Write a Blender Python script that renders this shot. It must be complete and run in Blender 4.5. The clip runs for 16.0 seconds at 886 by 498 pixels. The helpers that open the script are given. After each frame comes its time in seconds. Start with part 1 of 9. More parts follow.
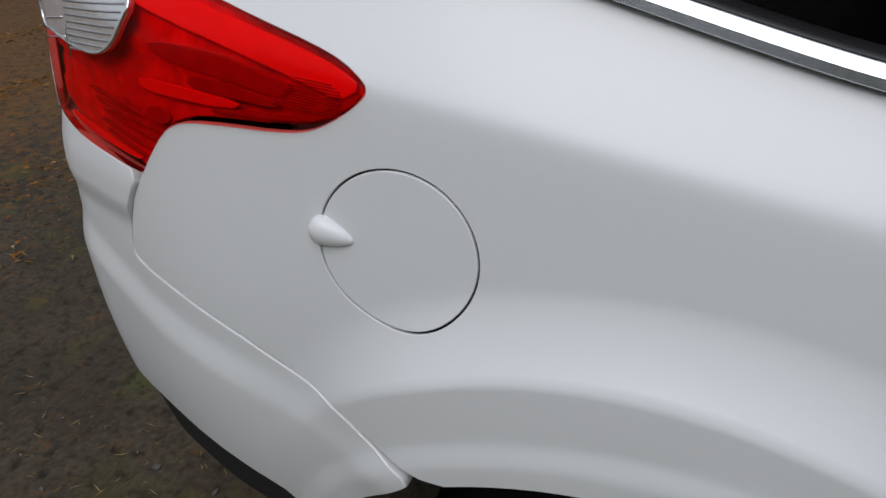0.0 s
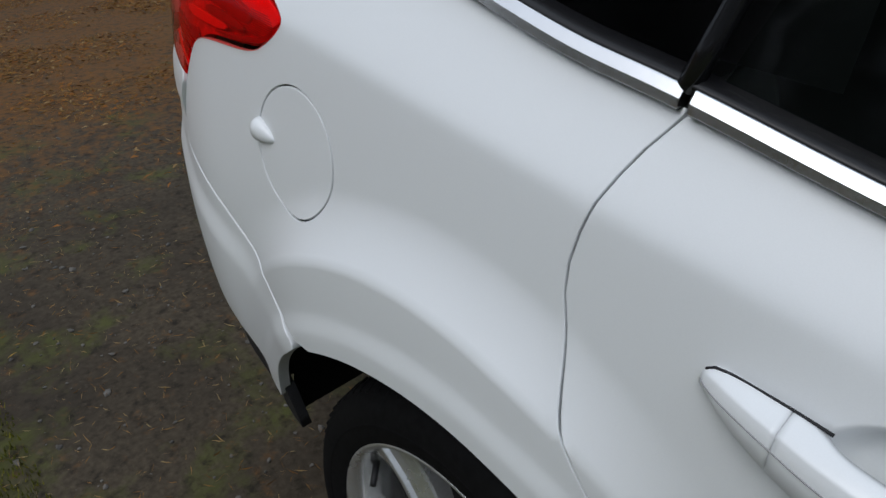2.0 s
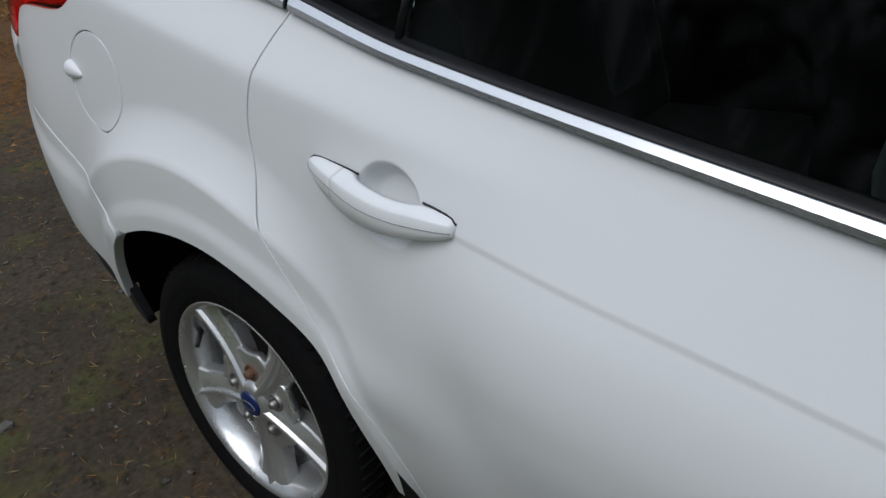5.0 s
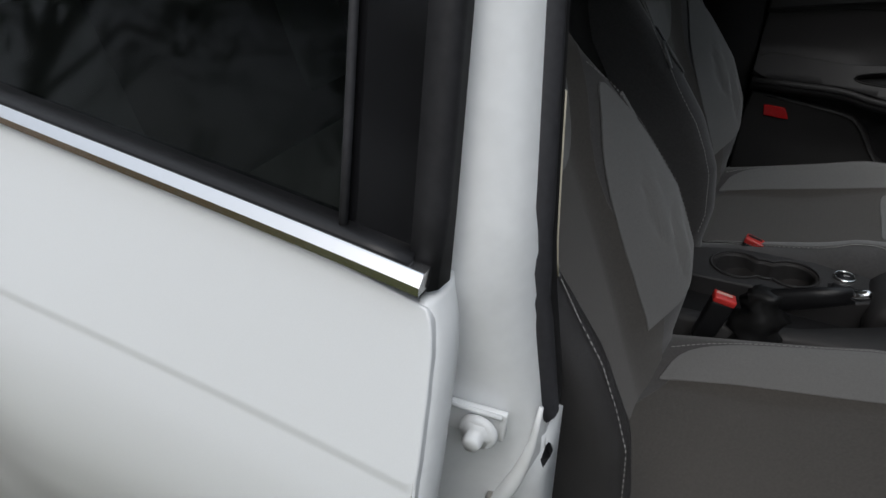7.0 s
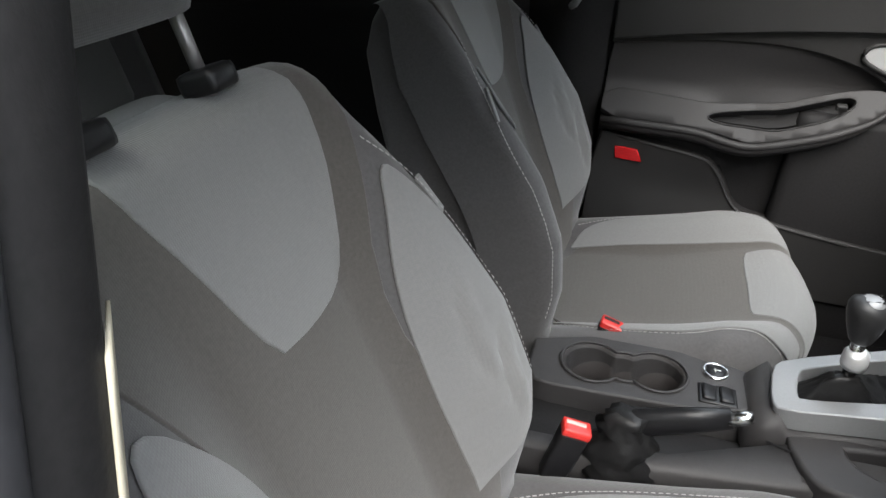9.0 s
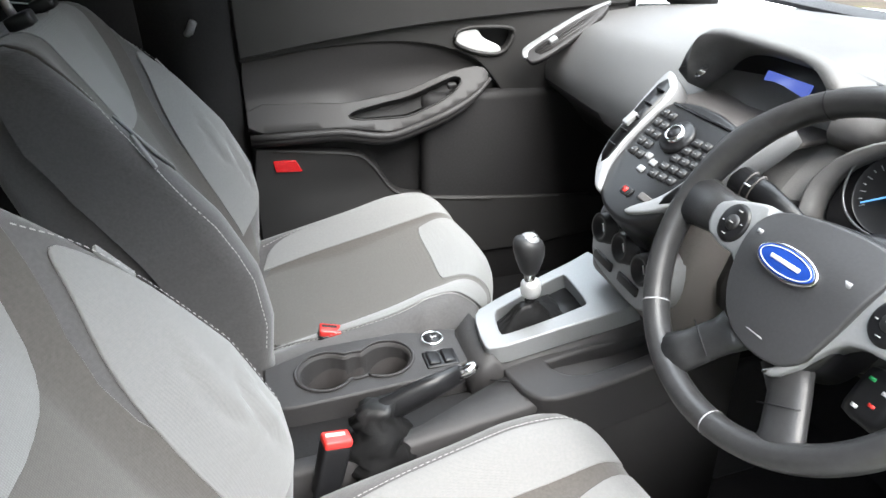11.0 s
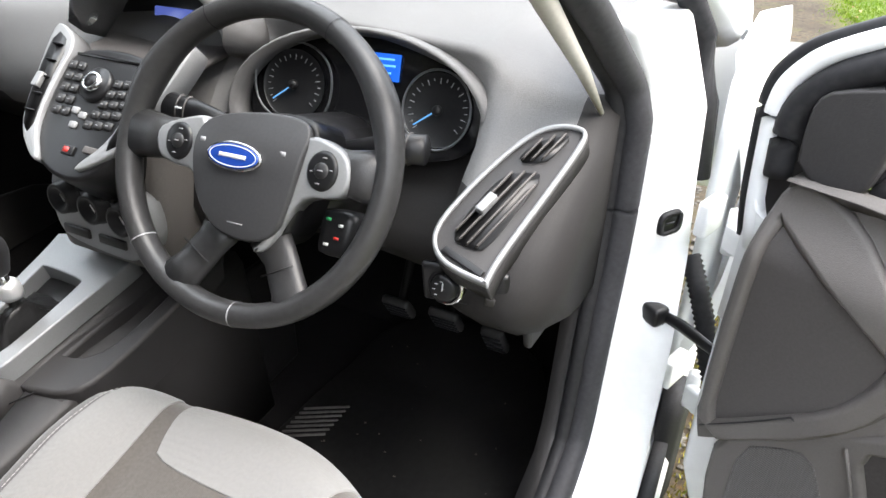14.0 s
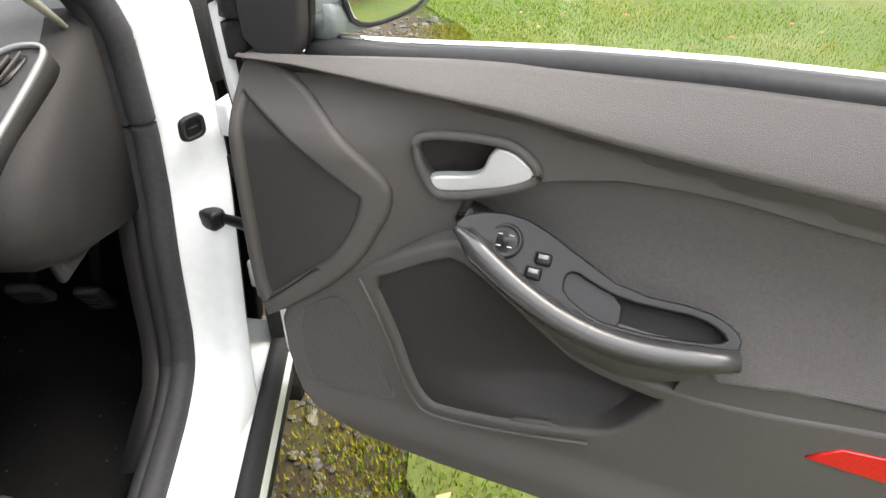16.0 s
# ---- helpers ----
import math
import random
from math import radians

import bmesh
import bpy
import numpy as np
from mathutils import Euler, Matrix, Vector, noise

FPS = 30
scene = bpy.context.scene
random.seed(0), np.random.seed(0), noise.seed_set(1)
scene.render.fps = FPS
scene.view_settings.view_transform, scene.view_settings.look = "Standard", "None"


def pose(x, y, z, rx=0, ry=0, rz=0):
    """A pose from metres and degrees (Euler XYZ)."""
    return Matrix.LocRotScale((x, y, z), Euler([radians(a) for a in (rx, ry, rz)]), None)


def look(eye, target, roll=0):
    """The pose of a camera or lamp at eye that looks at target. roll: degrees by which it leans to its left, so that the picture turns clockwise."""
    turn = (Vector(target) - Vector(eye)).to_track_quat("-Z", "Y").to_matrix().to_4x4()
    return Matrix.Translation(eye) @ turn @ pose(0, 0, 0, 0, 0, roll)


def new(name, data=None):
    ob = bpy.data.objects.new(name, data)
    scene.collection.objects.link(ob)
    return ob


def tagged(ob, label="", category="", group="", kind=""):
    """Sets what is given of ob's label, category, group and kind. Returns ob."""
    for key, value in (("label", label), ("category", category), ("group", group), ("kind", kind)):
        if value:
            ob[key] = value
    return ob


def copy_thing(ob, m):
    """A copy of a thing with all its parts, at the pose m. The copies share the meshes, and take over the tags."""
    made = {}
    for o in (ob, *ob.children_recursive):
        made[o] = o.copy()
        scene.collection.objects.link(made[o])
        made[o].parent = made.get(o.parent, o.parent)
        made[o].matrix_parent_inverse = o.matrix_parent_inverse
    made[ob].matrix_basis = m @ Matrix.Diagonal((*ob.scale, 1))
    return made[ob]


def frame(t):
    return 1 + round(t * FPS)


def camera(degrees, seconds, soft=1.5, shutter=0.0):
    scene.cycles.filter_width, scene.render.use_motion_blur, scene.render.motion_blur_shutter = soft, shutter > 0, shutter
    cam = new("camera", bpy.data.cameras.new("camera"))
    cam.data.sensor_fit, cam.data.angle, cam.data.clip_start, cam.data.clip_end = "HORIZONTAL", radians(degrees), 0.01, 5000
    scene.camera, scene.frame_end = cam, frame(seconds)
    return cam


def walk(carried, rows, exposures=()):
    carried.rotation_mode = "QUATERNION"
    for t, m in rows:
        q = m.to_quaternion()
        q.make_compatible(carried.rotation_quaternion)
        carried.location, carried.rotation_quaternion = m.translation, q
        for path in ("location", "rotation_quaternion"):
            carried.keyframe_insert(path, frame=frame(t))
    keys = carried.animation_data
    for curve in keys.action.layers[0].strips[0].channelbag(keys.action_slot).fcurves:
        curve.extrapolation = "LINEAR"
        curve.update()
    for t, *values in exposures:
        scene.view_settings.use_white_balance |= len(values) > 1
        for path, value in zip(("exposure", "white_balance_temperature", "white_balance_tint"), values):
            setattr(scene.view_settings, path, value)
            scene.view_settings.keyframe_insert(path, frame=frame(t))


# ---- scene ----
from mathutils import geometry
cam = camera(66.9, 16.0)
PATH = [
    (0, (0.016, -1.319, 1.276), (-0.689, 0.212, 0.2), -3.1),
    (0.5, (0.095, -1.243, 1.283), (-0.847, 0.132, 0.177), -3.2),
    (1, (0.237, -1.214, 1.276), (-0.871, 0.04, 0.18), -2.6),
    (1.5, (0.342, -1.22, 1.264), (-0.865, -0.045, 0.186), -2.2),
    (2, (0.465, -1.222, 1.256), (-0.81, -0.089, 0.213), -1.8),
    (2.5, (0.568, -1.219, 1.242), (-0.754, -0.119, 0.221), -1.6),
    (3, (0.67, -1.217, 1.234), (-0.708, -0.167, 0.235), -1.4),
    (3.2, (0.704, -1.217, 1.226), (-0.691, -0.181, 0.236), -1.4),
    (5.3, (1.007, -1.326, 1.259), (-0.055, -0.002, 0.201), -2.5),
    (5.5, (1.047, -1.325, 1.259), (0.015, 0.019, 0.197), -2.2),
    (6, (1.143, -1.294, 1.248), (0.171, 0.09, 0.18), -1.8),
    (6.5, (1.216, -1.227, 1.241), (0.332, 0.222, 0.182), -1.2),
    (7, (1.267, -1.122, 1.227), (0.51, 0.404, 0.178), -0.2),
    (7.5, (1.281, -0.992, 1.205), (0.663, 0.609, 0.178), 0.9),
    (8, (1.284, -0.895, 1.196), (0.735, 0.742, 0.185), 0.7),
    (8.2, (1.273, -0.858, 1.2), (0.766, 0.771, 0.157), 1.4),
    (10.3, (1.253, -0.719, 1.186), (1.161, 1.031, 0.223), 1.0),
    (10.5, (1.246, -0.72, 1.194), (1.345, 1.029, 0.228), 1.1),
    (11, (1.228, -0.764, 1.206), (1.736, 0.912, 0.241), 0.7),
    (11.5, (1.193, -0.804, 1.222), (1.956, 0.769, 0.252), 0.7),
    (12, (1.174, -0.799, 1.223), (2.143, 0.656, 0.251), 0.7),
    (12.5, (1.173, -0.782, 1.21), (2.318, 0.529, 0.223), 0.5),
    (13, (1.176, -0.786, 1.203), (2.486, 0.346, 0.202), 0.5),
    (13.5, (1.183, -0.806, 1.195), (2.622, 0.138, 0.177), 0.4),
    (14, (1.193, -0.83, 1.183), (2.733, -0.078, 0.152), 0.4),
    (14.5, (1.211, -0.876, 1.171), (2.818, -0.316, 0.12), 0.3),
    (15, (1.204, -0.919, 1.165), (2.856, -0.578, 0.09), 0.1),
    (15.5, (1.192, -0.98, 1.151), (2.856, -0.869, 0.046), 0.1),
    (16, (1.17, -1.052, 1.144), (2.808, -1.135, -0.001), 0.2),
]
EXPOSURE = [(0, -0.53, 6350, 12.5), (1.5, -0.48, 6150, 10), (3.2, -0.48, 6120, 10.5), (5.3, -0.48, 6180, 10.5), (7.0, -0.20, 6480, 10.5), (7.5, 0.7, 6550, 10), (8.0, 1.46, 6700, 11), (9.0, 2.0, 6650, 10), (10.3, 2.85, 6600, 9), (11.0, 2.98, 6550, 9), (12.5, 2.85, 6600, 10), (13.5, 2.78, 6700, 11), (14.5, 2.33, 6900, 12), (16.0, 2.20, 7200, 11.5)]
walk(cam, [(t, look(eye, target, roll)) for t, eye, target, roll in PATH], EXPOSURE)

# ---------------------------------------------------------------- sky and sun
world = bpy.data.worlds.new("overcast_sky")
scene.world = world
world.use_nodes = True
_bg = world.node_tree.nodes["Background"]
_sky = world.node_tree.nodes.new("ShaderNodeTexSky")
_sky.sky_type = "NISHITA"
_sky.sun_disc = False
_sky.sun_elevation, _sky.sun_rotation = radians(56), radians(193)
_sky.air_density, _sky.dust_density, _sky.ozone_density = 1.0, 4.0, 1.0
_cloud = world.node_tree.nodes.new("ShaderNodeMix")
_cloud.data_type = "RGBA"
_cloud.inputs["Factor"].default_value = 0.75
# an overcast sky is about three times as bright overhead as at the horizon
_way = world.node_tree.nodes.new("ShaderNodeTexCoord")
_up = world.node_tree.nodes.new("ShaderNodeSeparateXYZ")
_lum = world.node_tree.nodes.new("ShaderNodeMapRange")
_lum.inputs["From Min"].default_value, _lum.inputs["From Max"].default_value = 0.0, 1.0
_lum.inputs["To Min"].default_value, _lum.inputs["To Max"].default_value = 0.56, 1.70
_veil = world.node_tree.nodes.new("ShaderNodeVectorMath")
_veil.operation = "SCALE"
_veil.inputs[0].default_value = (8.8, 9.55, 10.5)
world.node_tree.links.new(_way.outputs["Generated"], _up.inputs["Vector"])
world.node_tree.links.new(_up.outputs["Z"], _lum.inputs["Value"])
world.node_tree.links.new(_lum.outputs["Result"], _veil.inputs["Scale"])
world.node_tree.links.new(_veil.outputs["Vector"], _cloud.inputs["B"])
world.node_tree.links.new(_sky.outputs["Color"], _cloud.inputs["A"])
world.node_tree.links.new(_cloud.outputs["Result"], _bg.inputs["Color"])
_bg.inputs["Strength"].default_value = 0.09
sun = new("sun", bpy.data.lights.new("sun", "SUN"))
sun.data.energy, sun.data.angle, sun.data.color = 1.5, radians(45), (1.0, 0.97, 0.93)
sun.matrix_world = look((0, 0, 0), (-0.12, 0.54, -0.83))

# ---------------------------------------------------------------- materials
def mat(name, base, rough=0.5, metal=0.0, vary=0.08, scale=40.0, bump=0.0, bump_scale=None, coat=0.0, spec=0.5, rough_vary=0.08, second=None, second_scale=3.0, second_mix=0.5):
    """Principled surface with colour, roughness and relief varied by two noises at real size."""
    m = bpy.data.materials.new(name)
    m.use_nodes = True
    nt = m.node_tree
    b = nt.nodes["Principled BSDF"]
    b.inputs["Metallic"].default_value = metal
    b.inputs["Coat Weight"].default_value = coat
    b.inputs["Coat Roughness"].default_value = 0.04
    b.inputs["Specular IOR Level"].default_value = spec
    tc = nt.nodes.new("ShaderNodeTexCoord")
    n1 = nt.nodes.new("ShaderNodeTexNoise")
    n1.inputs["Scale"].default_value = scale
    n1.inputs["Detail"].default_value = 5
    n2 = nt.nodes.new("ShaderNodeTexNoise")
    n2.inputs["Scale"].default_value = second_scale
    n2.inputs["Detail"].default_value = 4
    nt.links.new(tc.outputs["Object"], n1.inputs["Vector"])
    nt.links.new(tc.outputs["Object"], n2.inputs["Vector"])
    r1 = nt.nodes.new("ShaderNodeValToRGB")
    lo = [max(0, c * (1 - vary)) for c in base]
    hi = [min(1, c * (1 + vary)) for c in base]
    r1.color_ramp.elements[0].position, r1.color_ramp.elements[1].position = 0.3, 0.7
    r1.color_ramp.elements[0].color, r1.color_ramp.elements[1].color = (*lo, 1), (*hi, 1)
    nt.links.new(n1.outputs["Fac"], r1.inputs["Fac"])
    col = r1.outputs["Color"]
    mx = nt.nodes.new("ShaderNodeMix")
    mx.data_type = "RGBA"
    rr = nt.nodes.new("ShaderNodeMapRange")
    rr.inputs["From Min"].default_value, rr.inputs["From Max"].default_value = 0.42, 0.68
    rr.inputs["To Max"].default_value = second_mix if second else 0.25
    nt.links.new(n2.outputs["Fac"], rr.inputs["Value"])
    nt.links.new(rr.outputs["Result"], mx.inputs["Factor"])
    nt.links.new(col, mx.inputs["A"])
    mx.inputs["B"].default_value = (*(second or [c * (1 - 0.6 * vary) for c in base]), 1)
    nt.links.new(mx.outputs["Result"], b.inputs["Base Color"])
    rg = nt.nodes.new("ShaderNodeMapRange")
    rg.inputs["To Min"].default_value, rg.inputs["To Max"].default_value = max(0.02, rough - rough_vary), min(1, rough + rough_vary)
    nt.links.new(n2.outputs["Fac"], rg.inputs["Value"])
    nt.links.new(rg.outputs["Result"], b.inputs["Roughness"])
    if bump:
        n3 = nt.nodes.new("ShaderNodeTexNoise")
        n3.inputs["Scale"].default_value = bump_scale or scale
        n3.inputs["Detail"].default_value = 3
        nt.links.new(tc.outputs["Object"], n3.inputs["Vector"])
        bp = nt.nodes.new("ShaderNodeBump")
        bp.inputs["Strength"].default_value = min(1, bump)
        bp.inputs["Distance"].default_value = 0.001 * max(1, bump)
        nt.links.new(n3.outputs["Fac"], bp.inputs["Height"])
        nt.links.new(bp.outputs["Normal"], b.inputs["Normal"])
    return m


def weave(name, base, size=0.0022, rough=0.9, vary=0.12, depth=0.5):
    """Knitted cloth: rows of small ribs with fuzz between them."""
    m = mat(name, base, rough, vary=vary, scale=260, spec=0.15, second_scale=9)
    nt = m.node_tree
    b = nt.nodes["Principled BSDF"]
    b.inputs["Sheen Weight"].default_value = 0.25
    b.inputs["Sheen Roughness"].default_value = 0.6
    tc = nt.nodes["Texture Coordinate"]
    wv = nt.nodes.new("ShaderNodeTexWave")
    wv.inputs["Scale"].default_value = 0.32 / size
    wv.inputs["Distortion"].default_value = 1.2
    wv.bands_direction = "Z"
    wv2 = nt.nodes.new("ShaderNodeTexWave")
    wv2.inputs["Scale"].default_value = 0.32 / size
    wv2.bands_direction = "Y"
    mul = nt.nodes.new("ShaderNodeMath")
    mul.operation = "MULTIPLY"
    for w in (wv, wv2):
        nt.links.new(tc.outputs["Object"], w.inputs["Vector"])
    nt.links.new(wv.outputs["Fac"], mul.inputs[0])
    nt.links.new(wv2.outputs["Fac"], mul.inputs[1])
    bp = nt.nodes.new("ShaderNodeBump")
    bp.inputs["Strength"].default_value = depth
    bp.inputs["Distance"].default_value = 0.0012
    nt.links.new(mul.outputs["Value"], bp.inputs["Height"])
    nt.links.new(bp.outputs["Normal"], b.inputs["Normal"])
    return m


def pane(name, tint, gloss=1.0, rough=0.0, ior=1.5):
    """Thin glass: see-through with a tint, mirror-like at a slant."""
    m = bpy.data.materials.new(name)
    m.use_nodes = True
    nt = m.node_tree
    nt.nodes.clear()
    out = nt.nodes.new("ShaderNodeOutputMaterial")
    tr = nt.nodes.new("ShaderNodeBsdfTransparent")
    tr.inputs["Color"].default_value = (*tint, 1)
    gl = nt.nodes.new("ShaderNodeBsdfGlossy")
    gl.inputs["Roughness"].default_value = rough
    gl.inputs["Color"].default_value = (gloss, gloss, gloss, 1)
    fr = nt.nodes.new("ShaderNodeFresnel")
    fr.inputs["IOR"].default_value = ior
    mx = nt.nodes.new("ShaderNodeMixShader")
    nt.links.new(fr.outputs["Fac"], mx.inputs["Fac"])
    nt.links.new(tr.outputs["BSDF"], mx.inputs[1])
    nt.links.new(gl.outputs["BSDF"], mx.inputs[2])
    nt.links.new(mx.outputs["Shader"], out.inputs["Surface"])
    return m


def glow(name, colour, strength):
    m = bpy.data.materials.new(name)
    m.use_nodes = True
    b = m.node_tree.nodes["Principled BSDF"]
    b.inputs["Base Color"].default_value = (*[c * 0.2 for c in colour], 1)
    b.inputs["Emission Color"].default_value = (*colour, 1)
    b.inputs["Emission Strength"].default_value = strength
    b.inputs["Roughness"].default_value = 0.2
    return m


# ---------------------------------------------------------------- mesh tools
def thing(name, label, category, at=(0, 0, 0), group="", kind=""):
    """An Empty at the thing's base; its parts are children with world-placed meshes."""
    e = new(name)
    e.empty_display_size = 0.05
    e.location = at
    bpy.context.view_layer.update()
    return tagged(e, label, category, group, kind)


def link(name, me, material, parent=None, label="", smooth=True):
    if smooth and len(me.polygons):
        me.polygons.foreach_set("use_smooth", [True] * len(me.polygons))
    if not me.materials:
        me.materials.append(material)
    ob = new(name, me)
    if parent:
        ob.parent = parent
        inv = parent.matrix_basis.inverted()
        up = parent.parent
        while up:
            inv = inv @ up.matrix_basis.inverted()
            up = up.parent
        ob.matrix_parent_inverse = inv if parent.type == "EMPTY" else Matrix()
    return tagged(ob, label)


def part(name, bm, material, parent=None, label="", smooth=True):
    me = bpy.data.meshes.new(name)
    bm.normal_update()
    bm.to_mesh(me)
    bm.free()
    return link(name, me, material, parent, label, smooth)


def raw(name, verts, faces, material, parent=None, label="", normals=None, smooth=True):
    me = bpy.data.meshes.new(name)
    me.from_pydata([tuple(map(float, v)) for v in verts], [], [tuple(map(int, f)) for f in faces])
    if smooth:
        me.polygons.foreach_set("use_smooth", [True] * len(me.polygons))
    if normals is not None:
        me.normals_split_custom_set_from_vertices([tuple(map(float, n)) for n in normals])
    me.update()
    return link(name, me, material, parent, label, smooth)


def chaikin(pts, n=2, closed=True):
    """Cuts the corners of a line; a point given twice stays sharp."""
    p = np.array(pts, float)
    for _ in range(n):
        q = np.roll(p, -1, 0)
        if closed:
            p = np.stack([0.75 * p + 0.25 * q, 0.25 * p + 0.75 * q], 1).reshape(-1, p.shape[1])
        else:
            a, b = p[:-1], p[1:]
            p = np.concatenate([p[:1], np.stack([0.75 * a + 0.25 * b, 0.25 * a + 0.75 * b], 1).reshape(-1, p.shape[1])[1:-1], p[-1:]])
    keep = np.linalg.norm(p - np.roll(p, 1, 0), axis=1) > 1e-5
    return p[keep] if closed else p


def resample(p, d, closed=True):
    p = np.array(p, float)
    q = np.vstack([p, p[:1]]) if closed else p
    out = []
    for a, b in zip(q[:-1], q[1:]):
        n = max(1, int(np.ceil(np.linalg.norm(b - a) / d)))
        out += [a + (b - a) * k / n for k in range(n)]
    return np.array(out if closed else out + [q[-1]])


def area2(p):
    x, y = np.array(p).T
    return 0.5 * float(np.sum(x * np.roll(y, -1) - y * np.roll(x, -1)))


def grow(p, d):
    """Moves a closed outline outwards by d (inwards: minus)."""
    p = np.array(p, float)
    if area2(p) < 0:
        p = p[::-1]
    e = np.roll(p, -1, 0) - np.roll(p, 1, 0)
    e /= np.maximum(np.linalg.norm(e, axis=1), 1e-9)[:, None]
    return p + d * np.stack([e[:, 1], -e[:, 0]], 1)


def inside(p, poly):
    x, y = np.asarray(p, float).T
    c = np.zeros(len(x), bool)
    q = np.asarray(poly, float)
    for (x0, y0), (x1, y1) in zip(q, np.roll(q, -1, 0)):
        if y0 == y1:
            continue
        c ^= ((y0 > y) != (y1 > y)) & (x < (x1 - x0) * (y - y0) / (y1 - y0) + x0)
    return c


def near_line(p, poly, d):
    q = np.roll(poly, -1, 0)
    bad = np.zeros(len(p), bool)
    for a, b in zip(poly, q):
        e = b - a
        k = np.clip(((p - a) @ e) / max(e @ e, 1e-12), 0, 1)
        bad |= np.linalg.norm(p - a - k[:, None] * e, axis=1) < d
    return bad


def patch(name, poly, fn, material, parent=None, d=0.02, holes=(), edge=0.01, round_=0.002, lift=0.0, out=(0, -1, 0), label="", extra=None):
    """A sheet cut to an outline in the two parameters of fn, with exact normals, rounded and turned-in edges."""
    loops = []
    for k, l in enumerate([poly, *holes]):
        l = np.array(l, float)
        if (area2(l) < 0) == (k == 0):
            l = l[::-1]
        loops.append(resample(l, d))
    lo, hi = loops[0].min(0), loops[0].max(0)
    g = np.stack(np.meshgrid(np.arange(lo[0] + d / 2, hi[0], d), np.arange(lo[1] + d / 2, hi[1], d), indexing="ij"), -1).reshape(-1, 2)
    g = g[inside(g, loops[0])] if len(g) else g
    if extra is not None:
        x = np.array(extra, float)
        x = x[inside(x, loops[0])]
        cell = {}
        for p in x:
            cell.setdefault((round(p[0] / 0.0012), round(p[1] / 0.0012)), p)
        x = np.array(list(cell.values())) if cell else x
        keep = np.array([np.min(np.abs(x - p).max(1)) > 0.55 * d for p in g]) if len(x) else np.ones(len(g), bool)
        g = np.vstack([g[keep], x])
    for h in loops[1:]:
        g = g[~inside(g, h)]
    for l in loops:
        g = g[~near_line(g, l, 0.25 * d)] if len(g) else g
    pts, edges = np.vstack([*loops, g]), []
    k = 0
    for l in loops:
        edges += [(k + i, k + (i + 1) % len(l)) for i in range(len(l))]
        k += len(l)
    v2, _, faces, origin, _, _ = geometry.delaunay_2d_cdt([Vector(p) for p in pts], edges, [], 0, 1e-7)
    v2 = np.array([tuple(p) for p in v2])
    tri = np.array([tuple(f) for f in faces if len(f) == 3])
    mid = v2[tri].mean(1)
    ok = inside(mid, loops[0])
    for h in loops[1:]:
        ok &= ~inside(mid, h)
    tri = tri[ok]
    where = np.zeros(len(pts), int)
    for new_i, olds in enumerate(origin):
        for o in olds:
            where[o] = new_i

    def at(p):
        return np.asarray(fn(p[:, 0], p[:, 1]), float)

    def normal(p):
        h = 1e-4
        du = at(p + (h, 0)) - at(p - (h, 0))
        dv = at(p + (0, h)) - at(p - (0, h))
        n = np.cross(du, dv)
        n /= np.maximum(np.linalg.norm(n, axis=1), 1e-12)[:, None]
        return n

    N = normal(v2)
    flip = 1.0 if float((N @ np.array(out, float)).mean()) > 0 else -1.0
    N *= flip
    V = at(v2) + lift * N
    if flip < 0:
        tri = tri[:, ::-1]
    verts, norms, faces = [V], [N], tri.tolist()
    base = len(V)
    k = 0
    for l in loops:
        ids = where[k : k + len(l)]
        k += len(l)
        P, n = V[ids], N[ids]
        t = np.roll(P, -1, 0) - np.roll(P, 1, 0)
        t /= np.maximum(np.linalg.norm(t, axis=1), 1e-9)[:, None]
        o = np.cross(t, n) * flip
        rings = [(P + 0.6 * round_ * o - 0.35 * round_ * n, (n + o) / 1.4142), (P + round_ * o - round_ * n, o), (P + round_ * o - edge * n, o)]
        if edge <= 0:
            continue
        last = ids
        for pos, nn in rings:
            ring = np.arange(base, base + len(ids))
            verts.append(pos)
            norms.append(nn)
            base += len(ids)
            for i in range(len(ids)):
                j = (i + 1) % len(ids)
                f = [last[i], ring[i], ring[j], last[j]]
                faces.append(f if flip > 0 else f[::-1])
            last = ring
    return raw(name, np.vstack(verts), faces, material, parent, label, np.vstack(norms))


def rbox(size, at=(0, 0, 0), r=0.005, m=None, seg=2, taper=None):
    """A box with rounded edges; taper: scale of its top in x and y."""
    bm = bmesh.new()
    bmesh.ops.create_cube(bm, size=1)
    for v in bm.verts:
        k = taper if taper and v.co.z > 0 else (1, 1)
        v.co = Vector((v.co.x * size[0] * k[0], v.co.y * size[1] * k[1], v.co.z * size[2]))
    if r > 0:
        bmesh.ops.bevel(bm, geom=bm.edges[:], offset=min(r, min(size) * 0.45), segments=seg, profile=0.6, affect="EDGES")
    bm.transform((m or Matrix()) if m is not None else Matrix.Translation(at))
    return bm


def merge(*bms):
    out = bms[0]
    for b in bms[1:]:
        me = bpy.data.meshes.new("tmp")
        b.to_mesh(me)
        b.free()
        out.from_mesh(me)
        bpy.data.meshes.remove(me)
    return out


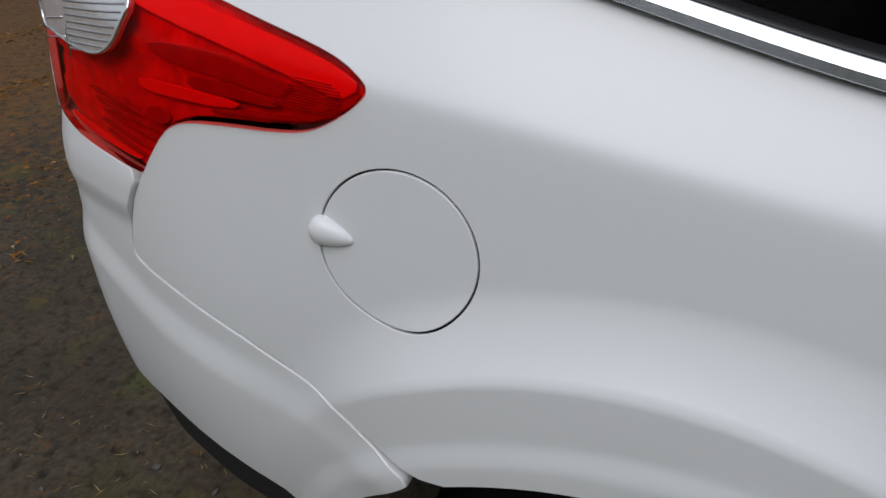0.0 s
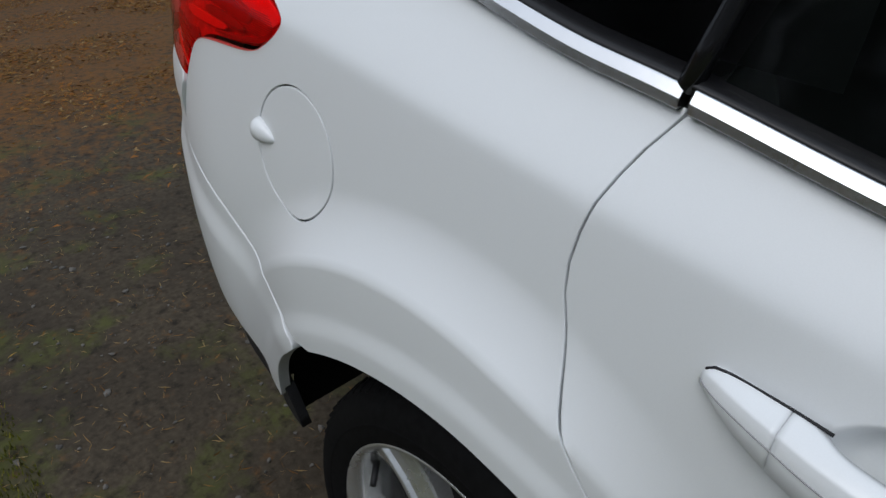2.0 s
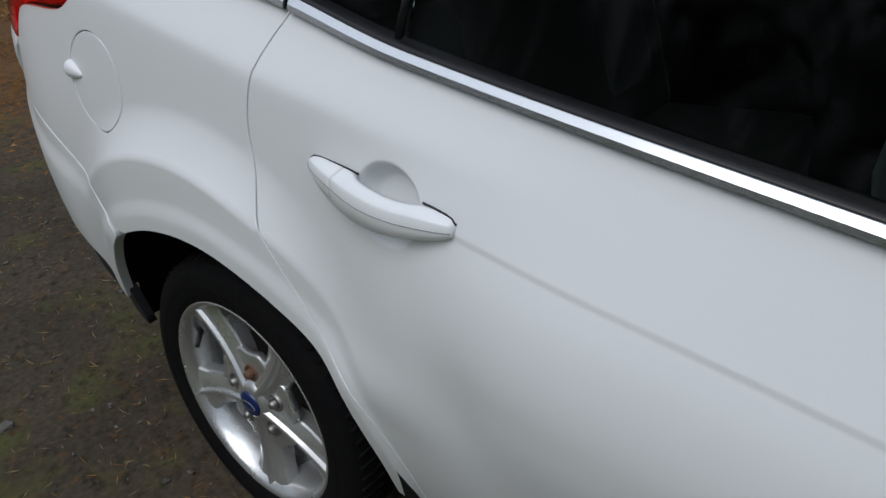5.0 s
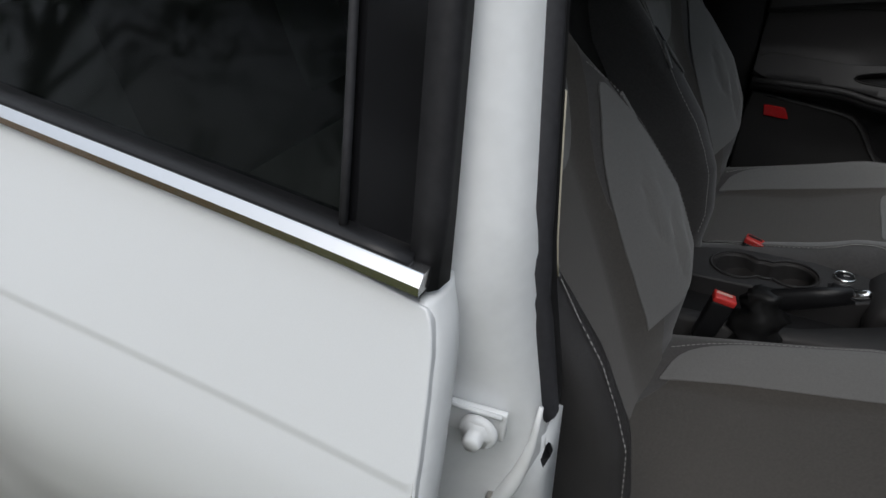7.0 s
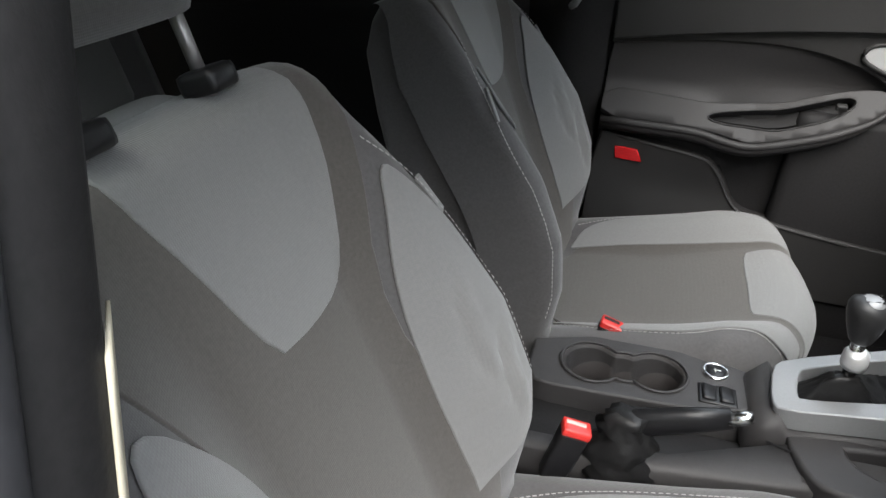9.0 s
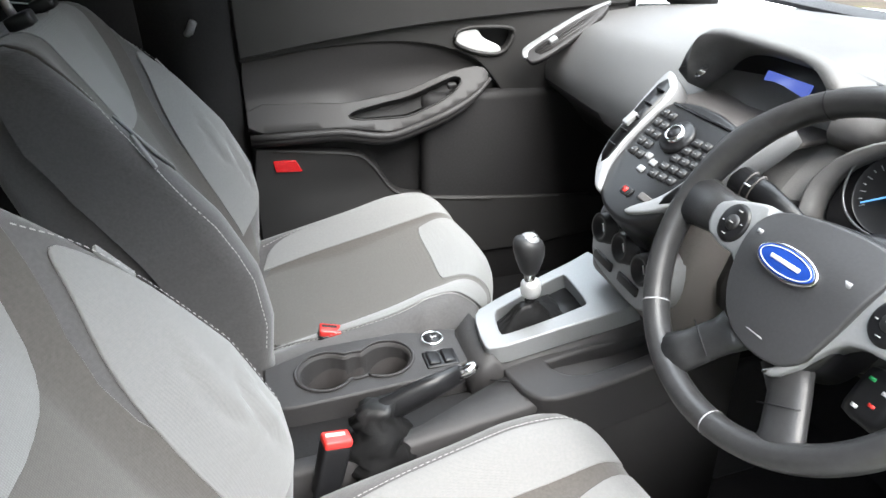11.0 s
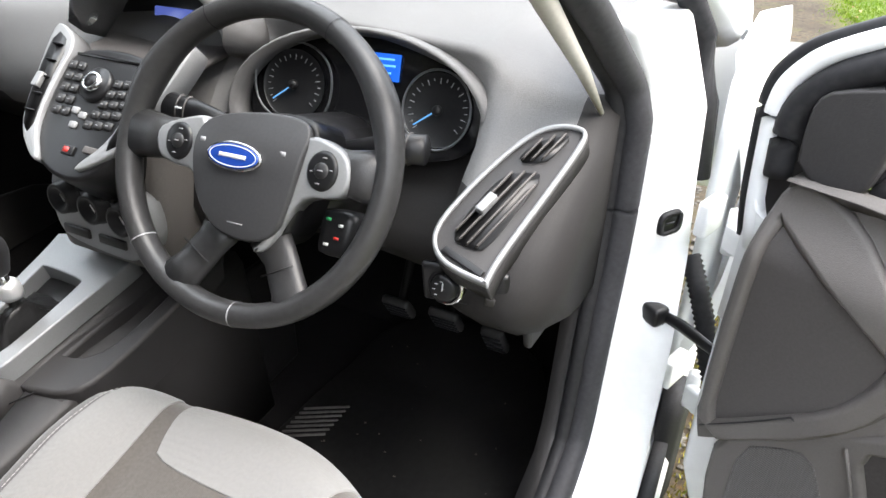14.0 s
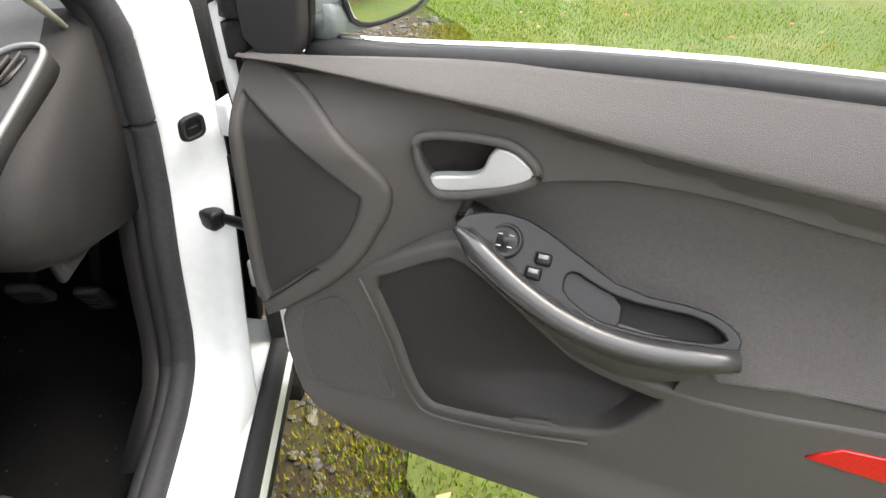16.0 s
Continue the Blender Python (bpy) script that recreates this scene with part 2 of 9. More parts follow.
def tube(path, r, n=12, squash=None, up=(0, 0, 1), cap=True, closed=False):
    """A pipe along points; r: one radius or one per point; squash: (across, up) factors."""
    P = [Vector(p) for p in path]
    bm = bmesh.new()
    rings = []
    for i, p in enumerate(P):
        a = P[(i - 1) % len(P)] if closed or i else P[0]
        b = P[(i + 1) % len(P)] if closed or i < len(P) - 1 else P[-1]
        t = (b - a).normalized()
        s = t.cross(Vector(up))
        s = s.normalized() if s.length > 1e-5 else t.orthogonal().normalized()
        w = s.cross(t)
        rad = r[i] if hasattr(r, "__len__") else r
        kx, ky = squash or (1, 1)
        rings.append([bm.verts.new(p + rad * (kx * math.cos(q) * s + ky * math.sin(q) * w)) for q in (2 * math.pi * k / n for k in range(n))])
    for i in range(len(rings) if closed else len(rings) - 1):
        a, b = rings[i], rings[(i + 1) % len(rings)]
        for k in range(n):
            bm.faces.new((a[k], a[(k + 1) % n], b[(k + 1) % n], b[k]))
    if cap and not closed:
        bm.faces.new(rings[0][::-1])
        bm.faces.new(rings[-1])
    bmesh.ops.recalc_face_normals(bm, faces=bm.faces[:])
    return bm


def lathe(profile, n=48, m=None, a0=0.0, a1=2 * math.pi):
    """Turns (radius, height) points round local z."""
    bm = bmesh.new()
    full = abs(a1 - a0 - 2 * math.pi) < 1e-6
    rings = []
    for k in range(n if full else n + 1):
        q = a0 + (a1 - a0) * k / n
        rings.append([bm.verts.new((r * math.cos(q), r * math.sin(q), h)) for r, h in profile])
    for k in range(n):
        a, b = rings[k], rings[(k + 1) % len(rings)]
        for i in range(len(profile) - 1):
            if profile[i][0] < 1e-6 and profile[i + 1][0] < 1e-6:
                continue
            bm.faces.new((a[i], b[i], b[i + 1], a[i + 1]))
    bmesh.ops.remove_doubles(bm, verts=bm.verts[:], dist=1e-6)
    bmesh.ops.recalc_face_normals(bm, faces=bm.faces[:])
    if m is not None:
        bm.transform(m)
    return bm


def loft(sections, cap=True, closed=True):
    """Skins rings of equal point counts."""
    bm = bmesh.new()
    rings = [[bm.verts.new(tuple(map(float, p))) for p in s] for s in sections]
    n = len(rings[0])
    for a, b in zip(rings[:-1], rings[1:]):
        for k in range(n if closed else n - 1):
            bm.faces.new((a[k], a[(k + 1) % n], b[(k + 1) % n], b[k]))
    if cap and closed:
        bm.faces.new(rings[0][::-1])
        bm.faces.new(rings[-1])
    bmesh.ops.recalc_face_normals(bm, faces=bm.faces[:])
    return bm


def slab(poly, m, thick, r=0.002):
    """An outline in the local xy plane, thick along z, edges rounded."""
    bm = bmesh.new()
    p = np.array(poly, float)
    if area2(p) < 0:
        p = p[::-1]
    f = bm.faces.new([bm.verts.new((x, y, 0)) for x, y in p])
    ex = bmesh.ops.extrude_face_region(bm, geom=[f])
    top = [g for g in ex["geom"] if isinstance(g, bmesh.types.BMVert)]
    bmesh.ops.translate(bm, verts=top, vec=(0, 0, thick))
    bmesh.ops.recalc_face_normals(bm, faces=bm.faces[:])
    if r > 0:
        es = [e for e in bm.edges if all(abs(v.co.z - thick) < 1e-6 for v in e.verts)]
        bmesh.ops.bevel(bm, geom=es, offset=r, segments=2, profile=0.6, affect="EDGES")
    bm.transform(m)
    return bm


def ring_slab(outer, inner, m, thick):
    """A frame between two outlines of equal point counts, thick along z."""
    bm = bmesh.new()
    n = len(outer)
    rows = [[bm.verts.new((x, y, z)) for x, y in l] for l, z in ((outer, 0), (grow(outer, -0.0012)[:n] if area2(outer) > 0 else outer, thick), (inner, thick), (inner, 0))]
    for a, b in zip(rows, rows[1:] + rows[:1]):
        for k in range(n):
            bm.faces.new((a[k], a[(k + 1) % n], b[(k + 1) % n], b[k]))
    bmesh.ops.recalc_face_normals(bm, faces=bm.faces[:])
    bm.transform(m)
    return bm


def basis(o, x, y):
    """A pose with its local x and y axes along the given ways."""
    x = Vector(x).normalized()
    z = x.cross(Vector(y)).normalized()
    y = z.cross(x)
    m = Matrix((x, y, z)).transposed().to_4x4()
    m.translation = Vector(o)
    return m


def oval(cx, cy, a, b, n=40, power=2.0):
    q = np.linspace(0, 2 * np.pi, n, endpoint=False)
    c, s = np.cos(q), np.sin(q)
    return np.stack([cx + a * np.sign(c) * abs(c) ** (2 / power), cy + b * np.sign(s) * abs(s) ** (2 / power)], 1)


U0 = -0.48
_s = np.linspace(0, 1.2, 601)
_phi = np.interp(_s, [0, 0.16, 0.30, 1.80], [0, 0.305, 0.37, 7.87])
_px = U0 - np.concatenate([[0], np.cumsum(np.cos((_phi[1:] + _phi[:-1]) / 2)) * (_s[1] - _s[0])])
_py = -0.83 + np.concatenate([[0], np.cumsum(np.sin((_phi[1:] + _phi[:-1]) / 2)) * (_s[1] - _s[0])])


def step(a, b, v):
    k = np.clip((np.asarray(v, float) - a) / (b - a), 0, 1)
    return k * k * (3 - 2 * k)


def soft(v, w):
    """A rounded max(v, 0) with the bend about w wide."""
    return 0.5 * (v + np.sqrt(v * v + w * w))


def belt_z(u):
    return 1.072 - 0.107 * (u - 0.229) + 0.16 * soft(0.13 - u, 0.06)


def shoulder_z(u):
    return 0.996 - 0.161 * (u - 0.19) + 0.06 * soft(u - 0.19, 0.1)


def crease_z(u):
    return 0.900 - 0.079 * (u - 0.558)


# the wheel arch's edge, from the sill in front of the wheel over the top to the bumper's foot
ARCH_LINE = chaikin([(0.413, 0.356), (0.413, 0.362), (0.412, 0.445), (0.390, 0.520), (0.355, 0.589), (0.300, 0.635), (0.240, 0.672), (0.180, 0.700), (0.120, 0.715), (0.050, 0.720), (-0.030, 0.714), (-0.130, 0.690), (-0.238, 0.640), (-0.329, 0.560), (-0.385, 0.480), (-0.420, 0.400), (-0.424, 0.390)], 1, False)
ARCH_A = np.arctan2(ARCH_LINE[:, 1] - 0.308, ARCH_LINE[:, 0])
ARCH_R = np.hypot(ARCH_LINE[:, 0], ARCH_LINE[:, 1] - 0.308)


def side_out(u, z):
    """How far the right flank stands out from the centre line."""
    zb, zs, zc = belt_z(u), shoulder_z(u), crease_z(u)
    yb = 0.76 + 0.054 * soft(u - 0.23, 0.1) - 0.10 * soft(0.13 - u, 0.08)
    a = 0.73 - 0.25 * step(0.1, 1.1, u)
    ss = 1 - step(0.3, 0.75, u)
    cs = step(0.38, 0.6, u)
    out = yb + a * (zb - z) + (a - 0.34) * soft(z - zb, 0.02)
    out = out - ss * (a - 0.17) * soft(zs - z, 0.009)
    low = a - ss * (a - 0.17)
    d = np.maximum(zc - z, 0)
    dd = np.minimum(d, 0.16)
    out = out - cs * (low * d - (low * dd - low * dd * dd / 0.32)) - cs * 0.0018 * step(0.0, 0.010, zc - z) * (1 - 0.6 * step(0.012, 0.05, zc - z))
    out = out - (1 - cs) * 0.13 * soft(0.82 - z, 0.1) - (0.19 + 0.09 * cs) * soft(0.58 - z, 0.12)
    tuck = step(0.25, 0.42, u) * (1 - step(0.56, 0.70, z))
    out = out + tuck * (0.8874 - 0.42 * np.maximum(0.70 - z, 0) ** 1.85 - out)
    r = np.hypot(u, z - 0.308)
    lip = r - np.interp(np.arctan2(z - 0.308, u), ARCH_A, ARCH_R)
    out = out + 0.034 * step(-0.50, -0.20, u) * (1 - 0.80 * step(0.12, 0.42, u)) * np.clip((0.612 - r) / 0.082, 0, 1) ** 1.7 * (1 - tuck) + 0.006 * (1 - step(0.022, 0.060, lip))
    return out


def side(u, z):
    """The right flank: u runs forward along it (round the rear corner below U0), z up."""
    u, z = np.broadcast_arrays(np.asarray(u, float), np.asarray(z, float))
    off = side_out(np.maximum(u, U0 - 0.25), z) - 0.83
    s = np.maximum(U0 - u, 0)
    phi, px, py = np.interp(s, _s, _phi), np.interp(s, _s, _px), np.interp(s, _s, _py)
    x = np.where(u > U0, u, px - np.sin(phi) * off)
    y = np.where(u > U0, -0.83 - off, py - np.cos(phi) * off)
    return np.stack([x, y, z], -1)

WHITE = mat("white_paint", (0.80, 0.82, 0.83), 0.35, vary=0.012, scale=900, coat=0.5, second_scale=2, rough_vary=0.04)
WHITE_IN = mat("white_door_shut_paint", (0.83, 0.85, 0.86), 0.38, vary=0.03, scale=60, coat=0.3, second=(0.70, 0.70, 0.69), second_scale=5, second_mix=0.25)
CHROME = mat("polished_trim", (0.82, 0.83, 0.84), 0.20, 1.0, vary=0.02, rough_vary=0.04)
ALLOY = mat("silver_wheel_paint", (0.62, 0.63, 0.63), 0.28, 0.75, vary=0.06, scale=200, coat=0.3, second=(0.40, 0.38, 0.35), second_scale=7, second_mix=0.35)
TYRE = mat("tyre_rubber", (0.006, 0.006, 0.0065), 0.8, vary=0.3, scale=90, bump=0.4, second=(0.010, 0.0095, 0.009), second_scale=12, spec=0.1)
RUBBER = mat("black_rubber", (0.022, 0.022, 0.024), 0.55, vary=0.2, scale=120, bump=0.2, spec=0.2)
SEAL = mat("grey_door_seal", (0.038, 0.038, 0.042), 0.6, vary=0.15, scale=150, bump=0.15, spec=0.25)
GLOSS = mat("gloss_black", (0.008, 0.008, 0.009), 0.14, vary=0.1, second_scale=5, spec=0.35)
SKIRT = mat("black_bumper_plastic", (0.025, 0.025, 0.027), 0.6, vary=0.2, scale=300, bump=0.4, bump_scale=500, spec=0.2)
TRIM = mat("dark_grey_trim_plastic", (0.086, 0.079, 0.076), 0.5, vary=0.10, scale=500, bump=0.5, bump_scale=900, second=(0.099, 0.092, 0.089), second_scale=4, spec=0.32)
BLACKPL = mat("satin_black_plastic", (0.010, 0.010, 0.011), 0.35, vary=0.15, scale=200, spec=0.35)
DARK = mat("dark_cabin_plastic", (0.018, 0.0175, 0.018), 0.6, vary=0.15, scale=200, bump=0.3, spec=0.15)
SATIN = mat("satin_silver_lever", (0.75, 0.755, 0.76), 0.4, 0.6, vary=0.03, scale=400)
SILVER = mat("silver_trim_paint", (0.25, 0.254, 0.26), 0.5, 0.3, vary=0.04, scale=400, coat=0.15)
LEATHER = mat("black_leather", (0.032, 0.032, 0.033), 0.36, vary=0.15, scale=120, bump=0.22, bump_scale=420, second=(0.024, 0.023, 0.023), second_scale=10, spec=0.4)
GAITER = mat("soft_black_gaiter", (0.013, 0.013, 0.0135), 0.42, vary=0.2, scale=120, bump=0.3, bump_scale=420, spec=0.35)
CARPET = mat("black_carpet", (0.010, 0.0095, 0.010), 0.95, vary=0.4, scale=700, bump=1.0, bump_scale=900, spec=0.1)
CLOTH_D = weave("dark_taupe_cloth", (0.068, 0.062, 0.056), depth=0.12)
CLOTH_L = weave("light_grey_cloth", (0.170, 0.169, 0.166), size=0.0022, depth=0.22, vary=0.05)
CLOTH_B = weave("charcoal_cloth", (0.076, 0.073, 0.073), size=0.0018, depth=0.15)
THREAD = mat("pale_thread", (0.34, 0.33, 0.32), 0.8, vary=0.1)
RED = mat("red_plastic", (0.62, 0.035, 0.03), 0.35, vary=0.08, coat=0.2)
REDREF = mat("red_reflector", (0.55, 0.008, 0.012), 0.15, vary=0.15, scale=300, coat=0.8)
LAMP_IN = mat("red_lamp_reflector", (0.88, 0.008, 0.008), 0.4, 0.0, vary=0.30, scale=45, spec=0.15, second=(0.50, 0.003, 0.004), second_scale=14, second_mix=0.6)
LAMP_W = mat("clear_lamp_prisms", (0.75, 0.76, 0.77), 0.12, 0.4, vary=0.1, scale=80, coat=0.8)
GLASS = pane("side_glass", (0.36, 0.42, 0.40), ior=1.28, rough=0.05)
GLASS_C = pane("clear_glass", (0.93, 0.955, 0.945), ior=1.35)
GLASS_D = pane("dark_privacy_glass", (0.02, 0.02, 0.02), ior=1.2, rough=0.14)
LENS_R = pane("red_lamp_lens", (1.0, 0.20, 0.18), gloss=0.7, ior=1.2)
BLUE = mat("blue_enamel", (0.012, 0.05, 0.28), 0.25, vary=0.1, coat=0.6)
WHITE_MARK = mat("white_marking", (0.7, 0.7, 0.7), 0.5, vary=0.05)
GREY_MARK = mat("grey_marking", (0.30, 0.30, 0.31), 0.5, vary=0.05)
RUST = mat("rusty_steel", (0.14, 0.075, 0.045), 0.75, vary=0.3, scale=60, bump=0.5)
STEEL = mat("dull_steel", (0.35, 0.34, 0.33), 0.4, 0.9, vary=0.1)
SCREEN = glow("lit_blue_screen", (0.06, 0.09, 0.33), 0.24)
SCREEN_C = glow("lit_cyan_screen", (0.01, 0.10, 0.55), 0.30)
SCREEN_T = glow("lit_screen_letters", (0.12, 0.45, 0.80), 0.28)
DASH_SHADED = mat("shaded_dash_skin", (0.024, 0.0228, 0.0228), 0.58, vary=0.08, scale=300, bump=0.3, bump_scale=600, spec=0.16)
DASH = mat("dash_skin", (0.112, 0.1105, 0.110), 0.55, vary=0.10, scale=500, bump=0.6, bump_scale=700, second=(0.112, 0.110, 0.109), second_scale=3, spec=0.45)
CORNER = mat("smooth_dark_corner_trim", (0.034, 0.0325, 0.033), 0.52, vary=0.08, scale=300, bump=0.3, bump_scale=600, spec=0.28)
RECESS = mat("smooth_corner_recess", (0.054, 0.050, 0.049), 0.5, vary=0.08, scale=300, bump=0.3, bump_scale=600, spec=0.3)
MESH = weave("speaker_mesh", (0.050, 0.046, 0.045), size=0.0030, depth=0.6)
RIBBED = weave("ribbed_door_insert", (0.078, 0.071, 0.068), size=0.0024, rough=0.62, depth=0.30)
GRIP = mat("polished_dark_grip", (0.036, 0.035, 0.036), 0.27, vary=0.08, scale=200, bump=0.08, bump_scale=600, spec=0.75)
PAD = mat("smooth_airbag_skin", (0.044, 0.044, 0.046), 0.42, vary=0.08, scale=300, bump=0.12, bump_scale=600, spec=0.4)
MIRROR_CASE = mat("blue_grey_mirror_plastic", (0.13, 0.15, 0.155), 0.5, vary=0.1, scale=200, bump=0.2)
RING = mat("dark_satin_ring", (0.16, 0.165, 0.17), 0.3, 0.6, vary=0.06)
PITCH = mat("black_wheel_well", (0.008, 0.008, 0.008), 0.9, vary=0.3, scale=60, spec=0.2)
CREAM = mat("cream_label_strip", (0.62, 0.57, 0.45), 0.6, vary=0.06, scale=80)
WHITE.node_tree.nodes["Principled BSDF"].inputs["Coat Roughness"].default_value = 0.22
TRIM_C = mat("dark_grey_console_plastic", (0.038, 0.0365, 0.037), 0.48, vary=0.10, scale=500, bump=0.5, bump_scale=900, second=(0.046, 0.044, 0.044), second_scale=4, spec=0.32)
# TRIM darkened for the passenger door: its weaker light is in the colour
DOORP = mat("shaded_door_trim", (0.024, 0.0235, 0.0235), 0.48, vary=0.10, scale=500, bump=0.5, bump_scale=900, second=(0.030, 0.029, 0.029), second_scale=4, spec=0.3)
POCKET = mat("shaded_pocket_lining", (0.036, 0.033, 0.0325), 0.55, vary=0.12, scale=300, bump=0.3, bump_scale=600, spec=0.2)
KEYPL = mat("dark_key_plastic", (0.022, 0.022, 0.023), 0.4, vary=0.1, scale=200, spec=0.35)
PEDAL = mat("worn_pedal_rubber", (0.050, 0.049, 0.048), 0.6, vary=0.25, scale=90, bump=0.4)

# ---------------------------------------------------------------- the car's right flank
car = thing("car", "white five-door hatchback parked on a dirt drive, driver's door open", "car", (0, -0.8, 0))
FLAP = oval(-0.262, 0.915, 0.088, 0.085, 60)
RINGS = [(r * math.cos(a), 0.308 + r * math.sin(a)) for r in (0.410, 0.418, 0.426, 0.434, 0.470, 0.452, 0.443, 0.500, 0.522, 0.530, 0.538, 0.555, 0.575, 0.595, 0.612) for a in np.radians(np.arange(-5, 150, 1.3))]
RINGS += [(float(r + k) * math.cos(a), 0.308 + float(r + k) * math.sin(a)) for k in (0.006, 0.018, 0.030, 0.034, 0.040, 0.046, 0.051, 0.058) for a in np.radians(np.arange(0, 160, 1.4)) for r in (np.interp(a, ARCH_A, ARCH_R),)]
LINES = [(u, float(shoulder_z(u)) + k) for k in (-0.018, -0.010, -0.004, 0.0, 0.004, 0.010, 0.018) for u in np.arange(-0.35, 0.75, 0.012)]
CREASE = [(u, float(crease_z(u)) + k) for k in (0.006, 0.0, -0.003, -0.0065, -0.010, -0.013, -0.03, -0.05) for u in np.arange(0.40, 1.13, 0.010)]
DISH = [(0.452 + 0.060 * r * math.cos(a), 0.896 + 0.050 * r * math.sin(a)) for r in (0.45, 0.55, 0.65, 0.75, 0.85, 0.93, 1.0, 1.06) for a in np.radians(np.arange(0, 360, 7))]
SEAM = [(0.228, 1.072), (0.204, 1.038), (0.184, 0.990), (0.174, 0.93), (0.188, 0.875), (0.204, 0.818), (0.216, 0.794), (0.252, 0.742), (0.285, 0.702), (0.338, 0.643), (0.395, 0.592), (0.438, 0.533), (0.466, 0.462), (0.480, 0.400), (0.484, 0.361)]
BSEAM = [(-0.6032, 0.9488), (-0.6313, 0.9075), (-0.6476, 0.8709), (-0.6594, 0.8243), (-0.6366, 0.8129), (-0.583, 0.8021), (-0.4959, 0.7705), (-0.420, 0.7315), (-0.376, 0.718), (-0.338, 0.7035), (-0.283, 0.667), (-0.240, 0.642)]
LAMP = [(-0.293, 1.0697), (-0.295, 1.0734), (-0.321, 1.09), (-0.353, 1.102), (-0.385, 1.111), (-0.419, 1.121), (-0.472, 1.137), (-0.5642, 1.1592), (-0.6935, 1.1778), (-0.87, 1.173), (-0.87, 1.173), (-0.86, 1.078), (-0.845, 1.018), (-0.815, 0.9825), (-0.7931, 0.9735), (-0.7426, 0.9594), (-0.6574, 0.9542), (-0.6004, 0.9509), (-0.6004, 0.9509), (-0.5769, 0.9784), (-0.5531, 1.0035), (-0.5344, 1.0157), (-0.5065, 1.0232), (-0.454, 1.025), (-0.397, 1.025), (-0.357, 1.029), (-0.33, 1.0416), (-0.307, 1.0565)]
LAMPS = chaikin(LAMP, 2)


# rear quarter: up the lamp edge, over the belt, down the door seam and round the arch
top = [(-0.87, 1.178), (-0.6942, 1.1841), (-0.5648, 1.1642), (-0.472, 1.142), (-0.419, 1.1255), (-0.353, 1.1065), (-0.318, 1.094), (-0.292, 1.0775), (-0.2895, 1.069), (-0.304, 1.053), (-0.328, 1.038), (-0.3565, 1.0252), (-0.397, 1.0213), (-0.454, 1.0215), (-0.5064, 1.0197), (-0.5315, 1.0125), (-0.5491, 1.0013), (-0.5723, 0.9767), (-0.595, 0.9495)]
front_arch = [tuple(p) for p in ARCH_LINE[::-1] if p[0] > -0.236]
rear_arch = [tuple(p) for p in ARCH_LINE if p[0] < -0.244]
q_poly = [(-0.87, 1.398), (-0.87, 1.278)] + top + [(u + 0.004, z + 0.002) for u, z in BSEAM[1:-1]] 
q_poly += front_arch + [(0.478, 0.356)] + [(u - 0.0025, z) for u, z in SEAM[::-1]] + [(0.2265, 1.078), (0.15, float(belt_z(0.15)) + 0.004), (0.05, float(belt_z(0.05)) + 0.004), (-0.10, float(belt_z(-0.10)) + 0.004), (-0.26, float(belt_z(-0.26)) + 0.006), (-0.36, 1.22), (-0.38, 1.42)]
panel = patch("quarter_panel", chaikin(q_poly, 1), side, WHITE, car, d=0.017, holes=[grow(FLAP, 0.0022)], edge=0.007, round_=0.0012, extra=RINGS + LINES)
flap = patch("fuel_flap", grow(FLAP, -0.0022), lambda u, z: side(u, z), WHITE, panel, d=0.012, edge=0.004, round_=0.0012)
patch("flap_recess", grow(FLAP, 0.01), lambda u, z: side(u, z) + np.array((0, 0.014, 0)), DARK, panel, d=0.03, edge=0)
# finger pull on the flap's rear edge
c0 = side(-0.343, 0.924)
bm = bmesh.new()
bmesh.ops.create_uvsphere(bm, u_segments=24, v_segments=14, radius=1)
for v in bm.verts:
    x, y, z = v.co
    k = 1.0 if x < 0 else 1.0 - 0.35 * x
    v.co = Vector((0.016 * x * (2.3 if x > 0 else 1.0), 0.013 * y * k, 0.0165 * z * k))
bm.transform(Matrix.Translation(Vector(c0) + Vector((-0.002, 0.0, 0.002))) @ pose(0, 0, 0, -12, 12, 0))
part("flap_pull", bm, WHITE, flap)


# tail lamp: red and clear lens over a stepped reflector
def lamp_skin(u, z):
    return side(u, z) + np.multiply.outer(0.004 + 0 * u, np.array((0, -1.0, 0)))


def lamp_inner(u, z):
    rib = 0.0028 * (np.floor(((z - 0.95) + 0.18 * (u + 0.6)) / 0.022) % 3)
    return side(u, z) + np.multiply.outer(0.010 + rib, np.array((0.25, 0.97, 0)))


lamp = patch("tail_lamp", LAMPS, lamp_skin, LENS_R, car, d=0.012, edge=0.012, round_=0.0035, label="red and clear tail lamp lens")
lamp.visible_shadow = False
patch("lamp_reflector", grow(LAMPS, -0.001), lamp_inner, LAMP_IN, lamp, d=0.006, edge=0.02)
band = chaikin([(-0.302, 1.071), (-0.324, 1.0835), (-0.354, 1.0945), (-0.42, 1.1135), (-0.5632, 1.1511), (-0.7256, 1.1802), (-0.7691, 1.163), (-0.6259, 1.1388), (-0.5017, 1.1119), (-0.42, 1.088), (-0.36, 1.07), (-0.325, 1.058)], 1)
LAMP_BRIGHT = mat("bright_red_lamp_band", (0.98, 0.012, 0.010), 0.35, vary=0.05, spec=0.1)
LAMP_DEEP = mat("deep_red_lamp_fin", (0.42, 0.003, 0.004), 0.4, vary=0.15, spec=0.15)
patch("lamp_light_band", band, lambda u, z: side(u, z) + np.array((0.002, 0.0062, 0)), LAMP_BRIGHT, lamp, d=0.012, edge=0.004)


